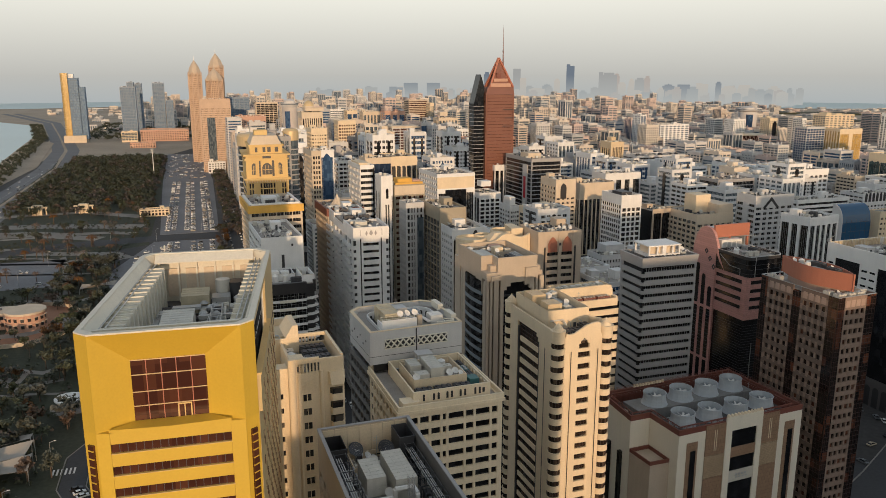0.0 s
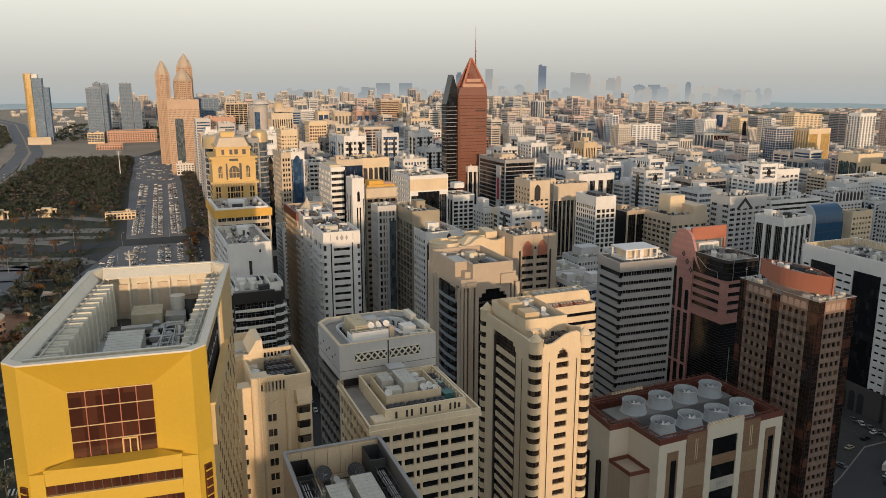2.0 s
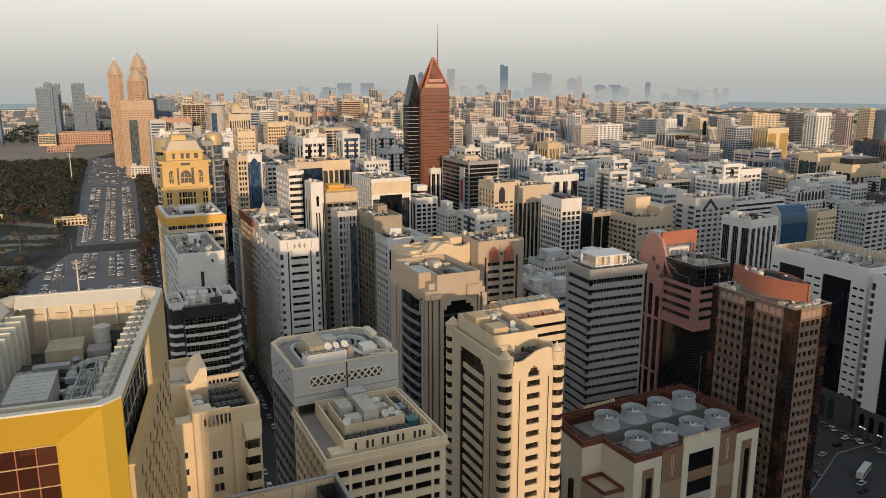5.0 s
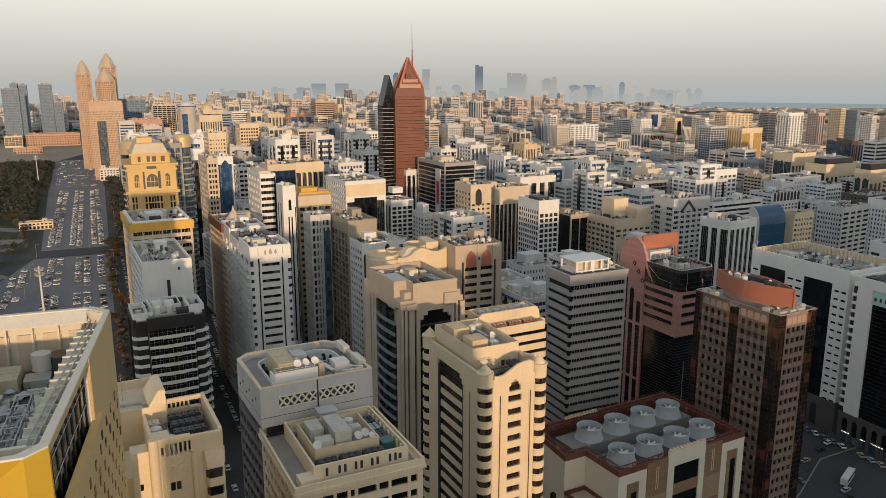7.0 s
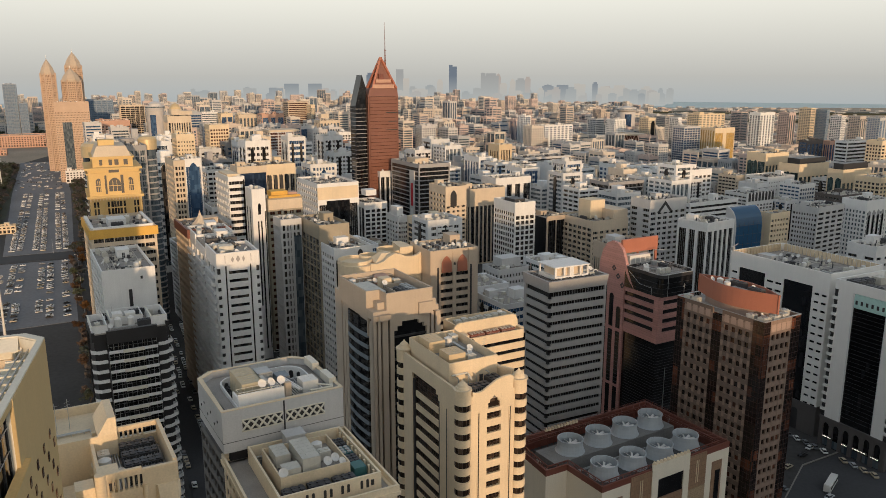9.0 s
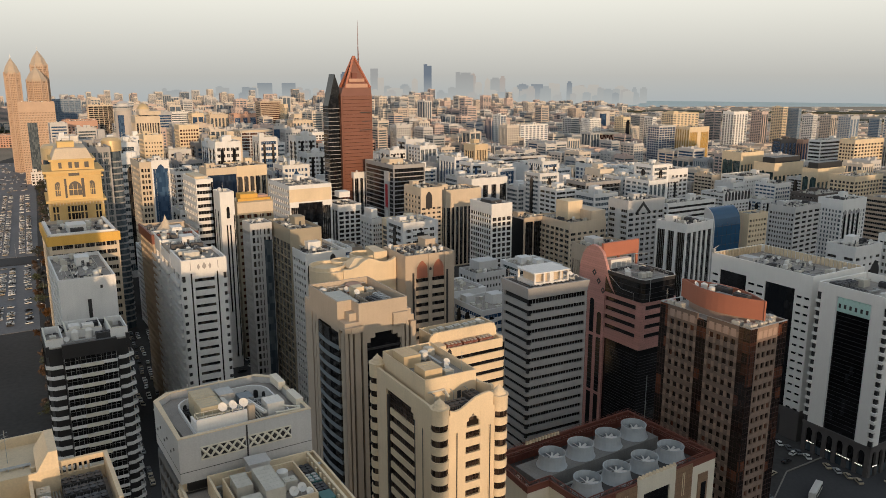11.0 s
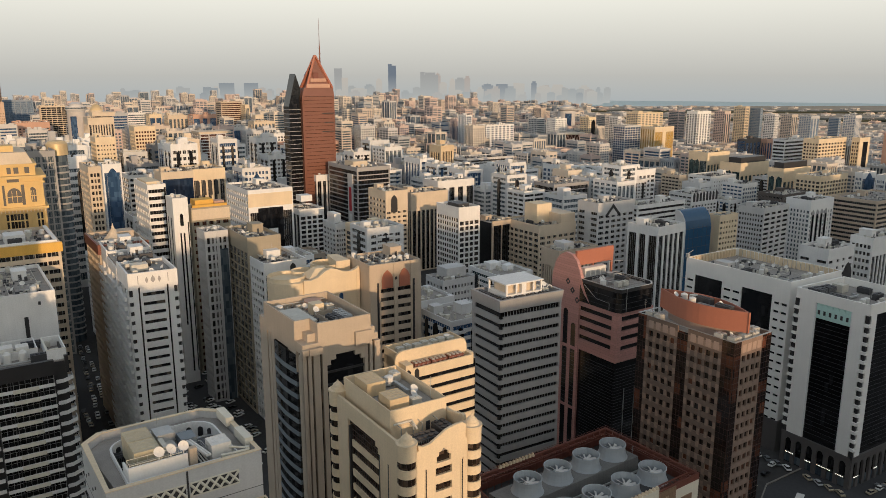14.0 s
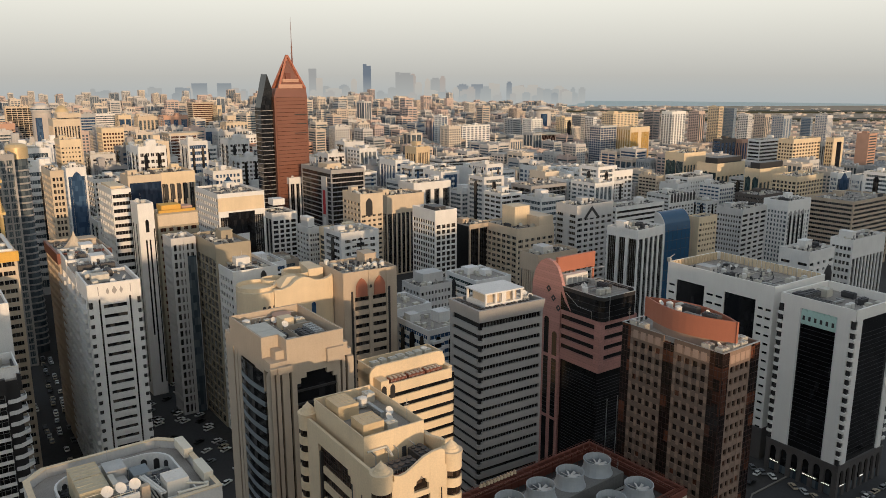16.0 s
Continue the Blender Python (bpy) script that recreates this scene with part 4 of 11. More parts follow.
# -- black tower with white balconies --
def balcony_tower():
    b = thing("black_balcony_tower", "black clad apartment tower with white balcony fronts", "building", 18.0, 289.5, 0, 3)
    w, d, h = 23.4, 21.0, 69.4
    W, K = M["white"], M["dark"]
    part("body", MB().box(0.6, w - 0.6, 2.6, d, 0, h - 1.2), K, b)
    part("centre_bay", MB().box(4.4, 19.2, 0.9, 2.58, 0, h - 1.2), K, b)
    part("fascia", MB().box(4.2, 19.4, 0.0, 0.9, h - 4.0, h + 0.3), K, b)
    part("fascia", MB().box(4.2, 19.4, 0.92, 1.3, h - 1.2, h + 0.3), K, b)
    part("side_fascia", MB().box(w - 1.0, w, 2.5, d, h - 4.4, h + 0.3), K, b)
    part("side_fascia", MB().box(0.0, 1.0, 2.5, d, h - 3.4, h - 0.4), K, b)
    part("back_wall", MB().box(0, w, d, d + 0.5, 0, h + 0.4), K, b)
    part("roof_deck", MB().box(1.0, w - 1.0, 2.6, d, h - 1.2, h - 0.9), M["roof"], b)
    # white walled plant yards on both wings
    for x0, x1, y0, y1, hh in ((0.2, 5.0, 3.2, 17.5, 1.5), (18.2, w - 0.2, 3.6, 17.0, 2.2), (6.4, 16.6, 9.5, d - 0.4, 1.6)):
        o = part("yard_wall", MB().box(x0, x1, y0, y0 + 0.3, h - 0.9, h + hh).box(x0, x1, y1 - 0.3, y1, h - 0.9, h + hh)
                 .box(x0, x0 + 0.3, y0 + 0.3, y1 - 0.3, h - 0.9, h + hh).box(x1 - 0.3, x1, y0 + 0.3, y1 - 0.3, h - 0.9, h + hh), W, b)
        part("yard_coping", MB().box(x0 - 0.08, x1 + 0.08, y0 - 0.08, y0 + 0.38, h + hh, h + hh + 0.12).box(x0 - 0.08, x0 + 0.38, y0 + 0.4, y1, h + hh, h + hh + 0.12), M["bone"], o)
    zs = [62.4 - 3.25 * k for k in range(19)]
    front = MB().box(4.5, 19.1, -0.35, -0.22, 0, 0.85).box(4.5, 19.1, -0.35, 0.9, -0.18, 0.0).mesh("balcony_front", W)
    proud = MB().box(8.6, 15.0, -0.95, -0.8, 0, 0.9).box(8.6, 15.0, -0.95, -0.35, -0.18, 0.0).mesh("balcony_step", M["bone"])
    glass = MB().box(4.6, 19.0, 0.82, 0.9, 0.2, 2.7).mesh("balcony_glazing", M["g_black"])
    bars = MB()
    for k in range(11):
        x = 4.6 + 1.44 * k
        bars.box(x - 0.04, x + 0.04, 0.7, 0.82, 0.1, 2.8)
    bars.box(4.6, 19.0, 0.72, 0.82, 1.75, 1.8)
    bars = bars.mesh("window_bars", M["metal"])
    div = MB().box(8.2, 8.4, -0.3, 0.8, 0.0, 3.05).box(15.2, 15.4, -0.3, 0.8, 0.0, 3.05).mesh("divider", K)
    left = MB().prism([(-0.5, 4.2), (-0.5, 2.6), (1.2, 1.1), (4.1, 1.1), (4.1, 1.25), (1.3, 1.25), (-0.35, 2.7), (-0.35, 4.2)], 0, 0.95).mesh("corner_balcony", W)
    lslab = MB().prism([(-0.5, 4.2), (-0.5, 2.6), (1.2, 1.1), (4.1, 1.1), (4.1, 2.6), (0.6, 4.2)], -0.18, 0).mesh("balcony_slab", W)
    right = MB().prism([(19.6, 1.1), (21.6, 1.1), (w + 0.9, 3.0), (w + 0.9, 6.6), (w + 0.75, 6.6), (w + 0.75, 3.1), (21.5, 1.25), (19.6, 1.25)], 0, 0.95).mesh("corner_balcony", W)
    rslab = MB().prism([(19.6, 1.1), (21.6, 1.1), (w + 0.9, 3.0), (w + 0.9, 6.6), (w - 0.6, 6.6), (19.6, 2.6)], -0.18, 0).mesh("balcony_slab", W)
    for z in zs:
        o = put("balcony_front", front, b, (0, 0, z))
        put("balcony_step", proud, o)
        put("balcony_glazing", glass, o)
        tagged(put("window_bars", bars, o), kind="stuff")
        tagged(put("divider", div, o), kind="stuff")
        put("balcony_slab", lslab, put("corner_balcony", left, b, (0, 0, z)))
        put("balcony_slab", rslab, put("corner_balcony", right, b, (0, 0, z)))
    panel_tank(b, 7.4, 10.4, 10.4, 14, h - 0.9, h + 2.6, "dish")
    panel_tank(b, 11.2, 14.4, 10.4, 13.6, h - 0.9, h + 2.4, "dish")
    for x in (8.6, 12.6):
        part("cowl", MB().tube(x, 8.0, 1.1, h - 0.9, h + 1.6, 14).tube(x, 8.0, 1.1, h + 1.6, h + 2.3, 14, 0.4), M["dish"], b, smooth=True)
    roof_gear(b, random.Random(5), 1.4, w - 1.4, 14, d - 0.6, h - 0.9, W, 6, False)
    gears(b, [("air_conditioner", 20.6, 8, h - 0.9, 0), ("chiller", 16.6, 5, h - 0.9, 0), ("satellite_dish", 6, 5, h - 0.9, 0), ("pipe_run", 11, 5.6, h - 0.9, 0), ("air_conditioner", 2.6, 9, h - 0.9, 90)])


balcony_tower()


# -- grey block with a lattice crown --
def lattice_block():
    b = thing("lattice_crown_block", "grey concrete block with lattice band and overhanging top storey", "building", 37.3, 175.3, 0, 4)
    G = M["grey_light"]
    w, d, h = 24.4, 22.0, 86.6
    sub = put("lower_storeys", None, b, (0.5, 0.5, 0))
    shell(sub, w - 1, d - 1, 75.8, {"F": (22, 6, .45, .12), "L": (22, 7, .45, .16), "R": (22, 7, .45, .16), "B": "blank"}, M["charcoal"], M["g_black"], True, 0.6, 0.8)
    part("neck", MB().box(1.4, w - 1.4, 1.4, d - 1.4, 75.8, 78.2), M["dark"], b)
    P = [(0, 0), (w, 0), (w, d - 3.2), (w - 3.2, d), (3.0, d), (0, d - 3.0)]
    part("crown", MB().prism(P, 78.2, 82.0), G, b)
    part("crown_wall", ring_wall(MB(), P, 0.9, 82.0, 85.3), G, b)
    part("groove", MB().prism([(-0.03, -0.03), (w + 0.03, -0.03), (w + 0.03, d - 3.2), (w - 3.2, d + 0.03), (3, d + 0.03), (-0.03, d - 3)], 80.2, 80.3), M["dark"], b)
    part("parapet", ring_wall(MB(), P, 0.9, 85.3, 86.6), G, b)
    part("coping", ring_wall(MB(), [(x * 1.004 - 0.04, y * 1.004 - 0.04) for x, y in P], 1.05, 86.6, 86.75), M["cream"], b)
    for u0, u1 in ((3.8, 11.7), (12.4, 20.3)):
        part("lattice_recess", MB().box(u0, u1, -0.05, 0.3, 82.1, 84.2), M["dark"], b)
        n = 5
        for k in range(n):
            a, c = u0 + (u1 - u0) * k / n, u0 + (u1 - u0) * (k + 1) / n
            mb = MB()
            mb.rod((a, -0.12, 82.2), (c, -0.12, 84.1), 0.22, 4).rod((a, -0.1, 84.1), (c, -0.1, 82.2), 0.22, 4)
            part("lattice_cross", mb, M["bone"], b)
        part("lattice_frame", MB().box(u0 - 0.1, u1 + 0.1, -0.2, 0, 81.9, 82.1).box(u0 - 0.1, u1 + 0.1, -0.2, 0, 84.2, 84.4), M["bone"], b)
    part("joint", MB().box(11.9, 12.2, -0.08, 0, 78.2, 86.5), M["dark"], b)
    for k in range(6):
        part("wall_port", MB().tube(0, 0, 0.28, 0, 0.1, 10), M["dark"], b, at=(0, 0, 0)).matrix_basis = Matrix.Translation((-0.02, 3.5 + 2.6 * k, 83.4 - 1.4 * (k % 2))) @ pose(0, 0, 0, 0, -90, 0)
    # terrace round a sunk plant court with rounded back corners
    court = [(3.6, 2.0), (21.4, 2.0)]
    for cx, cy, a0 in ((17.4, 14.6, 0), (7.6, 14.6, 90)):
        for q in range(7):
            a = radians(a0 + 15 * q)
            court.append((cx + 4.0 * math.cos(a), cy + 4.0 * math.sin(a)))
    outer = []
    for x, y in court:
        v = Vector((x - 12.5, y - 8.0))
        k = min((w - 0.9 - 12.5 if v.x > 0 else 11.6) / max(0.01, abs(v.x)), ((d - 0.9 - 8.0) if v.y > 0 else 7.1) / max(0.01, abs(v.y)))
        p = Vector((12.5, 8.0)) + v * k
        over = (p.x + p.y) - (w - 0.9 + d - 0.9 - 2.6)
        if over > 0:
            p -= Vector((over / 2, over / 2))
        over = (p.y - p.x) - (d - 0.9 - 0.9 - 2.6)
        if over > 0:
            p += Vector((over / 2, -over / 2))
        outer.append(tuple(p))
    ter = MB()
    for k in range(len(court)):
        j = (k + 1) % len(court)
        ter.prism([outer[k], outer[j], court[j], court[k]], 82.0, 85.3)
    part("terrace", ter, M["roof"], b)
    part("court_wall", ring_wall(MB(), court, 0.35, 82.0, 86.1), M["white"], b)
    part("court_floor", MB().prism([(12.5 + (x - 12.5) * 0.97, 9 + (y - 9) * 0.97) for x, y in court], 81.6, 82.1), M["roof_dark"], b)
    for k in (3, 5, 7, 9, 11, 13):      # dark arches in the rounded court wall
        (ax, ay), (bx, by) = court[k], court[k + 1]
        m, t = Vector(((ax + bx) / 2, (ay + by) / 2)), Vector((bx - ax, by - ay))
        n_ = Vector((12.5, 9.0)) - m
        o = part("court_arch", MB().extrude(arch_pts(-0.48, 0.48, 0, 2.6), "F", -0.1, 0.06, 1, 1), M["dark"], b)
        o.matrix_basis = pose(m.x + n_.normalized().x * 0.4, m.y + n_.normalized().y * 0.4, 82.6, 0, 0, math.degrees(math.atan2(n_.y, n_.x)) + 90)
    part("screen_wall", MB().box(3.9, 13.0, 2.2, 2.55, 82.1, 88.4), M["bright_white"], b)
    part("screen_wall", MB().box(3.9, 4.25, 2.56, 6.6, 82.1, 87.6), M["bright_white"], b)
    for y0 in (5.6, 10.2):
        panel_tank(b, 5.6, 9.6, y0, y0 + 4.3, 84.6, 89.0, "unit_cream")
    part("tank_stand", MB().box(5.8, 9.4, 5.8, 14.3, 82.1, 84.6), M["metal_dark"], b)
    panel_tank(b, 17.2, 20.4, 3.2, 6.6, 82.1, 88.0, "dish")
    for q in (16.2, 16.7):
        pipes(b, [(q, 2.6, 86.9), (q - 1.6, 9.0, 87.4), (q - 2.2, 12.0, 87.4), (q - 2.2, 12.0, 84.0)], 0.26, "dish")
    part("roof_davit", MB().rod((20.0, 3.0, 87.2), (22.6, 1.6, 86.9), 0.18, 6).box(22.3, 22.9, 1.3, 1.9, 85.3, 87.1), M["bone"], b)
    part("plant_hood", MB().box(10.4, 13.4, 11.0, 14.6, 84.6, 88.4).box(10.8, 13.0, 8.4, 11.0, 84.2, 87.2), M["metal"], b)
    part("plant_hood", MB().box(13.8, 16.4, 8.6, 11.8, 84.0, 87.8), M["slate"], b)
    part("plant_hood", MB().box(11.2, 13.2, 5.0, 7.6, 83.6, 87.4), M["slate"], b)
    part("bent_duct", MB().box(10.4, 11.2, 7.6, 10.6, 87.2, 88.2).box(10.4, 11.2, 6.9, 7.6, 83, 88.2), M["unit"], b)
    part("flue", MB().box(13.4, 14.6, 2.6, 3.6, 82.1, 88.8), M["tan"], b)
    for q in (15.4, 15.9, 16.4):
        pipes(b, [(q, 2.6, 85.6), (q, 10.6, 85.6), (q - 1.4, 13.0, 86.2)], 0.16, "unit")
    rail(b, [(4.2, 2.7), (12.2, 2.7), (12.2, 4.8), (4.2, 4.8)], 87.0, 1.6, True, "bone", 1.4)
    rail(b, [(13.6, 5.2), (16.8, 5.2), (16.8, 8.0), (13.6, 8.0)], 86.0, 1.2, True, "metal", 1.4)
    chiller_bank(b, 17.0, 20.6, 9.4, 13.6, 82.1, 2.6, "metal_dark", False)
    chiller_bank(b, 12.6, 17.0, 15.0, 17.6, 82.1, 2.4, "metal_dark")
    chiller_bank(b, 4.4, 7.8, 15.2, 17.4, 82.1, 2.2, "metal_dark")
    gears(b, [("satellite_dish", 8.6, 2.4, 88.4, 0), ("satellite_dish", 10.4, 2.4, 88.4, 20), ("satellite_dish", 12.4, 2.4, 88.4, 0), ("air_duct", 18.6, 15.6, 83.0, 0),
              ("air_conditioner", 18.8, 8.0, 82.1, 0), ("aerial", 11.6, 15.2, 84.6, 0), ("air_conditioner", 5.2, 3.6, 84.6, 0)])
    part("davit_arm", MB().box(18.2, 18.8, 1.4, 2.0, 85.4, 86.8).rod((18.5, 1.7, 86.6), (22.6, 0.9, 86.9), 0.22), M["bone"], b)
    clutter(b, random.Random(9), 4.4, 20.6, 3.0, 17.0, 82.1)
    for x, y in ((22.9, 3.5), (22.9, 13)):
        part("parapet_step", MB().box(x, w - 0.05, y, y + 5.2, 86.0, 87.6), M["bone"], b)


lattice_block()


# -- beige office block with a roof terrace --
def beige_block():
    b = thing("beige_terrace_block", "beige office block with set-back roof terrace and arched openings", "building", 38.4, 151.6, 0, 2)
    C = M["beige"]
    w, d, h = 24.7, 26.0, 77.2
    part("glazing", MB().box(0.5, w - 0.5, 0.5, d - 0.5, 0, h - 2.0), M["g_black"], b)
    part("terrace", MB().box(0.3, w - 0.3, 0.3, d - 0.3, h - 2.0, h - 1.4), M["roof"], b)
    part("cornice", ring_wall(MB(), [(-0.5, -0.5), (w + 0.5, -0.5), (w + 0.5, d + 0.5), (-0.5, d + 0.5)], 1.6, h - 1.9, h - 1.2), C, b)
    part("parapet", ring_wall(MB(), [(-0.3, -0.3), (w + 0.3, -0.3), (w + 0.3, d + 0.3), (-0.3, d + 0.3)], 0.6, h - 1.2, h), C, b)
    cw = 1.2
    post = MB().box(0, cw, 0, cw, 0, h - 1.9).mesh("corner_post", C)
    for x in (0, w - cw):
        for y in (0, d - cw):
            put("corner_post", post, b, (x, y, 0))
    zs = [72.6 - 3.05 * k for k in range(24)]
    for face, W in (("F", w), ("L", d), ("R", d)):
        rows(b, "band", C, face, w, d, cw, W - cw, [z - 1.55 for z in zs], 1.5, -0.5, -0.03)
        part("head_band", face_box(MB(), face, cw, W - cw, 74.1, h - 1.9, -0.5, -0.03, w, d), C, b)
        us = (4.3, 6.9, 9.6, 11.0, 15.2, 17.6, 21.6) if face == "F" else [3 + 2.9 * k for k in range(8)]
        cols(b, "pier", C, face, w, d, us, 0.55 if face == "F" else 1.0, 0, 74.1, -0.5, 0.0)
    # set-back terrace wall with small arched lights
    x0, x1, y0, y1 = 4.0, 22.6, 2.2, 23.0
    part("terrace_wall", ring_wall(MB(), [(x0, y0), (x1, y0), (x1, y1), (x0, y1)], 0.6, h - 1.4, h + 1.9), C, b)
    part("terrace_ledge", MB().box(1.2, 5.2, 0.9, 4.2, h - 1.4, h + 0.2), C, b)
    for u in (6.2, 8.6, 9.7, 11.8, 12.9, 15.0, 16.1, 18.6, 19.7):
        part("arched_light", MB().extrude(arch_pts(u, u + 0.5, h - 0.4, h + 1.2), "F", -y0 - 0.05, -y0 + 0.04, w, d), M["dark"], b)
    part("upper_deck", MB().box(x0 + 0.62, x1 - 0.62, y0 + 0.62, y1 - 0.62, h - 1.4, h - 0.6), M["roof_dark"], b)
    # raised tray with tanks and dishes
    part("tray_wall", ring_wall(MB(), [(5.6, 6.4), (18.4, 6.4), (18.4, 18.8), (5.6, 18.8)], 0.4, h - 0.6, h + 3.0), M["cream"], b)
    part("tray_floor", MB().box(6.05, 17.95, 6.85, 18.35, h - 0.6, h + 1.4), M["roof"], b)
    panel_tank(b, 10.2, 13.4, 8.2, 16.5, h + 1.4, h + 4.6)
    panel_tank(b, 6.6, 9.2, 12.5, 17.2, h + 1.4, h + 4.0)
    panel_tank(b, 6.6, 9.6, 7.6, 10.2, h + 1.4, h + 3.6)
    stair_house(b, 10.6, 19.2, h - 0.6, 3.6, 3.0, 4.4, M["grey_light"])
    gears(b, [("satellite_dish", 15, 9.0, h + 1.4, 0), ("satellite_dish", 16.6, 9.6, h + 1.4, 10), ("water_tank", 15.2, 15.4, h + 1.4, 0), ("satellite_dish", 17.2, 7.5, h + 1.4, 30),
              ("satellite_dish", 6.4, 7.4, h + 2.0, -20), ("air_conditioner", 15.5, 12.4, h + 1.4, 0)])
    for k in range(3):
        chiller_bank(b, 5.2 + 4.6 * k, 9.2 + 4.6 * k, 3.2, 5.4, h - 0.6, 2.1, "metal_dark", n=3)
    part("water_chiller", MB().box(18.9, 21.2, 5.6, 8.4, h - 0.6, h + 1.8), M["teal"], b)
    for k in range(3):
        chiller_bank(b, 19.2, 21.6, 9.4 + 3.6 * k, 12.4 + 3.6 * k, h - 0.6, 1.7, "teal" if k == 1 else "metal_dark", False, 3)
    post = MB().box(-0.35, 0, -0.22, 0.22, -0.6, 1.7).mesh("wall_post", C)
    for k in range(9):
        put("wall_post", post, b, (x1 - 0.6, 4.0 + 2.1 * k, h))
    part("wall_slot", MB().box(-0.3, 0.3, y0 - 0.04, y0 + 0.02, h - 0.2, h + 0.9), M["dark"], b, at=(20.9, 0, 0))
    for q in (4.9, 5.2):
        pipes(b, [(q, 6.0, h - 0.2), (q, 20, h - 0.2)], 0.1)
    gears(b, [("pipe_run", 21.0, 21, h - 0.6, 0), ("air_duct", 8, 20.8, h - 0.6, 0)])


beige_block()


# -- dark roof close to the camera --
def dark_roof_block():
    b = thing("dark_roof_block", "tan block whose tall dark parapet hides tanks, ducts and pipes", "building", 19.6, 104.5, 0, 1.5)
    w, d, h = 18.4, 34.0, 81.0
    shell(b, w, d, 74.6, {"F": (23, 5, .5, .3), "L": (23, 9, .5, .3), "R": (23, 9, .5, .35), "B": (23, 5, .5, .3)}, M["tan"], M["g_dark"], True, 0.5, 1.0, deck=0.3)
    for nm, q in enumerate(((0, w, 0, 0.5), (0, w, d - 0.5, d), (0, 0.5, 0.52, d - 0.52), (w - 0.5, w, 0.52, d - 0.52))):
        o = part("parapet", MB().box(*q, 74.62, h), M["tan"], b)
        part("coping", MB().box(q[0] - 0.08, q[1] + 0.08, q[2] - 0.08, q[3] + 0.08, h, h + 0.18), M["grey"], o)
    for k in range(7):
        part("lining_panel", MB().box(0.9 + 2.4 * k, 3.2 + 2.4 * k, d - 0.75, d - 0.52, 75.4, h - 0.3), M["cream"], b)
    part("deck_felt", MB().box(0.52, w - 0.52, 0.52, d - 0.52, 74.62, 74.7), M["roof"], b)
    for q in ((0.52, 0.6, 0.6, d - 0.8), (w - 0.6, w - 0.52, 0.6, d - 0.8)):
        part("lining", MB().box(*q, 74.75, h - 0.05), M["charcoal"], b)
    q_ = random.Random(31)
    for k in range(9):      # pipe bundles on low frames
        y = 3.0 + 2.6 * k
        pipes(b, [(0.9, y, 76.8), (4.9, y, 76.8), (4.9, y + 1.2, 76.8), (4.9, y + 1.2, 75.0)], 0.1)
        pipes(b, [(17.5, y, 77.2), (14.5, y, 77.2), (14.5, y, 75.0)], 0.12, "metal_dark")
    for x in (1.9, 2.3, 2.7, 15.4, 15.8, 16.2, 16.5):
        pipes(b, [(x, 2.2, 78.6), (x, 25.6, 78.6)], 0.11)
    for k in range(16):
        x, y, s_ = q_.choice((q_.uniform(1.2, 4.0), q_.uniform(14.6, 16.6))), q_.uniform(2, 25), q_.uniform(0.7, 1.5)
        part("plant_box", MB().box(x, x + s_, y, y + s_ * 1.2, 74.7, 74.7 + q_.uniform(0.8, 2.4)), M[q_.choice(("metal_dark", "metal", "metal_dark"))], b)
    for x, y, r in ((6.6, 30.6, 1.5), (12.3, 29.2, 1.7)):   # large dishes tipped back
        mb = MB()
        for j in range(5):
            ra, rb, za, zb = r * j / 5, r * (j + 1) / 5, 0.5 * (j / 5) ** 2, 0.5 * ((j + 1) / 5) ** 2
            mb.tube(0, 0, ra + 0.01, za, zb, 20, rb, cap=False)
        o = part("dish_bowl", mb, M["metal_dark"], b, smooth=True)
        o.matrix_basis = pose(x, y, 77.2, 42, 0, 15)
        part("dish_post", MB().tube(x, y, 0.12, 74.7, 77.3, 8), M["metal"], b)
    mb = MB()                # lattice mast
    for dx, dy in ((0, 0), (0.9, 0), (0, 0.9), (0.9, 0.9)):
        mb.rod((11.2 + dx, 9.4 + dy, 74.7), (11.2 + dx, 9.4 + dy, 81.5), 0.06, 5)
    for k in range(6):
        z = 75 + 1.1 * k
        mb.rod((11.2, 9.4, z), (12.1, 9.4, z + 1.1), 0.05, 4).rod((11.2, 9.4, z), (11.2, 10.3, z + 1.1), 0.05, 4).rod((12.1, 10.3, z), (11.2, 10.3, z + 1.1), 0.05, 4).rod((12.1, 9.4, z), (12.1, 10.3, z + 1.1), 0.05, 4)
    part("lattice_mast", mb, M["metal"], b)
    panel_tank(b, 5.6, 9.0, 16.5, 24.0, 74.7, 78.6)
    panel_tank(b, 10.2, 14.0, 14.0, 25.0, 74.7, 79.0)
    part("chimney_box", ring_wall(MB(), [(1.0, 26.5), (4.2, 26.5), (4.2, 32.5), (1.0, 32.5)], 0.2, 74.7, 79.8), M["dark"], b)
    part("chimney_box", ring_wall(MB(), [(14.4, 26.5), (17.4, 26.5), (17.4, 32.5), (14.4, 32.5)], 0.2, 74.7, 80.4), M["metal_dark"], b)
    part("fan_deck", MB().box(14.7, 17.1, 26.8, 32.2, 74.7, 77.5), M["metal_dark"], b)
    part("upstand", ring_wall(MB(), [(5.2, 25.4), (14.0, 25.4), (14.0, 31.6), (5.2, 31.6)], 0.25, 74.7, 76.2), M["cream"], b)
    pipes(b, [(6.2, 12.4, 76.6), (9.5, 12.4, 76.6), (9.5, 12.4, 78.2), (12.8, 12.4, 78.2), (12.8, 9.8, 78.2), (12.8, 9.8, 75)], 0.45, "dish")
    mb = MB()
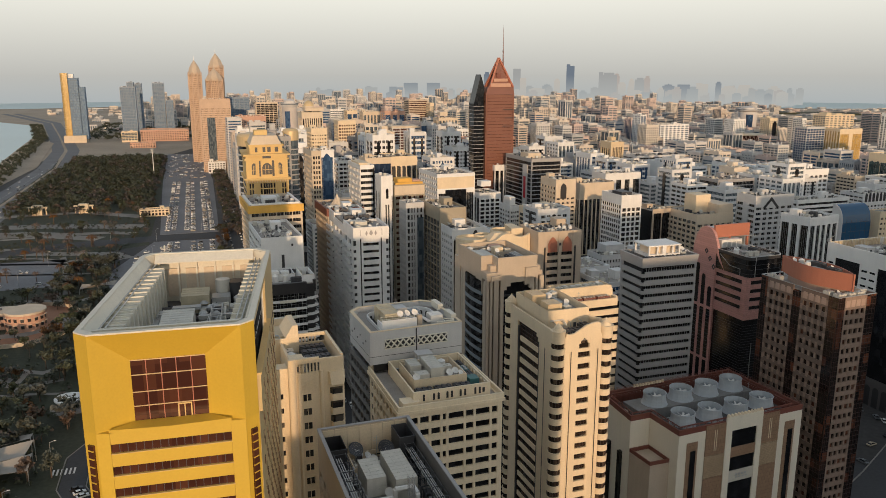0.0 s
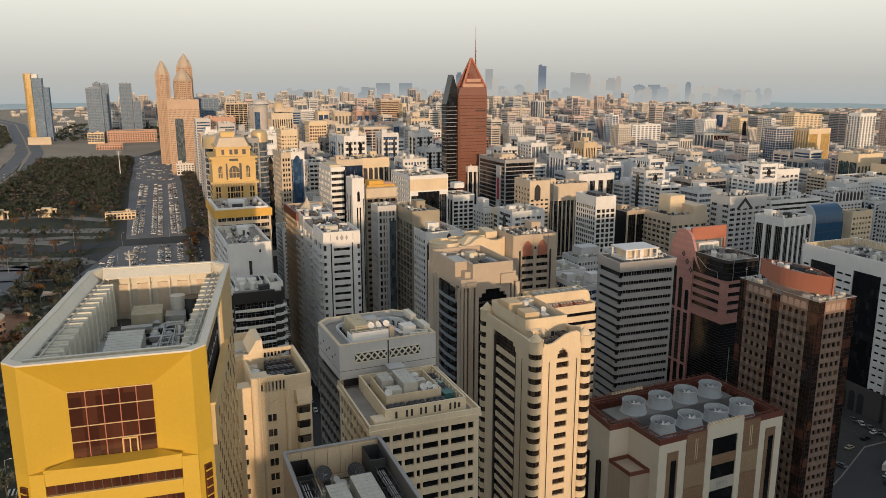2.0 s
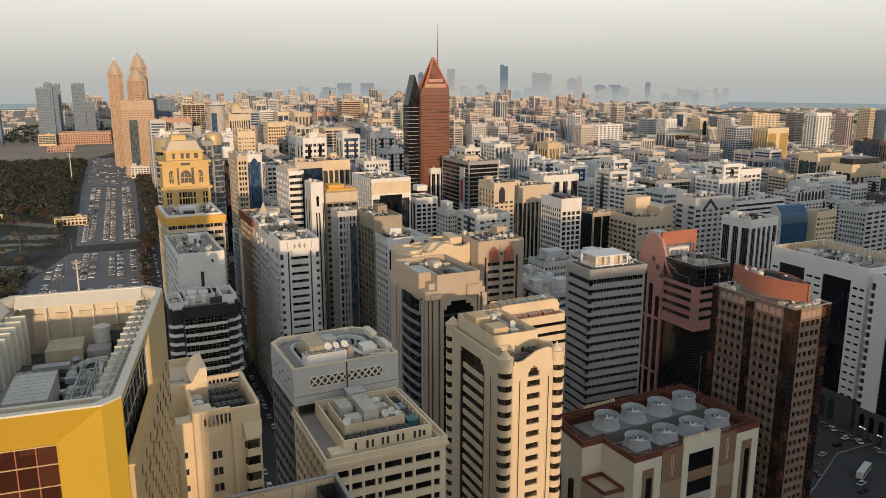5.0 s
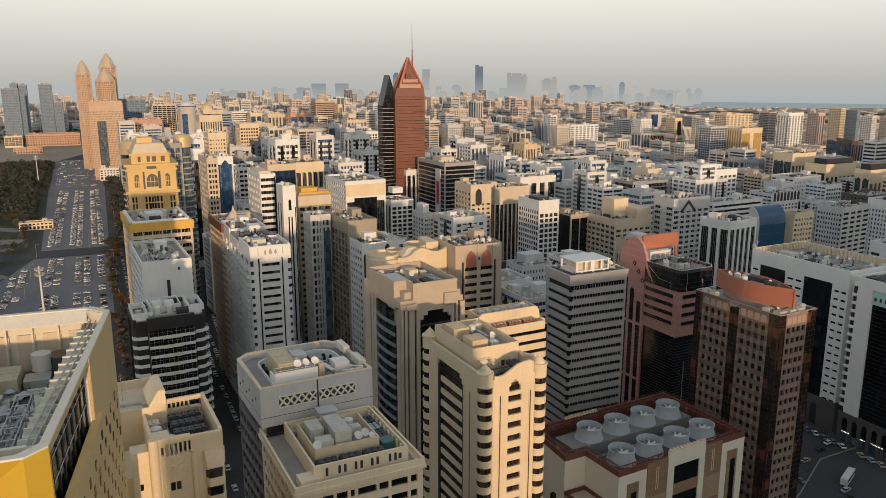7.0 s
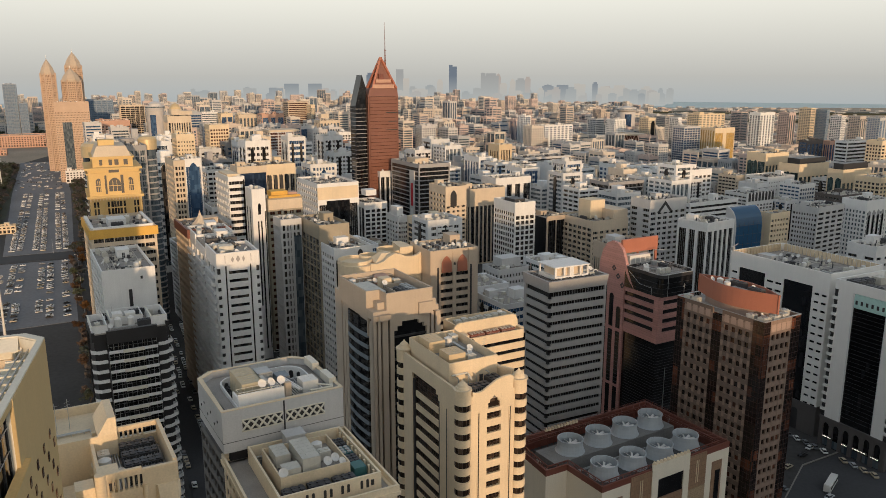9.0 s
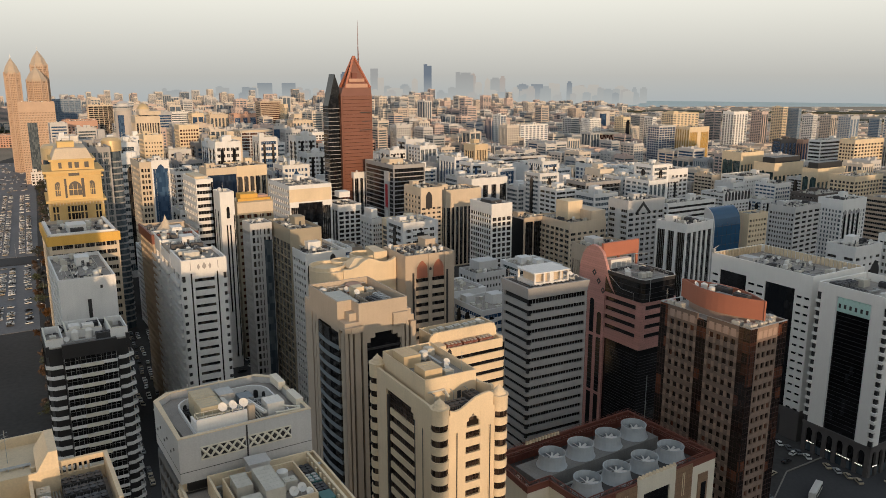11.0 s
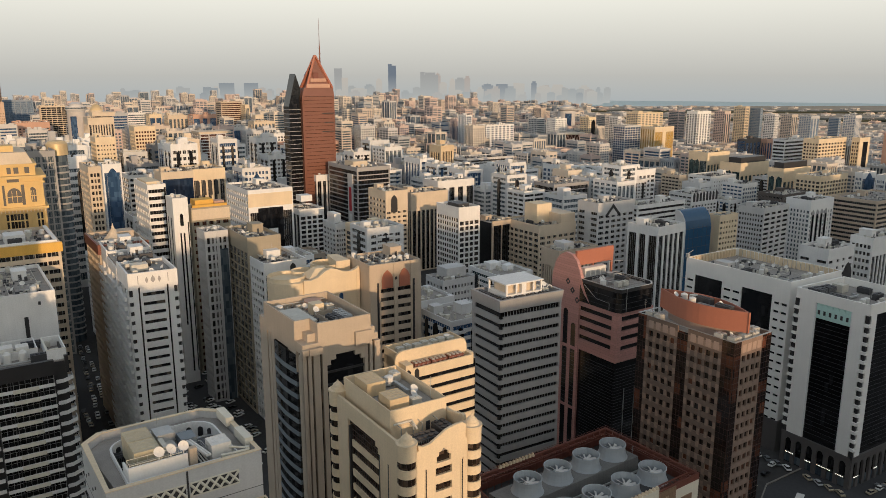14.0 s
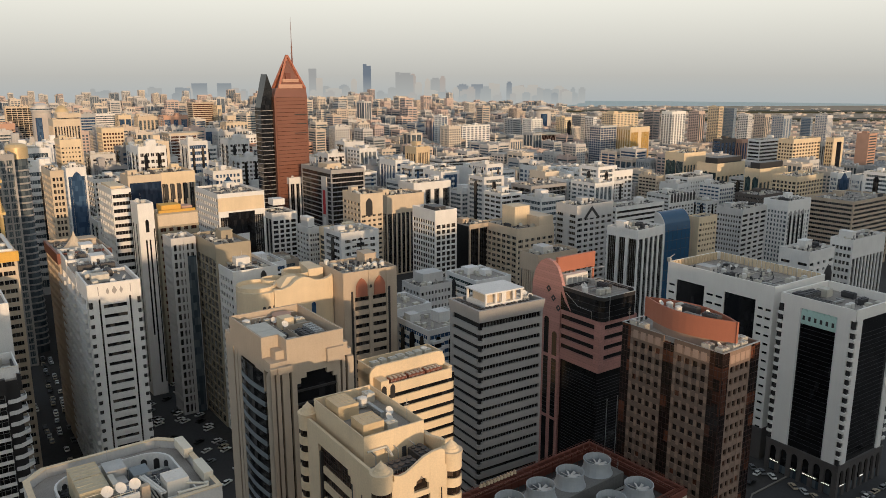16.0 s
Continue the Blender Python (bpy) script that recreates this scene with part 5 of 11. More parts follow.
    for x in (1.4, 3.6, 15.0, 16.8):
        for z in (76.2, 78.0, 79.6):
            mb.rod((x, 2, z), (x, 25.5, z), 0.09, 5)
        for k in range(8):
            mb.rod((x, 2 + 3.3 * k, 74.7), (x, 2 + 3.3 * k, 79.6), 0.08, 5)
    for k in range(8):
        for a, c in ((1.4, 3.6), (15.0, 16.8)):
            mb.rod((a, 2 + 3.3 * k, 79.6), (c, 2 + 3.3 * k, 79.6), 0.08, 5)
    part("pipe_rack", mb, M["metal_dark"], b)
    chiller_bank(b, 4.6, 9.0, 5, 9.5, 74.7, 2.4, "metal_dark")
    clutter(b, random.Random(8), 4.8, 14.6, 22.0, 32.0, 75.0)
    chiller_bank(b, 10.2, 14.2, 2.5, 8.0, 74.7, 2.4, "unit")
    gears(b, [("satellite_dish", 7.2, 30.2, 75, 0), ("satellite_dish", 9.4, 27.5, 75, 0), ("satellite_dish", 8.6, 29.0, 75, 40), ("satellite_dish", 12.4, 30.0, 75, 0), ("air_duct", 7, 11, 74.7, 0),
              ("satellite_dish", 9.2, 15.4, 74.7, 0), ("air_conditioner", 12.8, 26.8, 74.7, 0), ("pipe_run", 12, 11.8, 74.7, 0), ("aerial", 10.6, 29.6, 74.7, 0)])


dark_roof_block()


# -- cream tower with round corner columns --
def cream_tower():
    b = thing("cream_column_tower", "cream apartment tower with round corner columns and domed finials", "building", 86.5, 173.1, 0, 2)
    C = M["cream"]
    w, d, h = 16.4, 31.0, 82.3
    r = 1.9
    part("glazing", MB().box(0.7, w - 0.7, 0.7, d - 0.7, 0, 79.0), M["g_warm"], b)
    part("roof_deck", MB().box(0.5, w - 0.5, 0.5, d - 0.5, 79.0, 79.3), M["roof"], b)
    zs = [76.0 - 3.3 * k for k in range(23)]
    # corner columns: bands and curved windows
    core = MB().tube(0, 0, r - 0.25, 0, 80.5, 20).mesh("column_glass", M["g_warm"], True)
    drum = MB().tube(0, 0, r, 0, 1.75, 20).mesh("column_band", C, True)
    head = MB().tube(0, 0, r, 0, 3.4, 20).tube(0, 0, r + 0.15, 3.0, 3.4, 20).mesh("column_head", C, True)
    fin = MB().tube(0, 0, 1.5, 0, 0.5, 16, 1.3).tube(0, 0, 1.2, 0.5, 1.0, 16, 1.0).tube(0, 0, 0.95, 1.0, 1.6, 16, 0.35).tube(0, 0, 0.3, 1.6, 2.1, 10, 0.05).mesh("finial", C, True)
    mull = MB()
    for k in range(7):
        a = radians(150 + 30 * k)
        mull.rod(((r - 0.2) * math.cos(a), (r - 0.2) * math.sin(a), 0), ((r - 0.2) * math.cos(a), (r - 0.2) * math.sin(a), 1.55), 0.05, 4)
    mull = mull.mesh("column_mullions", M["steel_brown"])
    for x, y in ((1.0, 0.9), (w - 1.0, 0.9), (1.0, d - 0.9), (w - 1.0, d - 0.9)):
        c = put("corner_column", core, b, (x, y, 0))
        for z in zs:
            put("column_band", drum, c, (0, 0, z))
            if y < 5 and z > 30:
                put("column_mullions", mull, c, (0, 0, z + 1.75))
        put("column_head", head, c, (0, 0, 79.2))
        put("finial", fin, c, (0, 0, 82.6))
    # front wall: solid, slit grooves, a middle column of windows under an arch
    cw = 2.9
    part("front_wall", MB().box(cw - 0.4, 6.7, 0, 0.6, 0, 80.6), C, b)
    part("front_wall", MB().box(10.3, w - cw + 0.4, 0, 0.6, 0, 80.6), C, b)
    pan = MB().box(6.7, 10.3, 0.03, 0.6, 0, 1.75).mesh("band", C)
    for z in zs[1:]:
        put("band", pan, b, (0, 0, z))
    bars = MB().box(7.55, 7.65, 0.3, 0.45, 0, 1.55).box(8.45, 8.55, 0.3, 0.45, 0, 1.55).box(9.35, 9.45, 0.3, 0.45, 0, 1.55).box(6.7, 10.3, 0.3, 0.42, 0.75, 0.85).mesh("window_bars", M["steel_brown"])
    for z in zs[1:12]:
        put("window_bars", bars, b, (0, 0, z + 1.75))
    # arch head: wall around a stepped ogee opening
    part("arch_sill", MB().box(6.7, 10.3, 0.03, 0.6, 76.0, 77.0), C, b)
    for s in (0, 1):
        q = [(6.7, 77.0), (6.95, 77.0), (6.95, 78.3), (7.4, 78.4), (7.5, 79.1), (8.0, 79.3), (8.5, 79.9), (8.5, 80.6), (6.7, 80.6)]
        if s:
            q = [(17.0 - x, z) for x, z in q][::-1]
        part("arch_side", MB().extrude(q, "F", -0.6, -0.03, w, d), C, b)
    for u in (4.4, 12.5):
        part("groove", MB().box(u, u + 0.3, -0.04, 0.1, 8, 76.4), M["dark"], b)
        part("groove_jamb", MB().box(u - 0.25, u, -0.1, 0.0, 8, 76.6).box(u + 0.3, u + 0.55, -0.1, 0.0, 8, 76.6), C, b)
    # parapet with a dip that shows the plant
    q = [(3.0, 80.6), (13.4, 80.6), (13.4, 83.4), (12.6, 83.9), (11.0, 83.8), (9.0, 83.3), (7.0, 82.2), (5.5, 81.4), (4.0, 81.2), (3.0, 81.6)]
    part("front_parapet", MB().extrude(q, "F", -0.55, 0.0, w, d), C, b)
    # side walls with a wide striped recess
    for face, W in (("L", d), ("R", d)):
        part("side_wall", face_box(MB(), face, 2.4, 7.4, 0, 82.0, -0.6, -0.03, w, d), C, b)
        part("side_wall", face_box(MB(), face, 21.4, W - 2.4, 0, 82.0, -0.6, -0.03, w, d), C, b)
        part("recess_head", MB().extrude([(7.4, 78.6), (19.6, 78.6), (19.6, 77.6), (20.6, 77.6), (20.6, 76.4), (21.4, 76.4), (21.4, 82.0), (7.4, 82.0)], face, -0.6, -0.03, w, d), C, b)
        rows(b, "spandrel", C, face, w, d, 8.6, 20.2, [z + 0.1 for z in zs[1:]], 1.45, -0.72, -0.35)
        for u in (7.4, 20.6):
            part("recess_jamb", face_box(MB(), face, u, u + 0.8, 0, 77, -0.7, -0.2, w, d), M["dark"], b)
        mb = MB()
        for k in range(13):
            face_box(mb, face, 8.6 + 0.95 * k, 8.66 + 0.95 * k, 4, 78.4, -0.7, -0.6, w, d)
        for z in (75.2, 76.4, 77.5):
            face_box(mb, face, 8.3, 20.5, z, z + 0.08, -0.7, -0.58, w, d)
        tagged(part("top_light_grille", mb, M["steel_brown"], b), kind="stuff")
        part("thin_slot", face_box(MB(), face, 24.6, 24.9, 10, 76, -0.1, 0.02, w, d), M["dark"], b)
    part("back_wall", MB().box(2.4, w - 2.4, d - 0.6, d, 0, 82), C, b)
    # plant tray on the roof
    tx0, tx1, ty0, ty1 = 1.9, 14.6, 8.6, 29.0
    part("tray_wall", ring_wall(MB(), [(tx0, ty0), (tx1, ty0), (tx1, ty1), (tx0, ty1)], 0.35, 79.3, 85.4), C, b)
    part("tray_floor", MB().box(tx0 + 0.4, tx1 - 0.4, ty0 + 0.4, ty1 - 0.4, 79.3, 83.4), M["roof"], b)
    panel_tank(b, 3.2, 7.4, 11.0, 15.6, 83.4, 86.4, "sand_unit")
    panel_tank(b, 2.8, 7.0, 20, 25.5, 83.4, 86.6, "sand_unit")
    gears(b, [("water_tank", 10, 24, 83.4, 0), ("satellite_dish", 12, 17, 83.4, 0), ("air_duct", 11, 20.5, 83.4, 90), ("air_conditioner", 9.4, 12, 83.4, 0), ("pipe_run", 9, 27.5, 83.4, 0),
              ("air_conditioner", 12.5, 26, 83.4, 90), ("satellite_dish", 10.5, 14.6, 83.4, 20), ("aerial", 13, 12, 83.4, 0)])
    part("roof_door", MB().box(9.8, 10.7, ty0 - 0.06, ty0, 79.3, 81.4), M["metal_dark"], b)
    chiller_bank(b, 3.2, 9.4, 2.2, 5.4, 79.3, 2.0, "metal_dark", n=5)
    part("red_plant", MB().box(3.0, 6.2, 1.2, 2.0, 79.3, 80.6), M["redbrown"], b)
    chiller_bank(b, 10.4, 13.4, 2.4, 7.6, 79.3, 2.2, "metal_dark", False)
    for q in (3.4, 6, 8, 11.4):
        pipes(b, [(q, 7.0, 79.6), (q, 7.0, 82.2), (q, 8.5, 82.2)], 0.12)
    pipes(b, [(2.4, 8.2, 82.6), (6.4, 8.2, 82.6), (6.4, 6.2, 81.6)], 0.22, "unit")
    # curved side parapet at the back corners
    for k in range(5):
        part("parapet_step", MB().box(14.9, 15.5, 3 + 1.2 * k, 4.2 + 1.2 * k, 80.6, 83.6 - 0.28 * k), C, b)


M["steel_brown"] = paint("brown_steel_bars", (0.075, 0.045, 0.038), rough=0.4, metal=0.4)
M["sand_unit"] = paint("sand_casing", (0.62, 0.48, 0.30), rough=0.5, var=0.15, scale=1.5)
cream_tower()


# -- tower with curved blue-grey spandrels and a stepped cream head --
def stepped_tower():
    b = thing("stepped_cream_glass_tower", "cream and glass tower with a stepped head and slate spandrels", "building", 86.4, 224.0, 0, 3)
    C = M["cream_dim"]
    w, d = 20.8, 28.0
    part("glazing", MB().box(0.9, w - 0.9, 0.9, d - 0.9, 0, 83), M["g_black"], b)
    # head: deep stepped box
    notch = [(4.0, 0), (18.2, 0), (18.2, 24.5), (0, 24.5), (0, 4.6), (4.0, 4.6)]
    part("head", MB().prism(notch, 83.2, 87.4), C, b)
    part("corner_step", MB().box(0.0, 3.98, 0.0, 4.58, 83.2, 85.6), C, b)
    part("corner_step", MB().box(2.0, 3.98, 1.6, 4.58, 85.6, 87.6), C, b)
    part("head_parapet", ring_wall(MB(), notch, 0.6, 87.4, 90.4), C, b)
    part("shoulder", MB().box(18.2, w, 1.2, d, 83.2, 84.8), C, b)
    part("shoulder_step", MB().box(18.2, 19.6, 0.6, 5, 84.8, 86.8), C, b)
    part("shoulder_step", MB().box(-0.4, 3.6, -1.0, 0, 83.2, 84.6), C, b)
    part("shoulder_step", MB().box(1.2, 4.6, -1.5, -1.0, 83.2, 84.8), C, b)
    part("shoulder_step", MB().box(13.6, 18.0, -0.9, 0, 83.2, 86.6), C, b)
    part("back_roof", MB().box(0, w, 24.5, d, 83.2, 86.0), C, b)
    # left face: pier groups each side of the recessed striped glass
    zs = [80.4 - 3.3 * k for k in range(24)]
    for a, c in ((0.0, 5.0), (5.4, 7.0), (7.4, 9.2)):
        part("pier", face_box(MB(), "L", a, c, 0, 83.2, -1.0, -0.02 - 0.15 * (a > 0), w, d), C, b)
    for k in range(4):
        part("pier", face_box(MB(), "L", 23.6 + 1.15 * k, 24.4 + 1.15 * k, 0, 83.2 - (0 if k > 1 else 1.6 - 0.8 * k), -1.0, -0.6 + 0.2 * k, w, d), C, b)
    q = [(9.2, 83.2), (9.2, 81.6), (10.2, 82.3), (18.5, 82.3), (19.2, 81.0), (20.4, 81.0), (20.4, 79.4), (21.6, 79.4), (21.6, 77.6), (23.6, 77.6), (23.6, 83.2)]
    part("recess_head", MB().extrude(q, "L", -1.0, -0.2, w, d), C, b)
    for z in zs[1:]:
        mb = MB()
        n = 8
        pts = []
        for i in range(n + 1):
            t = i / n
            pts.append((9.5 + 13.9 * t, 0.55 * math.sin(math.pi * t)))
        P = [(0.1 - q2, d - u) for u, q2 in pts]
        Q = [(0.9, d - u) for u, q2 in reversed(pts)]
        SP = P + Q
        part("spandrel", mb.prism(SP[::-1], z, z + 1.2), M["slate"], b)
    P = [(0.22 - q2, d - u) for u, q2 in pts]
    part("bowed_glass", MB().prism((P + Q)[::-1], 0, 82.0), M["g_black"], b)
    # front: slit windows left and right, stepped dark bay in the middle
    part("front_wall", MB().box(0.0, 0.9, 0.0, 0.9, 0, 83.2), C, b)
    for a, c in ((1.3, 2.2), (2.7, 4.4), (5.0, 6.2), (16.4, 17.3), (17.8, 18.6), (19.2, w)):
        part("pier", MB().box(a, c, 0, 0.9, 0, 83.2), C, b)
    q = [(6.2, 83.2), (6.2, 79.4), (7.2, 79.4), (7.2, 80.6), (8.6, 80.6), (8.6, 81.8), (13.8, 81.8), (13.8, 80.6), (15.4, 80.6), (15.4, 79.4), (16.4, 79.4), (16.4, 83.2)]
    part("bay_head", MB().extrude(q, "F", -0.9, 0.0, w, d), C, b)
    rows(b, "bay_band", M["dark"], "F", w, d, 6.2, 16.4, zs[1:], 0.5, -0.9, -0.5)
    part("east_wall", MB().box(w - 0.9, w - 0.02, 0.92, d, 0, 83.2), C, b)
    # roof well
    z = 87.42
    part("roof_felt", MB().box(0.8, 17.4, 5.4, 23.7, 87.4, z).box(4.8, 17.4, 0.8, 5.38, 87.4, z), M["roof"], b)
    part("lift_room", MB().box(9.6, 12.8, 15.2, 18.2, z, z + 2.8), M["cream"], b)
    clutter(b, random.Random(5), 5.2, 17.0, 1.2, 23.4, z)
    for y0, y1 in ((6.0, 12.0), (12.3, 18.3)):
        shed = part("plant_shed", MB().box(1.6, 6.6, y0, y1, z, z + 1.6).box(1.4, 6.8, y0 - 0.1, y1 + 0.1, z + 1.6, z + 1.8), M["unit"], b)
        for k in range(5):
            part("shed_rib", MB().box(1.52, 1.6, y0 + 0.6 + 1.2 * k, y0 + 0.9 + 1.2 * k, z, z + 1.6), M["grey"], shed)
    part("round_tank", MB().tube(12.2, 21.0, 2.3, z, z + 2.3, 22), M["terracotta_pale"], b, smooth=True)
    mb = MB()
    for k in range(11):
        mb.box(16.2, 16.5, 2.4 + 1.9 * k, 2.7 + 1.9 * k, z, z + 0.9)
        mb.box(2.0 + 1.3 * k, 2.3 + 1.3 * k, 23.0, 23.3, z, z + 0.9)
    tagged(part("roof_bollard", mb, M["dish"], b), kind="stuff")
    part("pit_kerb", ring_wall(MB(), [(9.4, 2.2), (16.6, 2.2), (16.6, 14), (9.4, 14)], 0.3, z, z + 1.4), C, b)
    chiller_bank(b, 10.2, 13.0, 3.4, 9, z, 1.8, "metal_dark", False)
    chiller_bank(b, 13.6, 16.0, 5.0, 12, z, 1.6, "metal", False)
    mb = MB()
    for k in range(16):
        mb.rod((1.2 + k, 22.4, z), (1.2 + k, 22.4, z + 1.8), 0.06, 4)
    mb.rod((1.2, 22.4, z + 1.8), (16.4, 22.4, z + 1.8), 0.09, 5)
    part("cable_tray", mb, M["metal"], b)
    gears(b, [("satellite_dish", 9.2, 12.4, z + 1, 0), ("air_conditioner", 14.8, 16.5, z, 0),
              ("water_tank", 3, 21.3, z, 0), ("air_conditioner", 7, 3, z, 0), ("satellite_dish", 9.4, 19.6, z, 0), ("pipe_run", 13, 22, z, 0)])


M["cream_dim"] = paint("pale_cream_stone", (0.47, 0.39, 0.305))
stepped_tower()


# -- white striped slab with curved shoulders --
def striped_slab():
    b = thing("white_striped_slab", "cream white slab block with ribbon windows and a curved roof screen", "building", 118.4, 232.8, 0, 3)
    C = M["cream"]
    w, d, h = 23.8, 12.0, 70.7
    zs = [66.0 - 3.3 * k for k in range(19)]
    part("glazing", MB().box(0.4, w - 0.4, 0.4, d - 0.4, 0, 68.5), M["g_black"], b)
    rows(b, "band", C, "F", w, d, 2.4, w - 1.6, [z - 2.1 for z in zs], 2.1, -0.5, 0)
    part("head_band", MB().box(1.6, w - 1.4, 0, 0.5, 67.2, 70.0), C, b)
    part("end_wall", MB().box(0, 2.4, 0.1, d, 0, 71.2), C, b)
    for k in range(19):
        put("rounded_end", REND, b, (w - 1.6, 0.0, zs[k] - 2.1))
    part("east_end", MB().box(w - 1.6, w - 0.2, 1.7, d, 0, 70.0), C, b)
    # arched lights in the screen wall
    for u in (1.0, 3.6):
        part("arched_light", MB().extrude(arch_pts(u - 0.9, u + 0.6, 66.0, 69.6, 0.3), "F", -0.05, 0.04, w, d), M["dark"], b)
    # tall rear screen with rounded ends
    n = 8
    q = [(-1.0, 66.0), (w - 1.0, 66.0)]
    q += [(w - 1.0 - 2.6 * (1 - math.cos(math.pi / 2 * i / n)), 71.4 + 2.6 * math.sin(math.pi / 2 * i / n)) for i in range(n + 1)]
    q += [(1.6 - 2.6 * math.sin(math.pi / 2 * i / n), 71.4 + 2.6 * math.cos(math.pi / 2 * i / n)) for i in range(n + 1)]
    part("roof_screen", MB().extrude(q, "F", -4.6, -4.0, w, d), C, b)
    part("roof_deck", MB().box(0.4, w - 0.4, 0.5, 4.0, 68.5, 68.8), M["roof"], b)
    part("rear_roof", MB().box(0, w - 1.2, 4.6, d, 68.5, 71.6), C, b)
    part("rear_parapet", ring_wall(MB(), [(0, 4.62), (w - 1.2, 4.62), (w - 1.2, d), (0, d)], 0.4, 71.6, 73.4), C, b)
    for k in range(3):
        chiller_bank(b, 3.6 + 5.6 * k, 8.6 + 5.6 * k, 1.1, 3.2, 68.8, 1.8, "redbrown", n=4)
    gears(b, [("air_conditioner", 3 + 2.8 * k, 8.4 + 0.6 * (k % 2), 71.6, 90 * (k % 3)) for k in range(7)] + [("satellite_dish", 11.5, 6, 71.6, 0), ("water_tank", 19.6, 9.5, 71.6, 0)])


REND = MB().prism([(0, 0)] + [(1.7 * math.sin(math.pi / 2 * i / 6), 1.7 * (1 - math.cos(math.pi / 2 * i / 6))) for i in range(7)][1:] + [(0, 1.7)], 0, 2.1).mesh("rounded_end", M["cream"])
striped_slab()


# -- grey striped tower --
def grey_tower():
    b = thing("grey_striped_tower", "grey office tower with ribbon windows and a white roof pavilion", "building", 155.7, 242.4, 0, 0)
    C = M["grey"]
    w, d, h = 23.7, 15.5, 81.4
    cw = 1.4
    part("glazing", MB().box(0.6, w - 0.6, 0.6, d - 0.6, 0, 78.6), M["g_black"], b)
    part("roof_deck", MB().box(0.5, w - 0.5, 0.5, d - 0.5, 78.6, 79.4), M["roof_dark"], b)
    low, top = [(0, 0), (w, 0), (w, d), (0, d)], [(-0.5, -0.5), (w + 0.5, -0.5), (w + 0.5, d + 0.5), (-0.5, d + 0.5)]
    for k in range(4):
        j = (k + 1) % 4
        inn = lambda p: (min(max(p[0], 0.4), w - 0.4), min(max(p[1], 0.4), d - 0.4))
        part("parapet", MB().prism([low[k], low[j], inn(low[j]), inn(low[k])], 77.6, 81.4, [top[k], top[j], inn(low[j]), inn(low[k])]), C, b)
    zs = [75.9 - 3.3 * k for k in range(23)]
    for face, W in (("F", w), ("L", d), ("R", d)):
        rows(b, "band", C, face, w, d, cw, W - (0.2 if face == "F" else cw), [z - 2.0 for z in zs], 2.0, -0.6, 0)
    mull = MB()
    for k in range(20):
        mull.box(2.0 + 1.1 * k, 2.08 + 1.1 * k, 0.5, 0.6, 0, 1.3)
    mull = mull.mesh("mullion", M["metal"])
    for z in zs[:14]:
        tagged(put("mullion", mull, b, (0, 0, z)), kind="stuff")
    part("east_pier", MB().box(w - 0.8, w - 0.02, 0.02, 0.6, 0, 77.6), C, b)
    part("west_pier", MB().box(0.02, 0.6, d - 1.4, d, 0, 77.6), C, b)
    # rounded corner balconies
    corner = MB().tube(1.2, 1.2, 1.25, 0, 1.3, 14).mesh("corner_balcony", C, True)
    for z in zs:
        put("corner_balcony", corner, b, (0, 0, z - 2.0))
    part("corner_core", MB().box(0.7, 1.6, 0.7, 1.6, 0, 77.6), M["grey_light"], b)
    # white pavilion on the roof
    p = part("pavilion", MB().box(4.0, 17.8, 2.6, 12.6, 79.4, 81.8), M["white"], b)
    part("pavilion_roof", MB().box(3.7, 18.1, 2.3, 12.9, 84.9, 85.3), M["white"], p)
    for x in (4.0, 7.6, 11.0, 14.2, 17.2):
        part("pavilion_post", MB().box(x, x + 0.6, 2.6, 3.1, 81.8, 84.9), M["white"], p)
        part("pavilion_post", MB().box(x, x + 0.6, 12.1, 12.6, 81.8, 84.9), M["white"], p)
    part("pavilion_core", MB().box(5.6, 16.6, 4.2, 11.6, 81.8, 84.9), M["sand"], p)
    part("pavilion_panel", MB().box(10.0, 11.0, 2.62, 4.1, 81.8, 84.9), M["white"], p)
    for k in range(4):
        chiller_bank(b, 2.0 + 4.6 * k, 5.6 + 4.6 * k, 0.7, 2.2, 79.4, 1.9, "metal_dark", n=3)
    for k in range(3):
        chiller_bank(b, 0.8, 2.8, 3.4 + 3.6 * k, 6.4 + 3.6 * k, 79.4, 1.8, "metal_dark", False, 3)
    gears(b, [("air_conditioner", 20.5, 5, 79.4, 0), ("air_conditioner", 20.5, 9, 79.4, 90), ("satellite_dish", 18.6, 3.0, 82.0, 0), ("aerial", 1.4, 14, 79.4, 0)])
    mb = MB()
    for y in (4, 6):
        for k in range(6):
            a, c = math.pi * k / 6, math.pi * (k + 1) / 6
            mb.rod((21.8 - math.cos(a), y, 81.4 + math.sin(a)), (21.8 - math.cos(c), y, 81.4 + math.sin(c)), 0.14, 6)
    part("vent_pipe", mb, M["dish"], b)


grey_tower()


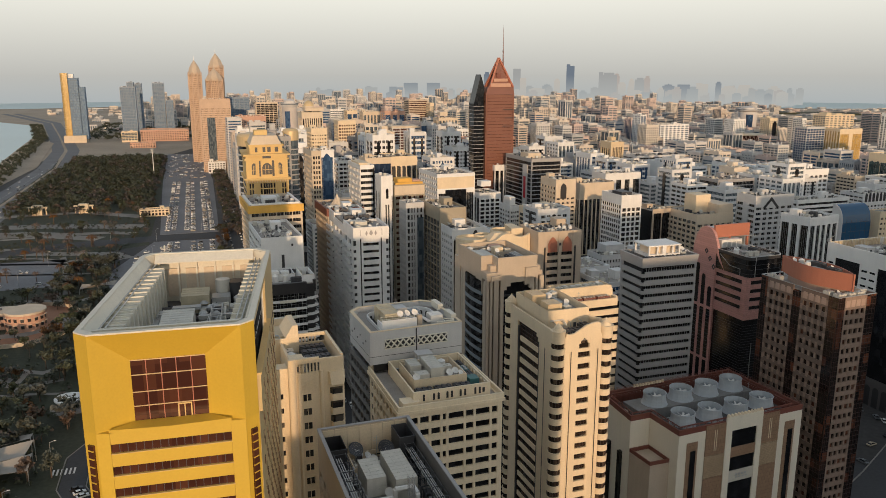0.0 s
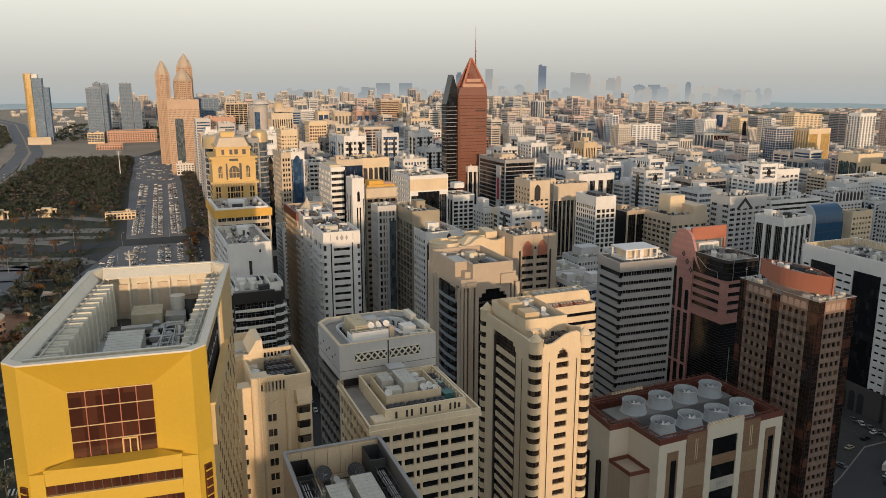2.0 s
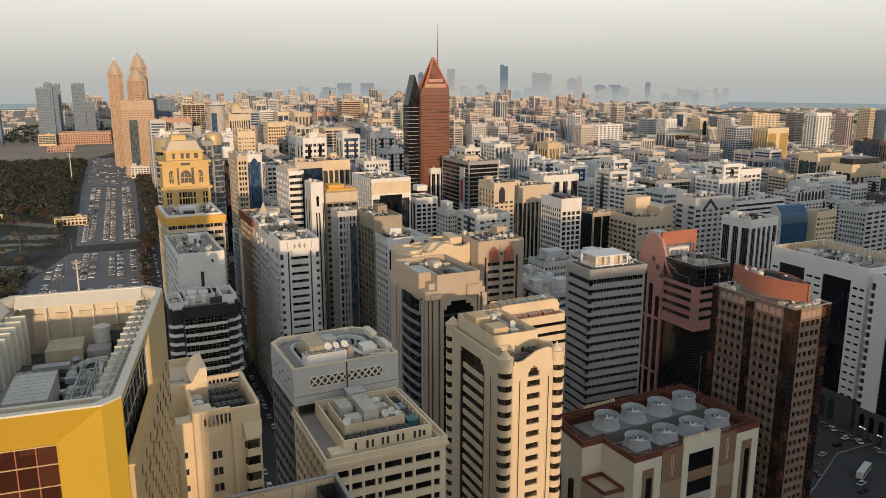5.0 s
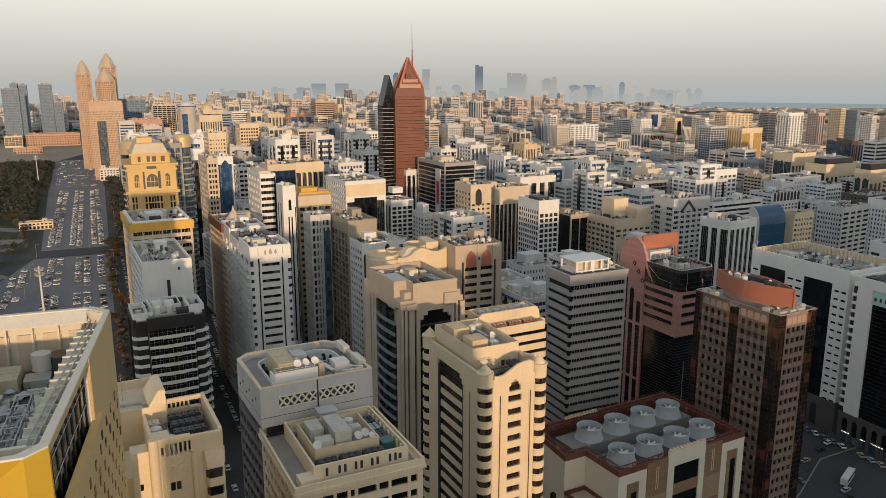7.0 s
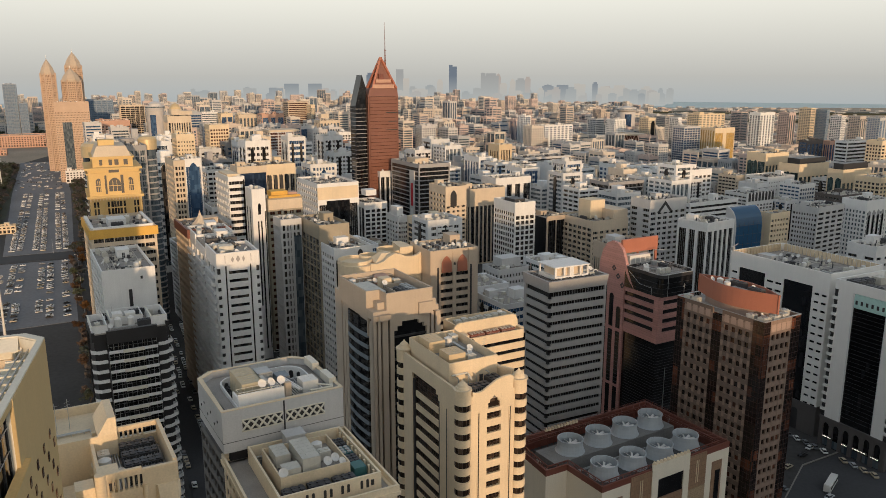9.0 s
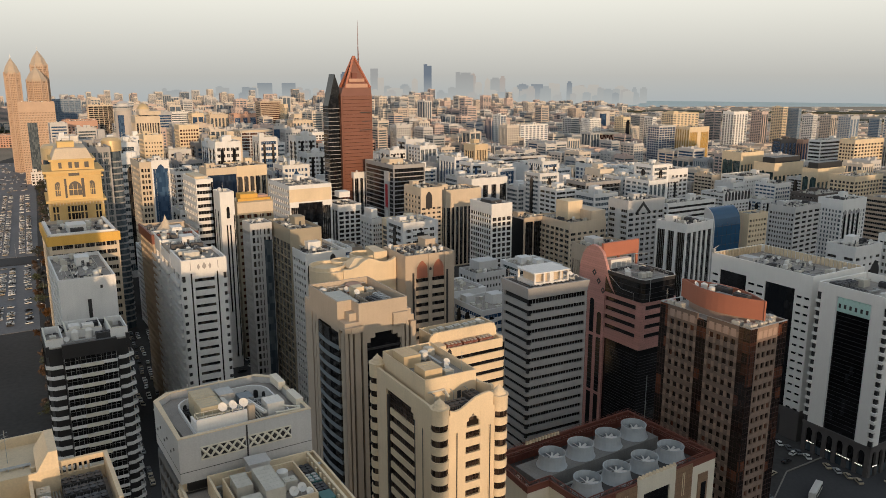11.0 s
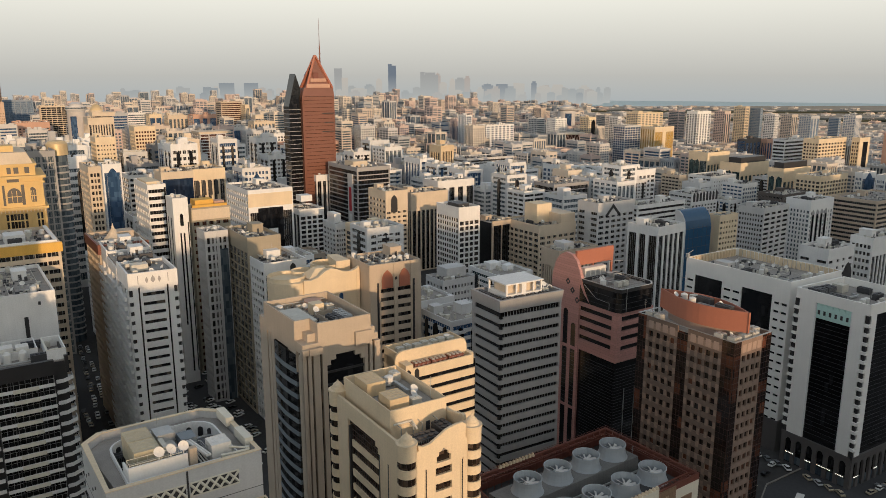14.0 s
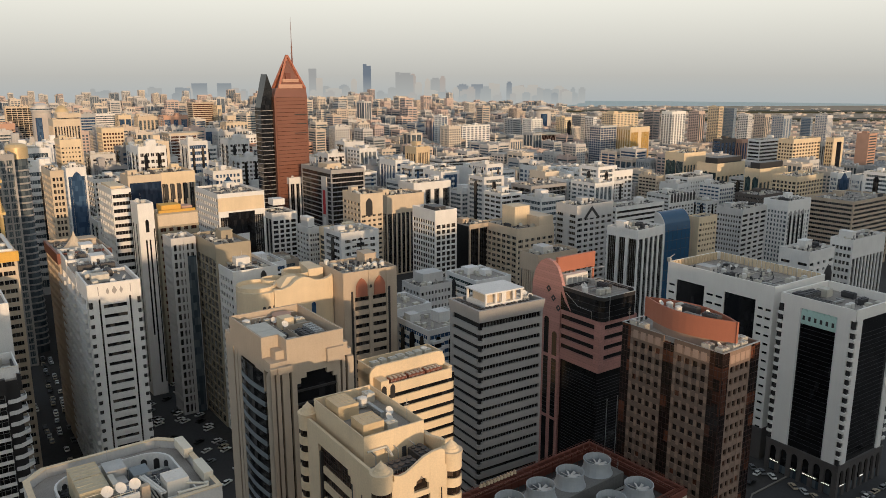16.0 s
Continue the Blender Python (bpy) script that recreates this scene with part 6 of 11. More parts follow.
# -- pink granite tower with a black glass prow --
def pink_tower():
    b = thing("pink_granite_tower", "pink granite tower with black glass and curved roof screen", "building", 199.3, 238.0, 0, 3)
    K, P = M["g_black"], M["pink"]
    w, d = 17.0, 30.0
    part("glazing", MB().box(0.6, w - 0.6, 0.6, d - 0.6, 0, 71), K, b)
    zs = [68.3 - 3.4 * k for k in range(4)]
    # upper pink storeys
    for face, u0, u1 in (("F", 0.0, w), ("L", 12.5, d)):
        rows(b, "pink_band", P, face, w, d, u0 + (0.02 if face == "L" else 0), u1, [z - 1.75 for z in zs], 1.75, -0.6, 0.1)
        part("pink_head", face_box(MB(), face, u0, u1, 70.0, 71.6, -0.6, 0.1 if face == "F" else 0.08, w, d), P, b)
    part("corner_post", MB().box(-0.14, 2.2, -0.14, 2.2, 55.6, 71.4), P, b)
    part("east_post", MB().box(w - 1.2, w + 0.1, -0.1, 1.2, 55.6, 71.4), P, b)
    part("base_band", MB().box(-0.1, w + 0.1, -0.1, 0.6, 54.2, 56.5), P, b)
    part("base_band", face_box(MB(), "L", 12.5, d - 0.12, 54.2, 56.5, -0.6, 0.1, w, d), P, b)
    # thin floor lines on the black glass below
    lines_on(b, "floor_line", M["metal_dark"], "F", w, d, 0.6, w - 0.6, [51.5 - 1.1 * k for k in range(44)], 0.09, -0.6, -0.54)
    lines_on(b, "floor_line", M["metal_dark"], "L", w, d, 13.5, d - 0.6, [51.5 - 1.1 * k for k in range(44)], 0.09, -0.6, -0.54)
    for u in (5.5, 10.5):
        part("steel_line", MB().box(u, u + 0.16, 0.35, 0.6, 0, 44), M["metal"], b)
    # pink slab on the west with arched slots
    part("slab", face_box(MB(), "L", -1.6, 12.4, 0, 53.0, -1.2, 0.3, w, d), P, b)
    part("slab_head", face_box(MB(), "L", -1.6, 12.4, 53.0, 78.0, -1.2, 0.3, w, d), P, b)
    for u, top in ((1.0, 71.5), (4.9, 67.5), (8.9, 63.0)):
        part("arched_slot", MB().extrude(arch_pts(u, u + 2.2, 54.5, top), "L", 0.28, 0.36, w, d), K, b)
        part("slot", face_box(MB(), "L", u, u + 2.2, 32, 53.2, 0.28, 0.36, w, d), K, b)
        part("slot", face_box(MB(), "L", u, u + 2.2, 4, 30.8, 0.28, 0.36, w, d), K, b)
        mb = MB()
        for k in range(13):
            face_box(mb, "L", u + 0.1, u + 2.1, 33 + 1.6 * k, 33.15 + 1.6 * k, 0.34, 0.42, w, d)
        tagged(part("slot_grille", mb, M["metal_dark"], b), kind="stuff")
    # curved screen rising over the roof
    q = [(-1.6, 78.0), (12.4, 78.0), (14.5, 74.5), (17.4, 71.75), (14.2, 77.0), (12.2, 82.0), (10.5, 85.4), (8.0, 87.2), (5.0, 87.6), (2.2, 86.2), (0.0, 83.4)]
    part("curved_screen", MB().extrude(q, "L", -0.9, 0.3, w, d), P, b)
    part("screen_return", MB().box(0.95, w + 1.5, d - 9.4, d - 8.4, 83.2, 88.4), M["terracotta"], b)
    part("screen_post", MB().box(w + 0.6, w + 1.4, d - 9.3, d - 8.5, 71, 83.2), M["terracotta"], b)
    part("screen_post", MB().box(8.6, 9.2, d - 9.2, d - 8.6, 71, 83.2), M["terracotta"], b)
    shed = part("plant_shed", MB().box(2.4, 12.5, d - 12.0, d - 9.6, 78.4, 82.6), M["dish"], b)
    for k in range(4):
        part("shed_louvre", MB().box(3.0 + 2.4 * k, 4.8 + 2.4 * k, d - 12.08, d - 12.0, 79.2, 81.6), M["metal"], shed)
    # crossed openings that step down along the sweep of the screen
    for u, z in ((6.6, 77.4), (9.0, 74.6), (11.4, 71.6)):
        for a, c in ((-1.0, 0), (1.0, 0), (0, -1.2), (0, 1.2)):
            q3 = [(u + a * 1.05 + 0.12 * a, z + c * 1.05), (u + (0.78 if a == 0 else a * 0.3), z + (0.95 if c == 0 else c * 0.3)), (u - (0.78 if a == 0 else -a * 0.3), z + (-0.95 if c == 0 else c * 0.3))]
            if (q3[1][0] - q3[0][0]) * (q3[2][1] - q3[0][1]) - (q3[1][1] - q3[0][1]) * (q3[2][0] - q3[0][0]) < 0:
                q3.reverse()
            part("lattice_opening", MB().extrude(q3, "L", 0.28, 0.35, w, d), M["dark"], b)
    # black glass prow at the top
    C = [(-0.2, 0.8), (0.8, -0.9), (w - 2, -0.9), (w + 0.4, 1.6), (w + 0.4, 17.6), (-0.2, 17.6)]
    part("glass_crown", MB().prism(C, 71.6, 78.4), K, b)
    part("crown_parapet", ring_wall(MB(), C, 0.35, 78.4, 79.6), M["dark"], b)
    part("crown_coping", ring_wall(MB(), [(x + (0.05 if x > 5 else -0.05), y + (0.05 if y > 5 else -0.05)) for x, y in C], 0.5, 79.6, 79.75), M["metal"], b)
    for z in (72.8, 74.6, 76.4):
        part("crown_line", ring_wall(MB(), [(x + (0.06 if x > 5 else -0.06), y + (0.06 if y > 5 else -0.06)) for x, y in C], 0.3, z, z + 0.08), M["metal_dark"], b)
    part("crown_edge", MB().box(3.0, 3.14, -1.0, -0.88, 71.7, 79.6), M["metal"], b)
    mb = MB().rod((-0.3, 15.5, 78), (-0.3, 9.5, 74.4), 0.08, 5).rod((-0.3, 9.5, 74.4), (-0.3, 3.5, 74.2), 0.08, 5).rod((-0.3, 3.5, 74.2), (-0.3, 3.5, 71.7), 0.08, 5)
    part("steel_trim", mb, M["metal"], b)
    part("roof_deck", MB().box(0.6, w - 0.4, 0.6, 17, 78.4, 78.5), M["roof"], b)
    rail(b, [(3, 2), (14.6, 2), (14.6, 15), (3, 15)], 78.5, 1.6, True, "metal")
    gears(b, [("air_conditioner", 5, 5, 78.5, 0), ("air_conditioner", 8, 5, 78.5, 0), ("chiller", 11, 9, 78.5, 90), ("air_duct", 7.5, 9, 78.5, 0), ("satellite_dish", 4.5, 12.5, 78.5, 0), ("satellite_dish", 6.2, 13, 78.5, 20),
              ("air_conditioner", 13, 13, 78.5, 0), ("pipe_run", 9, 12.5, 78.5, 0), ("water_tank", 2, 9, 78.5, 0)])
    mb = MB().rod((13, 17, 78.5), (13, 17, 84), 0.15).rod((13, 17, 84), (16.4, 14, 84.5), 0.12).box(12.2, 14.2, 16, 18, 78.5, 80)
    part("cleaning_cradle", mb, M["metal"], b)


pink_tower()


# -- brown granite tower with a terracotta crescent --
def brown_tower():
    b = thing("brown_granite_tower", "brown granite office tower with square windows and terracotta roof crescent", "building", 194.0, 187.7, 0, 4)
    B, K = M["brown"], M["g_brown2"]
    w, d, h = 16.6, 33.4, 77.8
    part("glazing", MB().box(0.5, w - 0.5, 0.5, d - 0.5, 0, 76.2), K, b)
    part("roof_deck", MB().box(0.4, w - 0.4, 0.4, d - 0.4, 76.2, 76.6), M["roof"], b)
    zs = [71.6 - 3.35 * k for k in range(21)]
    fields = (("L", 3.2, 14.6), ("L", 18.2, 29.4), ("F", 2.8, 12.4))
    for face, a, c in fields:
        part("parapet_field", face_box(MB(), face, a, c, 73.4, h, -0.5, 0.02, w, d), B, b)
        light = face_box(MB(), face, 0.35, 1.75, 74.6, 76.8, -0.02, 0.06, w, d)
        n = 4
        pw = (c - a - n * 1.55) / (n + 1)
        for k in range(n):
            u = a + pw + k * (1.55 + pw)
            part("parapet_panel", face_box(MB(), face, u - 0.1, u + 1.65, 74.3, 76.6, 0.0, 0.07, w, d), M["pale_granite"], b)
        rows(b, "granite_band", B, face, w, d, a, c, [z - 1.6 for z in zs], 1.6, -0.5, -0.02)
        cols(b, "granite_pier", B, face, w, d, [a + k * (1.55 + pw) for k in range(n + 1)], pw, 0, 73.4, -0.5, 0.02)
        sill = face_box(MB(), face, 0, 1.55, 0, 0.08, -0.3, 0.08, w, d)
    # dark glazed strips with a fine steel grid
    for face, a, c, top in (("L", 14.6, 18.2, h - 2), ("L", 29.4, d, h), ("L", 0, 3.2, h), ("F", 0, 2.8, h), ("F", 12.4, w, h)):
        part("glass_strip", face_box(MB(), face, a, c, 0, top, -0.55, -0.12 if c < d and a > 0 else -0.04, w, d), K, b)
        mb = MB()
        for k in range(int(top / 1.68)):
            face_box(mb, face, a, c, top - 0.1 - 1.68 * k, top - 1.68 * k, -0.1, 0.03, w, d)
        for k in range(4):
            u = a + (c - a) * (k + 0.02) / 3.1
            face_box(mb, face, u, u + 0.07, 0, top, -0.1, 0.02, w, d)
        tagged(part("steel_grid", mb, M["steel_brown"], b), kind="stuff")
    part("east_wall", MB().box(w - 0.5, w, 0.6, d, 0, h), B, b)
    part("coping", ring_wall(MB(), [(-0.12, -0.12), (w + 0.12, -0.12), (w + 0.12, d + 0.12), (-0.12, d + 0.12)], 0.6, h, h + 0.15), M["metal"], b)
    # crescent screen
    out, inn = [], []
    n = 14
    for k in range(n + 1):
        t = k / n
        out.append((6.4 - 4.6 * math.sin(math.pi * t) , 0.6 + 30.0 * t))
    for k in range(n + 1):
        t = 1 - k / n
        inn.append((6.4 + 5.0 * math.sin(math.pi * t), 0.6 + 30.0 * t))
    T = M["terracotta"]
    for seq, t in ((out, 0.35), (inn, -0.35)):
        back = [(x + t, y) for x, y in reversed(seq)]
        poly = list(seq) + back
        part("crescent_screen", MB().prism(poly[::-1], 79.2, 85.0), T, b)
    core = [(6.4 + (x - 6.4) * 0.72, 15.6 + (y - 15.6) * 0.8) for x, y in out[::-1]] + [(6.4 + (x - 6.4) * 0.72, 15.6 + (y - 15.6) * 0.8) for x, y in inn[::-1]]
    part("crescent_core", MB().prism(core, 76.6, 83.3), M["pale_granite"], b)
    gears(b, [("chiller", 5.5, 8, 83.3, 90), ("chiller", 7.5, 16, 83.3, 90), ("water_tank", 6, 22, 83.3, 0), ("air_duct", 5.2, 13, 83.3, 90), ("satellite_dish", 8, 11, 83.3, 0), ("water_tank", 4.6, 18, 83.3, 0),
              ("air_conditioner", 8, 20, 83.3, 0), ("satellite_dish", 5.4, 24.6, 83.3, 0)])
    mb = MB()
    for k in range(1, n, 3):
        mb.rod((out[k][0], out[k][1], 84.7), (inn[n - k][0], out[k][1], 84.7), 0.06, 4)
    part("screen_struts", mb, M["metal_dark"], b)
    for x0, x1, y0, y1 in ((1.0, 3.4, 5, 7.5), (0.9, 2.9, 26, 28.4), (0.9, 2.9, 29.2, 31.6), (5.5, 8.4, 0.9, 3.0), (9.2, 12.2, 0.9, 3.0), (12.9, 15.5, 3, 5.4), (1.0, 4.2, 1.0, 3.4), (13, 15.6, 7, 10)):
        chiller_bank(b, x0, x1, y0, y1, 76.6, 1.9, "unit", n=2)
    gears(b, [("aerial", 1.2, 32, 76.6, 0), ("satellite_dish", 4.6, 4.6, 76.6, 0)])


M["g_brown2"] = glazing("bronze_window_glass", (0.02, 0.013, 0.011), (0.16, 0.06, 0.035), share=0.12, cell=(2.4, 2.4, 3.35), rough=0.1)
M["pale_granite"] = paint("pale_granite", (0.42, 0.30, 0.24), rough=0.5)
brown_tower()


# -- low block with cooling fans --
def fan_block():
    b = thing("cooling_fan_block", "cream tiled block with eight round cooling towers on top", "building", 134.5, 184.0, 0, 5)
    C = M["fan_wall"]
    w, d, h = 50.4, 34.0, 42.2
    P = [(0, 0), (w, 0), (w, d), (-5.0, d), (-7.3, 14.4), (0, 14.2)]
    part("body", MB().prism(P, 0, 37.4), C, b)
    part("low_wing", MB().prism([(-7.0, 4.0), (-0.02, 3.6), (-0.02, 14.0), (-7.3, 14.2)], 0, 30.0), M["tan"], b)
    part("wing_parapet", ring_wall(MB(), [(-7.0, 4.0), (-0.02, 3.6), (-0.02, 14.0), (-7.3, 14.2)], 0.5, 30.0, 31.2), M["redbrown"], b)
    n = len(P)
    inner = [(0.45, 0.45), (w - 0.45, 0.45), (w - 0.45, d - 0.45), (-4.6, d - 0.45), (-6.8, 14.9), (0.45, 14.65)]
    gang = [(2.2, 2.2), (w - 2.2, 2.2), (w - 2.2, d - 2.2), (-3.0, d - 2.2), (-5.0, 16.4), (2.2, 16.2)]
    for k in range(n):
        j = (k + 1) % n
        o = part("parapet", MB().prism([P[k], P[j], inner[j], inner[k]], 37.4, 40.4), C, b)
        part("parapet_cap", MB().prism([P[k], P[j], inner[j], inner[k]], 40.4, h), M["redbrown"], o)
        (ax, ay), (bx, by), (gx, gy), (hx, hy) = inner[k], inner[j], gang[k], gang[j]
        mb = MB().rod((ax, ay, h - 0.2), (bx, by, h - 0.2), 0.12, 5).rod((gx, gy, h - 0.2), (hx, hy, h - 0.2), 0.16, 5).rod((gx, gy, h - 1.4), (hx, hy, h - 1.4), 0.1, 5)
        m_ = max(2, int(math.hypot(bx - ax, by - ay) / 2.6))
        for i in range(m_ + 1):
            t = i / m_
            px, py, qx, qy = ax + (bx - ax) * t, ay + (by - ay) * t, gx + (hx - gx) * t, gy + (hy - gy) * t
            mb.rod((px, py, h - 0.2), (qx, qy, h - 0.2), 0.1, 4).rod((qx, qy, 37.6), (qx, qy, h - 0.2), 0.09, 4)
        tagged(part("parapet_gantry", mb, M["redbrown"], b), kind="stuff")
        part("lining", MB().prism([inner[k], inner[j], (inner[j][0] * 0.996 + 0.09, inner[j][1] * 0.99 + 0.17), (inner[k][0] * 0.996 + 0.09, inner[k][1] * 0.99 + 0.17)], 37.62, 40.38), M["redbrown"], o)
    part("roof_deck", MB().prism(inner, 37.4, 37.6), M["dark_deck"], b)
    rail(b, [(0.6, 0.6), (w - 0.6, 0.6), (w - 0.6, d - 0.6), (-4.4, d - 0.6), (-6.7, 14.9), (0.6, 14.7)], h, 1.0, True, "redbrown", 3.0)
    # plinths and cooling towers
    part("plinth", MB().box(-2.0, 45.0, 16.6, 26.0, 37.6, 41.6), M["plinth_grey"], b)
    part("plinth", MB().box(1.9, 44.5, 2.4, 11.0, 37.6, 40.9), M["dark_deck"], b)
    for x, y, z in ((7.0, 21.2, 41.6), (17.7, 21.2, 41.6), (28.6, 21.3, 41.6), (39.4, 21.4, 41.6), (6.6, 6.6, 40.9), (17.3, 6.6, 40.9), (28.1, 6.6, 40.9), (39.0, 6.8, 40.9)):
        t = put("cooling_tower", COOLER["drum"], b, (x, y, z))
        put("fan_hub", COOLER["hub"], t)
        for k in range(10):
            put("fan_blade", COOLER["blade"], t, (0, 0, 0), 36 * k + 7 * x)
        put("motor", COOLER["motor"], t, (0, 0, 0), -70)
        put("fan_well", COOLER["well"], t)
    for q in (12.3, 13.6, 15.0):
        pipes(b, [(1.5, q, 38.4), (47, q, 38.4)], 0.35)
    gears(b, [("aerial", 46.5, 20, 37.6, 0), ("air_conditioner", -3.2, 24, 37.6, 0), ("air_conditioner", -4.0, 19, 37.6, 90), ("pipe_run", 46.8, 10, 37.6, 90)])
    # front: centre bay with scalloped crown, tile panels, slot windows
    part("centre_bay", MB().box(18.2, 20.6, -0.5, 0, 0, 43.6), C, b)
    part("centre_bay", MB().box(30.8, 33.0, -0.5, 0, 0, 43.6), C, b)
    part("centre_head", MB().box(20.6, 30.8, -0.5, 0, 38.6, 43.6), C, b)
    part("centre_panel", MB().box(20.6, 30.8, -0.3, 0, 29.2, 32.6), M["tile_brown"], b)
    part("sign_panel", MB().box(20.6, 30.8, -0.4, 0, 20.5, 24.4), M["pale_tile"], b)
    for z0, z1 in ((32.6, 38.6), (24.4, 29.2), (4, 20.5)):
        part("dark_window", MB().box(20.6, 30.8, -0.12, 0.1, z0, z1), M["g_black"], b)
    mb = MB()
    for k in range(4):
        mb.box(23.6 + 1.3 * k, 24.4 + 1.3 * k, -0.5, -0.4, 21.7, 22.1)
        mb.box(23.4 + 1.2 * k, 24.2 + 1.2 * k, -0.5, -0.4, 22.5, 23.2)
    part("sign_bars", mb, M["metal"], b)
    mb = MB()
    for k in range(11):
        mb.tube(18.9 + 1.34 * k, -0.25, 0.62, 43.6, 44.3, 8, 0.35)
    part("scalloped_crown", mb, M["cream"], b)
    mb = MB()
    for k in range(11):
        mb.tube(8 + 1.2 * k, d - 0.5, 0.55, h, h + 0.9, 8, 0.35)
    part("scalloped_crown", mb, M["cream"], b)
    for a, c in ((10.4, 18.2), (33.0, 40.4)):
        part("tile_panel", MB().box(a, c, -0.25, 0, 31.5, 41.8), M["tile_brown"], b)
        part("tile_panel", MB().box(a, c, -0.25, 0, 24, 31.3), M["tile_small"], b)
        part("tile_panel", MB().box(a, c, -0.25, 0, 2, 23.8), M["tile_brown"], b)
        m = (a + c) / 2
        part("tile_inlay", MB().box(m - 0.5, m - 0.25, -0.32, -0.2, 33, 40).box(m + 0.25, m + 0.5, -0.32, -0.2, 33, 40), M["cream"], b)
    for a, c in ((3.2, 7.4), (43.2, 47.4)):
        part("slot_surround", MB().box(a, c, -0.2, 0, 2, 37.4), M["tile_brown"], b)
        part("slot_window", MB().box(a + 1.4, c - 0.8, -0.28, -0.1, 2, 34.5), M["g_black"], b)
    # west side slots
    for y in (18.5, 26):
        part("side_slot", MB().box(-7.9, -5.0, y, y + 1.4, 2, 28), M["g_black"], b)


def _cooler():
    seg = 28
    drum = MB()
    prof = [(4.35, 0.0), (4.05, 0.5), (3.78, 1.3), (3.62, 2.4), (3.66, 3.6), (3.78, 3.62), (3.78, 3.8), (3.55, 3.8), (3.45, 2.2), (3.6, 0.3)]
    for r, z in prof:
        for i in range(seg):
            rr = r + (0.05 if i % 2 else 0.0)
            a = 2 * math.pi * i / seg
            drum.v.append((rr * math.cos(a), rr * math.sin(a), z))
    for j in range(len(prof) - 1):
        for i in range(seg):
            drum.f.append((j * seg + i, j * seg + (i + 1) % seg, (j + 1) * seg + (i + 1) % seg, (j + 1) * seg + i))
    drum.tube(0, 0, 0.6, 0.2, 1.4, 8)
    blade = MB()
    blade.v = [(0.4, -0.2, 2.05), (3.2, -0.42, 1.9), (3.2, 0.3, 2.25), (0.4, 0.2, 2.2), (0.4, -0.2, 2.0), (3.2, -0.42, 1.85), (3.2, 0.3, 2.2), (0.4, 0.2, 2.15)]
    blade.f = [(0, 1, 2, 3), (7, 6, 5, 4), (0, 4, 5, 1), (1, 5, 6, 2), (2, 6, 7, 3), (3, 7, 4, 0)]
    return {"well": MB().tube(0, 0, 3.55, 0.15, 0.3, seg).mesh("fan_well", M["metal_dark"]), "drum": drum.mesh("cooling_tower", M["fan_drum"]), "hub": MB().tube(0, 0, 0.62, 1.5, 2.4, 12).mesh("fan_hub", M["dish"]),
            "blade": blade.mesh("fan_blade", M["dish"]), "motor": MB().box(-0.3, 0.3, 3.9, 4.7, 2.3, 2.9).rod((0, 0, 1.2), (0, 4.0, 1.2), 0.14, 6).mesh("motor", M["metal"])}


M["fan_drum"] = paint("pale_fan_casing", (0.42, 0.455, 0.48), rough=0.5, var=0.12, scale=1.2)
# near-black deck colour, darker than the roof felt
M["dark_deck"] = paint("near_black_deck", (0.055, 0.053, 0.052), rough=0.55, var=0.35, streak=0.0, scale=0.8)
M["plinth_grey"] = paint("plinth_concrete", (0.22, 0.215, 0.205), rough=0.85, var=0.3, scale=0.6)
M["tile_brown"] = paint("brown_wall_tile", (0.34, 0.21, 0.13), rough=0.4, tiles=(1.3, 1.3))
M["tile_small"] = paint("small_tan_tile", (0.46, 0.33, 0.21), rough=0.4, tiles=(0.6, 0.6))
M["pale_tile"] = paint("pale_wall_tile", (0.60, 0.55, 0.46), rough=0.4)
COOLER = _cooler()
fan_block()


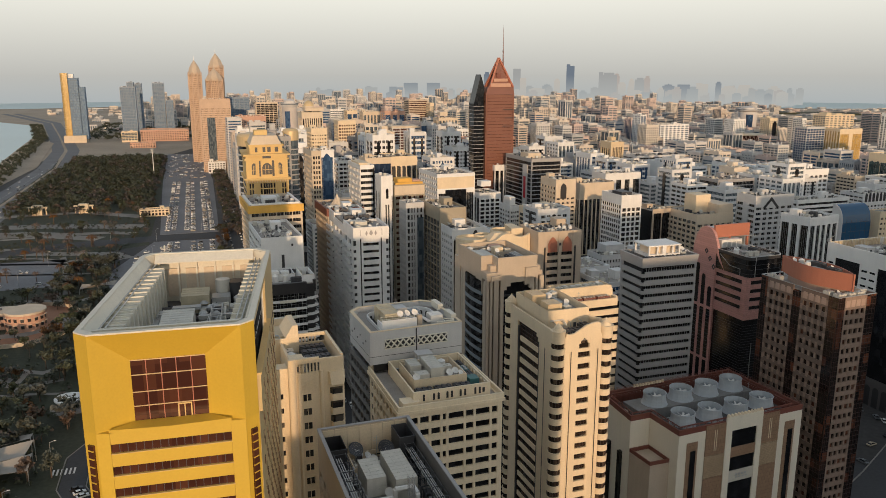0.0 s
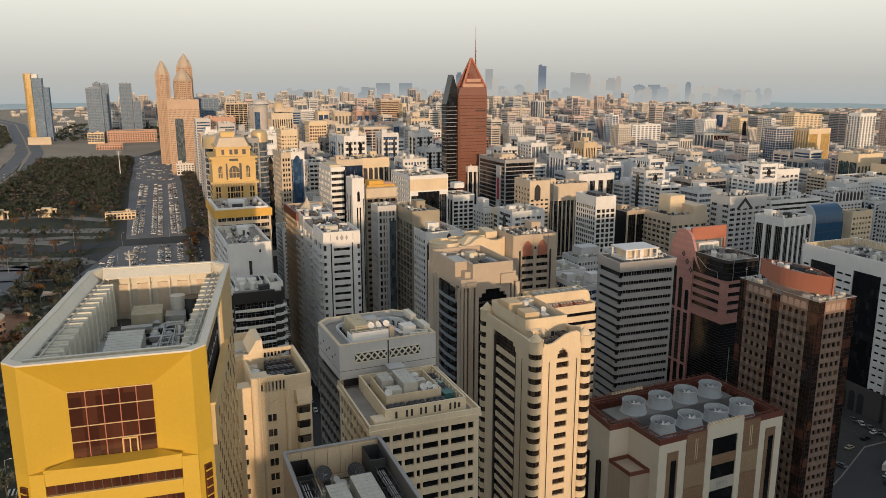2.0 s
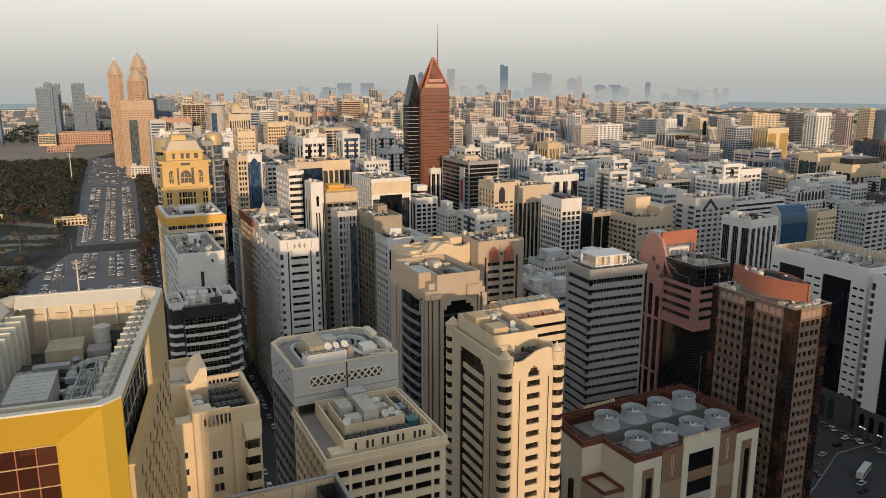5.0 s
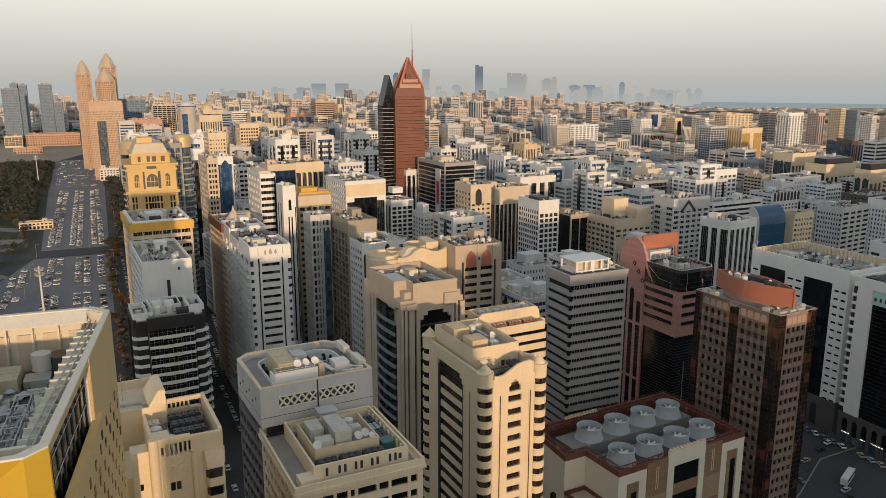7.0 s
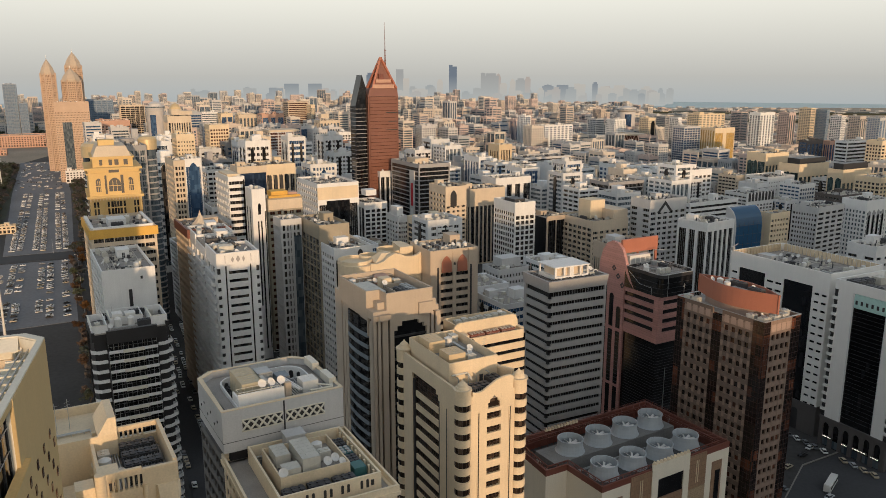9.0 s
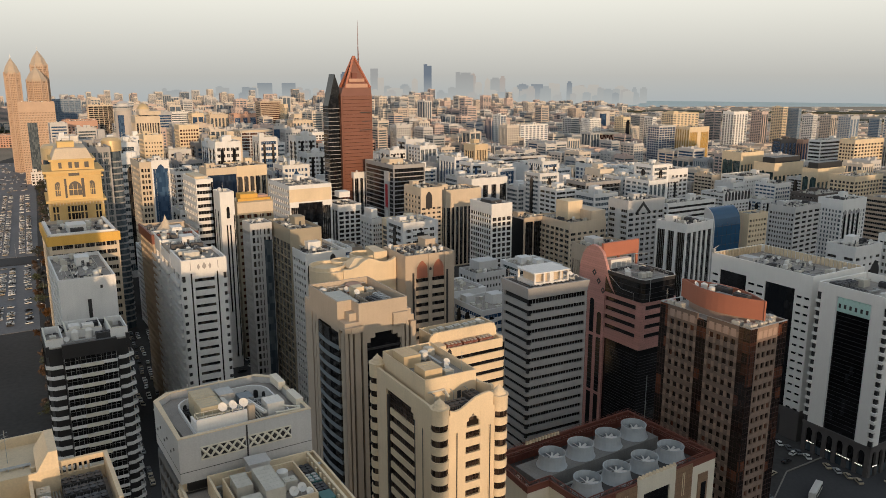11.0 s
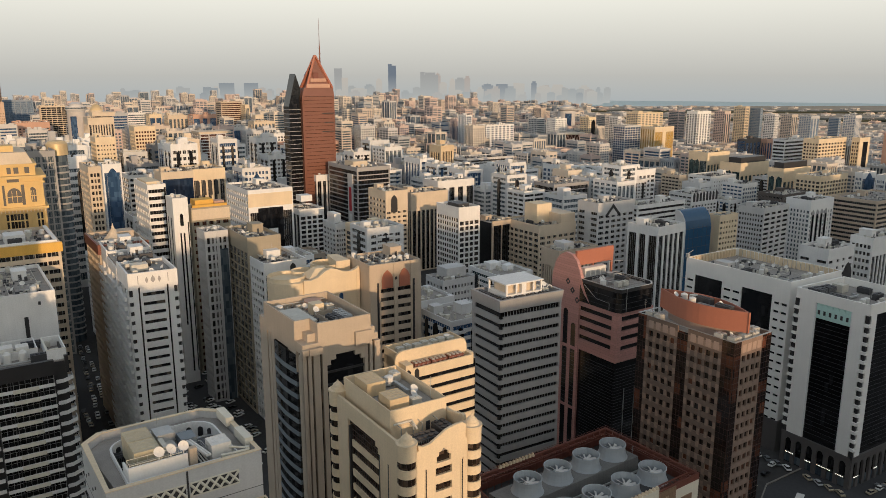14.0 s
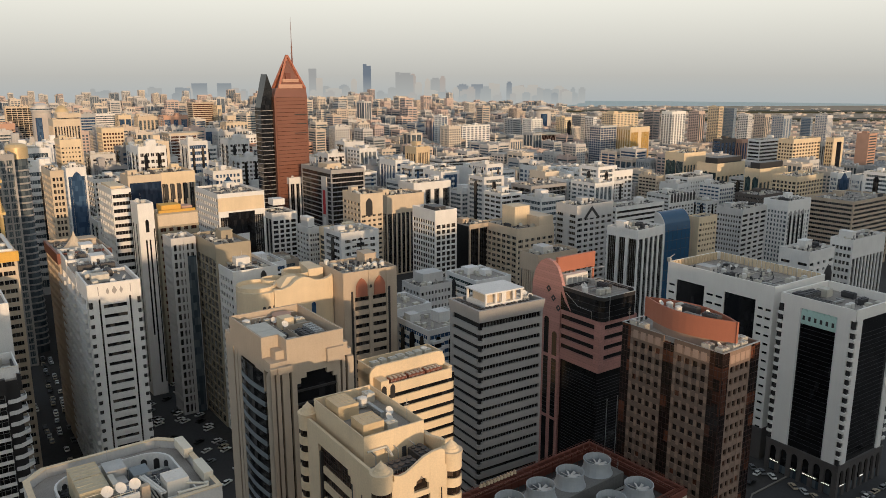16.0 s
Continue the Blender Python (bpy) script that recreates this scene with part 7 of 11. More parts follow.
# -- big white block with black glass panels --
def white_glass_block():
    b = thing("white_black_glass_block", "white block with tall black glass panels and a finned roof parapet", "building", 287.0, 236.5, 0, 2)
    C = M["white_warm"]
    w, d, h = 34.0, 50.0, 70.3
    part("core", MB().box(0.5, w - 0.5, 0.5, d - 0.5, 0, 66.5), M["g_black"], b)
    part("roof_deck", MB().box(0.6, w - 0.6, 0.6, d - 0.6, 66.5, 67.0), M["roof"], b)
    part("head_wall", face_box(MB(), "L", 0.0, d, 63.6, h, -0.6, 0.0, w, d), C, b)
    part("head_wall", MB().box(0.62, w, 0.0, 0.6, 63.6, h), C, b)
    part("head_wall", MB().box(w - 0.6, w, 0.62, d, 63.6, h), C, b)
    part("head_wall", MB().box(0.62, w - 0.62, d - 0.6, d, 63.6, h), C, b)
    for a, c in ((0.0, 5.0), (19.0, 28.5), (42.5, d)):
        # window pairs between solid strips
        solid = [(a, a + 0.9), (c - 0.9, c)]
        for s0, s1 in solid:
            part("wall_strip", face_box(MB(), "L", s0, s1, 0, 63.6, -0.6, 0.0, w, d), C, b)
        rows(b, "band", C, "L", w, d, a + 0.9, c - 0.9, [61.2 - 3.4 * k for k in range(18)], 2.4, -0.6, -0.03)
        if c - a > 6:
            part("wall_strip", face_box(MB(), "L", (a + c) / 2 - 0.5, (a + c) / 2 + 0.5, 0, 63.6, -0.6, -0.01, w, d), C, b)
    # front in the sun: solid with balcony slots
    part("wall_strip", MB().box(0.62, 4.0, 0, 0.6, 0, 63.6), C, b)
    part("wall_strip", MB().box(w - 8, w, 0, 0.6, 0, 63.6), C, b)
    slot = MB().box(0.3, 2.6, -0.05, 0.5, 0, 1.2).mesh("balcony_slot", M["dark"])
    for k in range(17):
        put("balcony_slot", slot, b, (3.2, 0, 59 - 3.4 * k))
    part("arcade", MB().box(-0.4, w, -0.4, 0, 0, 13), M["dark_stone"], b)
    part("arcade", MB().box(-0.4, 0, 0, d, 0, 13), M["dark_stone"], b)
    for k in range(9):
        part("arch", MB().extrude(arch_pts(2 + 4.6 * k, 5.2 + 4.6 * k, 0, 9.5), "L", 0.38, 0.46, w, d), M["dark"], b)
    for k in range(16):
        put("parapet_fin", PFIN, b, (1.2 + 2.0 * k, d - 0.9, 67.0))
    for k in range(23):
        put("parapet_fin", PFIN, b, (w - 0.9, 2.0 + 2.05 * k, 67.0), 90)
    roof_gear(b, random.Random(8), 2, w - 2.5, 2, d - 3, 67.0, M["grey_light"], 26, True)
    mb = MB().box(-0.5, 0.7, d - 1.2, d + 0.2, h, h + 1.6).rod((0, d - 0.5, h + 1.6), (2.4, d - 1.2, h + 3.0), 0.14)
    part("cleaning_crane", mb, M["metal"], b)


PFIN = MB().box(-0.8, 0.8, -0.1, 0.1, 0, 3.4).box(-0.15, 0.15, -0.7, -0.1, 0, 3.2).mesh("parapet_fin", M["cream"])
M["white_warm"] = paint("warm_white_panels", (0.88, 0.855, 0.81), rough=0.45, var=0.08)
M["dark_stone"] = paint("dark_podium_stone", (0.11, 0.10, 0.095), rough=0.5)
white_glass_block()


def corner_block():
    b = thing("white_corner_block", "white apartment block with black glass and arcaded base", "building", 284.0, 203.5, 0, 1)
    C = M["white_warm"]
    w, d, h = 30.0, 28.0, 70.2
    part("core", MB().box(0.6, w - 0.6, 0.6, d - 0.6, 0, 66.6), M["g_black"], b)
    part("roof_deck", MB().box(0.6, w - 0.6, 0.6, d - 0.6, 66.6, 67.0), M["roof"], b)
    zs = [60.5 - 3.35 * k for k in range(15)]
    for face, W in (("L", d), ("F", w)):
        part("head_wall", face_box(MB(), face, 0.02 if face == "F" else 0.0, W, 66.2, h, -0.6, 0, w, d), C, b)
        a, c = (8.4, 21.4) if face == "L" else (5.2, 25.0)
        part("wall_strip", face_box(MB(), face, 1.6, a - 0.6, 12.6, 66.2, -0.6, 0, w, d), C, b)
        part("wall_strip", face_box(MB(), face, c + 0.6, W - 1.6, 12.6, 66.2, -0.6, 0, w, d), C, b)
        for u in (a - 0.6, c + 0.1):
            part("steel_jamb", face_box(MB(), face, u, u + 0.5, 12.6, 66.2, -0.5, -0.15, w, d), M["white"], b)
        lines_on(b, "floor_line", M["metal_dark"], face, w, d, a, c, [60.5 - 1.68 * k for k in range(28)], 0.1, -0.62, -0.56)
        if face == "L":
            n = 6
            for k in range(n):
                u = a + (c - a) * k / n
                part("tile_arch", MB().extrude(arch_pts(u, u + (c - a) / n, 60.8, 66.1), face, -0.5, -0.2, w, d), M["mint"], b)
                part("arch_window", face_box(MB(), face, u + 0.6, u + 1.5, 62.0, 63.6, -0.24, -0.16, w, d), M["dark"], b)
            part("tile_back", face_box(MB(), face, a, c, 60.4, 66.2, -0.58, -0.52, w, d), M["mint"], b)
        part("podium", face_box(MB(), face, -0.3, W + 0.3, 11.6, 12.6, -0.6, 0.3, w, d), M["dark_stone"], b)
        n = 6 if face == "L" else 7
        for k in range(n + 1):
            u = (W - 1.6) * k / n
            part("podium_pier", face_box(MB(), face, u, u + 1.6, 0, 11.6, -0.6, 0.25, w, d), M["dark_stone"], b)
        for k in range(n):
            u0, u1 = (W - 1.6) * k / n + 1.6, (W - 1.6) * (k + 1) / n
            r = (u1 - u0) / 2
            q = [(u0, 11.6), (u0, 8.6)] + [((u0 + u1) / 2 - r * math.cos(math.pi * i / 8), 8.6 + 1.8 * math.sin(math.pi * i / 8)) for i in range(1, 8)] + [(u1, 8.6), (u1, 11.6)]
            part("podium_arch", MB().extrude(q, face, -0.5, 0.2, w, d), M["dark_stone"], b)
            part("shop_front", face_box(MB(), face, u0, u1, 0.3, 3.4, -0.62, -0.5, w, d), M["g_slate"], b)
    # lit shop signs and fronts under the arcade
    glow = bpy.data.materials.new("lit_shop_sign")
    gn, gl_, gb = nodes_of(glow)
    gb.inputs["Emission Color"].default_value, gb.inputs["Emission Strength"].default_value = (1.0, 0.93, 0.82, 1), 1.3
    for face, u0, u1, z in (("L", 2.2, 6.4, 4.6), ("L", 10.6, 13.6, 4.4), ("L", 15.4, 21.5, 4.7), ("F", 2.0, 5.6, 4.6), ("F", 15.0, 18.0, 4.7), ("L", 23.0, 26.6, 4.5)):
        o = part("shop_sign", face_box(MB(), face, u0, u1, z - 0.5, z + 0.5, 0.26, 0.42, w, d), M["dark"], b)
        bars_, u = MB(), u0 + 0.2
        while u < u1 - 0.6:
            face_box(bars_, face, u, u + 0.28, z - 0.2, z + 0.14, 0.43, 0.5, w, d)
            u += 0.62
        tagged(part("sign_letter_bar", bars_, glow, o), kind="stuff")
    # small stepped corner balconies
    bal = MB().box(-0.5, 1.5, -0.5, 1.5, 0, 1.1).mesh("corner_balcony", C)
    for x, y in ((0, 0), (0, d - 1.2), (w - 1.2, 0)):
        part("corner_core", MB().box(x + 0.2, x + 1.2, y + 0.2, y + 1.2, 12.6, 66.2), M["dark"], b)
        for z in zs:
            put("corner_balcony", bal, b, (x, y, z + 1.6))
    part("east_wall", MB().box(w - 0.6, w - 0.02, 0.6, d, 0, h), C, b)
    part("north_wall", MB().box(0.6, w - 0.6, d - 0.6, d, 0, h), C, b)
    chiller_bank(b, 2, 7, 20, 25, 67.0, 3.4, "metal_dark")
    chiller_bank(b, 9, 14, 21, 25, 67.0, 3.0, "metal_dark")
    chiller_bank(b, 3, 6, 12, 18, 67.0, 2.6, "metal_dark", False)
    panel_tank(b, 16, 20, 20, 24, 67.0, 70.2)
    gears(b, [("water_tank", 9, 8, 67, 0), ("water_tank", 11.6, 8, 67, 0), ("air_conditioner", 5, 7, 67, 0), ("air_duct", 14, 14, 67, 0), ("satellite_dish", 12, 4, 67, 0), ("chiller", 20, 9, 67, 0),
              ("chiller", 24, 16, 67, 90), ("air_conditioner", 17, 5, 67, 0), ("pipe_run", 10, 17, 67, 0), ("aerial", 7, 4, 67, 0), ("air_conditioner", 22, 4, 67, 0)])


M["mint"] = paint("mint_wall_tile", (0.52, 0.74, 0.68), rough=0.4)
corner_block()


# -- long white tower --
def long_tower():
    b = thing("long_white_tower", "long white apartment tower with balcony slots and lozenge openings", "building", 64.2, 333.0, -3.6, 1)
    C = M["white"]
    w, d, h = 16.6, 66.0, 85.0
    part("glazing", MB().box(0.6, w - 0.6, 0.6, d - 0.6, 0, 82.6), M["g_dark"], b)
    part("roof_deck", MB().box(0.5, w - 0.5, 0.5, d - 0.5, 82.6, 83.4), M["roof"], b)
    zs = [76.4 - 3.35 * k for k in range(23)]
    part("head_wall", MB().box(0, w, 0, 0.6, 79.8, h), C, b)
    for a, c in ((1.4, 3.2), (3.8, 4.6), (11.9, 12.7), (13.3, 15.2)):
        part("front_pier", MB().box(a, c, 0, 0.6, 0, 79.8), C, b)
    put("front_band", LT_BAND, b, (0, 0, 77.68))
    for z in zs:
        put("front_band", LT_BAND, b, (0, 0, z - 2.1))
        put("balcony_rail", LT_RAIL, b, (0, 0, z - 0.1))
    cor = MB().box(0, 1.4, 0, 1.4, 0, 1.9).mesh("corner_block", C)
    for x in (0, w - 1.4):
        part("corner_core", MB().box(x + 0.3, x + 1.1, 0.3, 1.1, 0, 79.8), M["dark"], b)
        part("corner_head", MB().box(x, x + 1.4, 0.02, 1.4, 79.0, h - 0.1), C, b)
        for z in zs:
            put("corner_block", cor, b, (x, 0, z - 1.6))
    for u, big in ((6.2, 0), (8.3, 1), (10.4, 0)):
        r = 0.75 if big else 0.5
        q = [(u, 81.0), (u + r, 81.9), (u + r, 82.4), (u, 83.4 + 0.4 * big), (u - r, 82.4), (u - r, 81.9)]
        part("lozenge", MB().extrude(q, "F", -0.02, 0.05, w, d), M["grey"], b)
    for u in (3.2, 13.2):
        part("head_slot", MB().box(u, u + 0.25, -0.04, 0.04, 81, 84), M["grey"], b)
    # west side: repeated bays, three roof levels
    for (y0, y1, top) in ((1.4, 22, h), (23, 44, h - 2.6), (45, 65, h - 0.4)):
        part("side_head", MB().box(0, 0.6, y0, y1, 78.8, top), C, b)
        n = 2
        for k in range(n + 1):
            y = y0 + (y1 - y0 - 2.2) * k / n
            part("side_pier", MB().box(-0.2, 0.6, y, y + 2.2, 0, 78.8), C, b)
        one = MB().box(-0.95, 0.6, y0 + 2.2, y1 - 2.2, 0, 1.5).mesh("side_band", C)
        for z in zs:
            put("side_band", one, b, (0, 0, z - 1.9))
        part("parapet", MB().box(w - 0.6, w, y0, y1, 82, top), C, b)
    part("east_wall", MB().box(w - 0.6, w, 1.4, d, 0, 82), C, b)
    part("end_wall", MB().box(0, w, d - 0.6, d, 0, h - 0.4), C, b)
    for y in (22, 44):
        part("cross_parapet", MB().box(0.6, w - 0.6, y, y + 1.0, 83.4, h - 0.6), C, b)
    panel_tank(b, 3, 8.5, 8, 12, 83.4, 86)
    roof_gear(b, random.Random(11), 1, w - 1, 1.5, 7.5, 83.4, C, 4, False)
    roof_gear(b, random.Random(12), 1, w - 1, 13, 21.5, 83.4, C, 5, False)
    roof_gear(b, random.Random(13), 1, w - 1, 23.5, 43.5, 83.4, C, 8, True)
    roof_gear(b, random.Random(14), 1, w - 1, 45.5, 65, 83.4, C, 8, True)


LT_BAND = MB().box(4.6, 11.9, 0.05, 0.6, 0, 2.1).mesh("front_band", M["white"])
LT_RAIL = MB().box(4.9, 11.6, -0.25, 0.05, -0.9, 0.1).mesh("balcony_rail", M["white"])
long_tower()


# ---- ground, water and roads ----
TAKEN = []          # plan rectangles in the turned grid that are already built on
CA, SA = math.cos(radians(3)), math.sin(radians(3))


def to_grid(x, y):
    return x * CA + y * SA, -x * SA + y * CA


def claim(x, y, w, d, margin=0.0):
    u, v = to_grid(x, y)
    TAKEN.append((u - margin, v - margin, u + w + margin, v + d + margin))


def is_free(u0, v0, u1, v1):
    return all(u1 < a or u0 > c or v1 < b_ or v0 > e for a, b_, c, e in TAKEN)


for x, y, w, d in ((-16, 97, 26, 46), (15, 150, 13, 20), (6, 164, 14, 18), (17, 287, 26, 26), (36, 174, 27, 24), (37, 150, 28, 28), (19, 103, 20, 37), (85, 171, 20, 34), (85, 222, 24, 30),
                   (117, 231, 26, 14), (155, 241, 25, 17), (198, 236, 20, 33), (193, 186, 18, 35), (126, 182, 60, 38), (284, 234, 40, 54), (281, 201, 34, 32), (63, 331, 19, 69)):
    claim(x, y, w, d, 3)

ground = thing("ground", "dusty asphalt and sand ground reaching to the horizon", "ground", 0, 0, 0, 0, kind="structure")
ground_mat = paint("dusty_asphalt", (0.055, 0.052, 0.05), rough=0.9, var=0.5, scale=0.05, streak=0.0, bump=0.0)
part("ground_sheet", MB().box(-9000, 9000, -4000, 9000, -2, 0), ground_mat, ground)
water_mat = paint("shallow_sea", (0.36, 0.50, 0.52), rough=0.3, var=0.1, scale=0.01, streak=0.0, bump=0.3)
water = thing("water", "calm pale blue-green sea along the coast", "sea", 0, 0, 0, 0, kind="structure")
part("bay", MB().prism([(-2500, 500), (-330, 500), (-285, 1100), (-305, 1400), (-340, 1800), (-362, 2050), (-470, 2600), (-620, 2850), (-2500, 2900)], 0.0, 0.4), water_mat, water)
part("channel", MB().prism([(1500, 3750), (2600, 2900), (5200, 1500), (8000, 1500), (8000, 8000), (1500, 8000)], 0.0, 0.4), water_mat, water)
part("far_sea", MB().prism([(-3000, 3900), (-700, 3900), (300, 4300), (1500, 4400), (1500, 8500), (-3000, 8500)], 0.0, 0.4), water_mat, water)
sand_mat = paint("pale_sand", (0.36, 0.30, 0.23), rough=0.95, var=0.35, scale=0.03, streak=0.0, bump=0.0)
grass_mat = paint("dry_lawn", (0.05, 0.055, 0.033), rough=0.95, var=0.5, scale=0.06, streak=0.0, bump=0.0)
road_mat = paint("worn_asphalt", (0.05, 0.05, 0.053), rough=0.85, var=0.3, scale=0.1, streak=0.0, bump=0.0)
lot_mat = paint("pale_asphalt", (0.19, 0.19, 0.20), rough=0.85, var=0.3, scale=0.05, streak=0.0, bump=0.0)
pave_mat = paint("paving", (0.25, 0.23, 0.205), rough=0.9, var=0.25, scale=0.3, streak=0.0, bump=0.0)
# lighter, bluer asphalt copy: haze over the coast put into the colour
hazed_road = paint("hazed_coast_asphalt", (0.15, 0.155, 0.165), rough=0.85, var=0.3, scale=0.1, streak=0.0, bump=0.0)
white_line = paint("road_paint", (0.65, 0.65, 0.62), rough=0.8, var=0.2, streak=0.0, bump=0.0)


def strip(pts, width, z0, z1, mb=None):
    """A flat ribbon along a line of plan points."""
    mb = mb or MB()
    side = []
    for i, p in enumerate(pts):
        a, c = Vector(pts[max(0, i - 1)]), Vector(pts[min(len(pts) - 1, i + 1)])
        t = (c - a).normalized()
        nrm = Vector((-t.y, t.x)) * width / 2
        side.append((tuple(Vector(p) - nrm), tuple(Vector(p) + nrm)))
    for (a, b_), (c, e) in zip(side[:-1], side[1:]):
        mb.prism([a, c, e, b_], z0, z1, cap=True)
    return mb


land = thing("park_ground", "dry lawns, sand paths and paving of a seaside park", "park", 0, 0, 0, 0, kind="structure")
part("lawn", MB().prism([(-260, 240), (-34, 240), (-34, 530), (-62, 560), (-80, 700), (-46, 720), (-46, 1180), (-70, 1500), (-240, 1500), (-225, 900)], 0.0, 0.12), grass_mat, land)
part("sand_flat", MB().prism([(-290, 1500), (-60, 1520), (0, 1700), (-60, 2100), (-330, 2100)], 0.0, 0.10), sand_mat, land)
part("island", MB().prism([(-2500, 2950), (-620, 2860), (-475, 2610), (-365, 2110), (-60, 2110), (0, 1700), (60, 2300), (60, 4400), (-700, 3880), (-2500, 3880)], 0.0, 0.09), sand_mat, land)
part("salt_flat", MB().prism([(900, 1900), (2000, 700), (4600, 900), (4600, 1900), (2600, 3000), (1500, 3800), (900, 3000)], 0.0, 0.07), sand_mat, land)
for pts, wd in (([(1150, 2500), (1700, 2200), (2600, 1500), (3600, 1100)], 110), ([(1500, 3000), (2300, 2450), (3300, 1700)], 130), ([(1000, 2250), (1500, 1800)], 70)):
    part("green_belt", strip(pts, wd, 0.08, 6.0), grass_mat, land)
part("beach", MB().prism([(-330, 600), (-262, 600), (-262, 1100), (-250, 1400), (-300, 1900), (-372, 2060), (-350, 1800), (-315, 1400), (-296, 1100)], 0.0, 0.45), sand_mat, land)
for pts, wd in (([(-240, 905), (-180, 912), (-120, 918), (-60, 870)], 16), ([(-230, 800), (-150, 795), (-90, 760)], 18), ([(-200, 740), (-120, 725), (-80, 735)], 10), ([(-120, 640), (-105, 590), (-90, 545)], 4), ([(-180, 700), (-150, 650), (-140, 600)], 6)):
    part("park_path", strip(pts, wd, 0.12, 0.17), pave_mat, land)
for pts, wd in (([(-215, 850), (-140, 838), (-90, 822), (-56, 812)], 22), ([(-200, 815), (-150, 806), (-120, 790), (-84, 788), (-60, 776)], 12), ([(-180, 780), (-130, 782), (-90, 766)], 7),
                ([(-180, 722), (-120, 704), (-72, 690), (-60, 668)], 13), ([(-170, 700), (-130, 690), (-110, 672), (-84, 676)], 6), ([(-160, 676), (-112, 664), (-72, 650)], 5),
                ([(-112, 690), (-104, 650), (-98, 610), (-92, 566)], 5), ([(-160, 640), (-100, 626), (-66, 622)], 4), ([(-120, 556), (-80, 548), (-64, 560)], 6), ([(-96, 420), (-82, 412), (-64, 424)], 5),
                ([(-104, 400), (-84, 396), (-70, 400)], 4), ([(-110, 388), (-82, 384), (-66, 380)], 2.5), ([(-90, 414), (-92, 396), (-86, 384)], 3)):
    part("park_path", strip(pts, wd, 0.125, 0.18), pave_mat, land)
part("plaza", MB().tube(-62, 362, 9, 0.12, 0.2, 24), pave_mat, land)
part("plaza", MB().prism([(-120, 395), (-96, 398), (-94, 410), (-118, 408)], 0.12, 0.19), pave_mat, land)

roads = thing("road", "grey asphalt city roads and car parks with kerbs", "road", 0, 0, 0, 0, kind="structure")
part("coast_road", strip([(-232, 300), (-236, 900), (-234, 1150), (-236, 1380), (-262, 1700), (-330, 2100), (-440, 2700), (-700, 3400)], 22, 0.0, 0.14), hazed_road, roads)
part("coast_road", strip([(-204, 300), (-208, 900), (-206, 1150), (-206, 1380), (-234, 1700), (-304, 2100), (-412, 2700), (-660, 3400)], 22, 0.0, 0.14), hazed_road, roads)
part("median", strip([(-220, 900), (-220, 1380), (-248, 1700), (-317, 2100), (-426, 2700)], 4, 0.0, 0.3), sand_mat, roads)
part("cross_road", strip([(-210, 690), (-120, 735), (-40, 745), (60, 748)], 26, 0.0, 0.20), road_mat, roads)
part("car_park", MB().prism([(-62, 540), (14, 545), (14, 728), (-42, 730), (-70, 620)], 0.0, 0.18), lot_mat, roads)
part("car_park", MB().prism([(-38, 762), (16, 762), (20, 1150), (-48, 1150)], 0.0, 0.18), lot_mat, roads)
part("car_park", MB().prism([(-48, 1150), (20, 1150), (14, 1560), (-52, 1560)], 0.0, 0.17), lot_mat, roads)
part("car_park", MB().prism([(-185, 590), (-108, 590), (-108, 680), (-185, 680)], 0.0, 0.18), lot_mat, roads)
part("boulevard", strip([(30, 300), (28, 740), (25, 1500)], 10, 0.0, 0.22), road_mat, roads)
part("street", strip([(52, 180), (54, 330), (50, 400), (44, 900)], 16, 0.0, 0.16), road_mat, roads)
part("street", strip([(100, 300), (96, 500), (90, 900)], 26, 0.0, 0.15), road_mat, roads)
part("avenue", strip([(150, 150), (234, 190), (262, 205), (420, 212)], 30, 0.0, 0.19), road_mat, roads)
part("side_street", strip([(236, 150), (232, 260), (228, 420)], 16, 0.0, 0.16), road_mat, roads)
part("garden_road", strip([(-38, 250), (-52, 285), (-52, 310), (-40, 335), (-30, 350)], 9, 0.0, 0.22), road_mat, roads)
lines = MB()
for k in range(6):
    lines.box(-60.5 + 1.5 * k, -59.8 + 1.5 * k, 296.5, 301.5, 0.22, 0.24)
part("zebra_crossing", lines, white_line, roads)
for s in (-1, 1):
    part("kerb", strip([(-38 + 5 * s, 250), (-52 + 5 * s, 285), (-52 + 5 * s, 310), (-40 + 5 * s, 335)], 0.4, 0.0, 0.36), pave_mat, roads)
    part("kerb", strip([(150, 150 + 16 * s), (234, 190 + 16 * s), (262, 205 + 16 * s), (420, 212 + 16 * s)], 0.5, 0.0, 0.35), pave_mat, roads)
marks = MB()
for k in range(60):
    marks.box(-220.2 - 12, -219.8 - 12, 700 + 14 * k, 705 + 14 * k, 0.14, 0.16)
tagged(part("lane_marking", marks, white_line, roads), kind="stuff")

claim(215, 270, 200, 68)
claim(290, 338, 70, 40)
claim(104, 300, 60, 30)
claim(430, 300, 250, 190)
claim(222, 490, 110, 150)
claim(240, 400, 150, 60)
# ---- buildings a little further off ----
def ribbon(h, n=1, b_=0.55, p=0.15, head=2.6, foot=4.0):
    return (max(3, round((h - head - foot) / 3.35)), n, b_, p, head, foot)


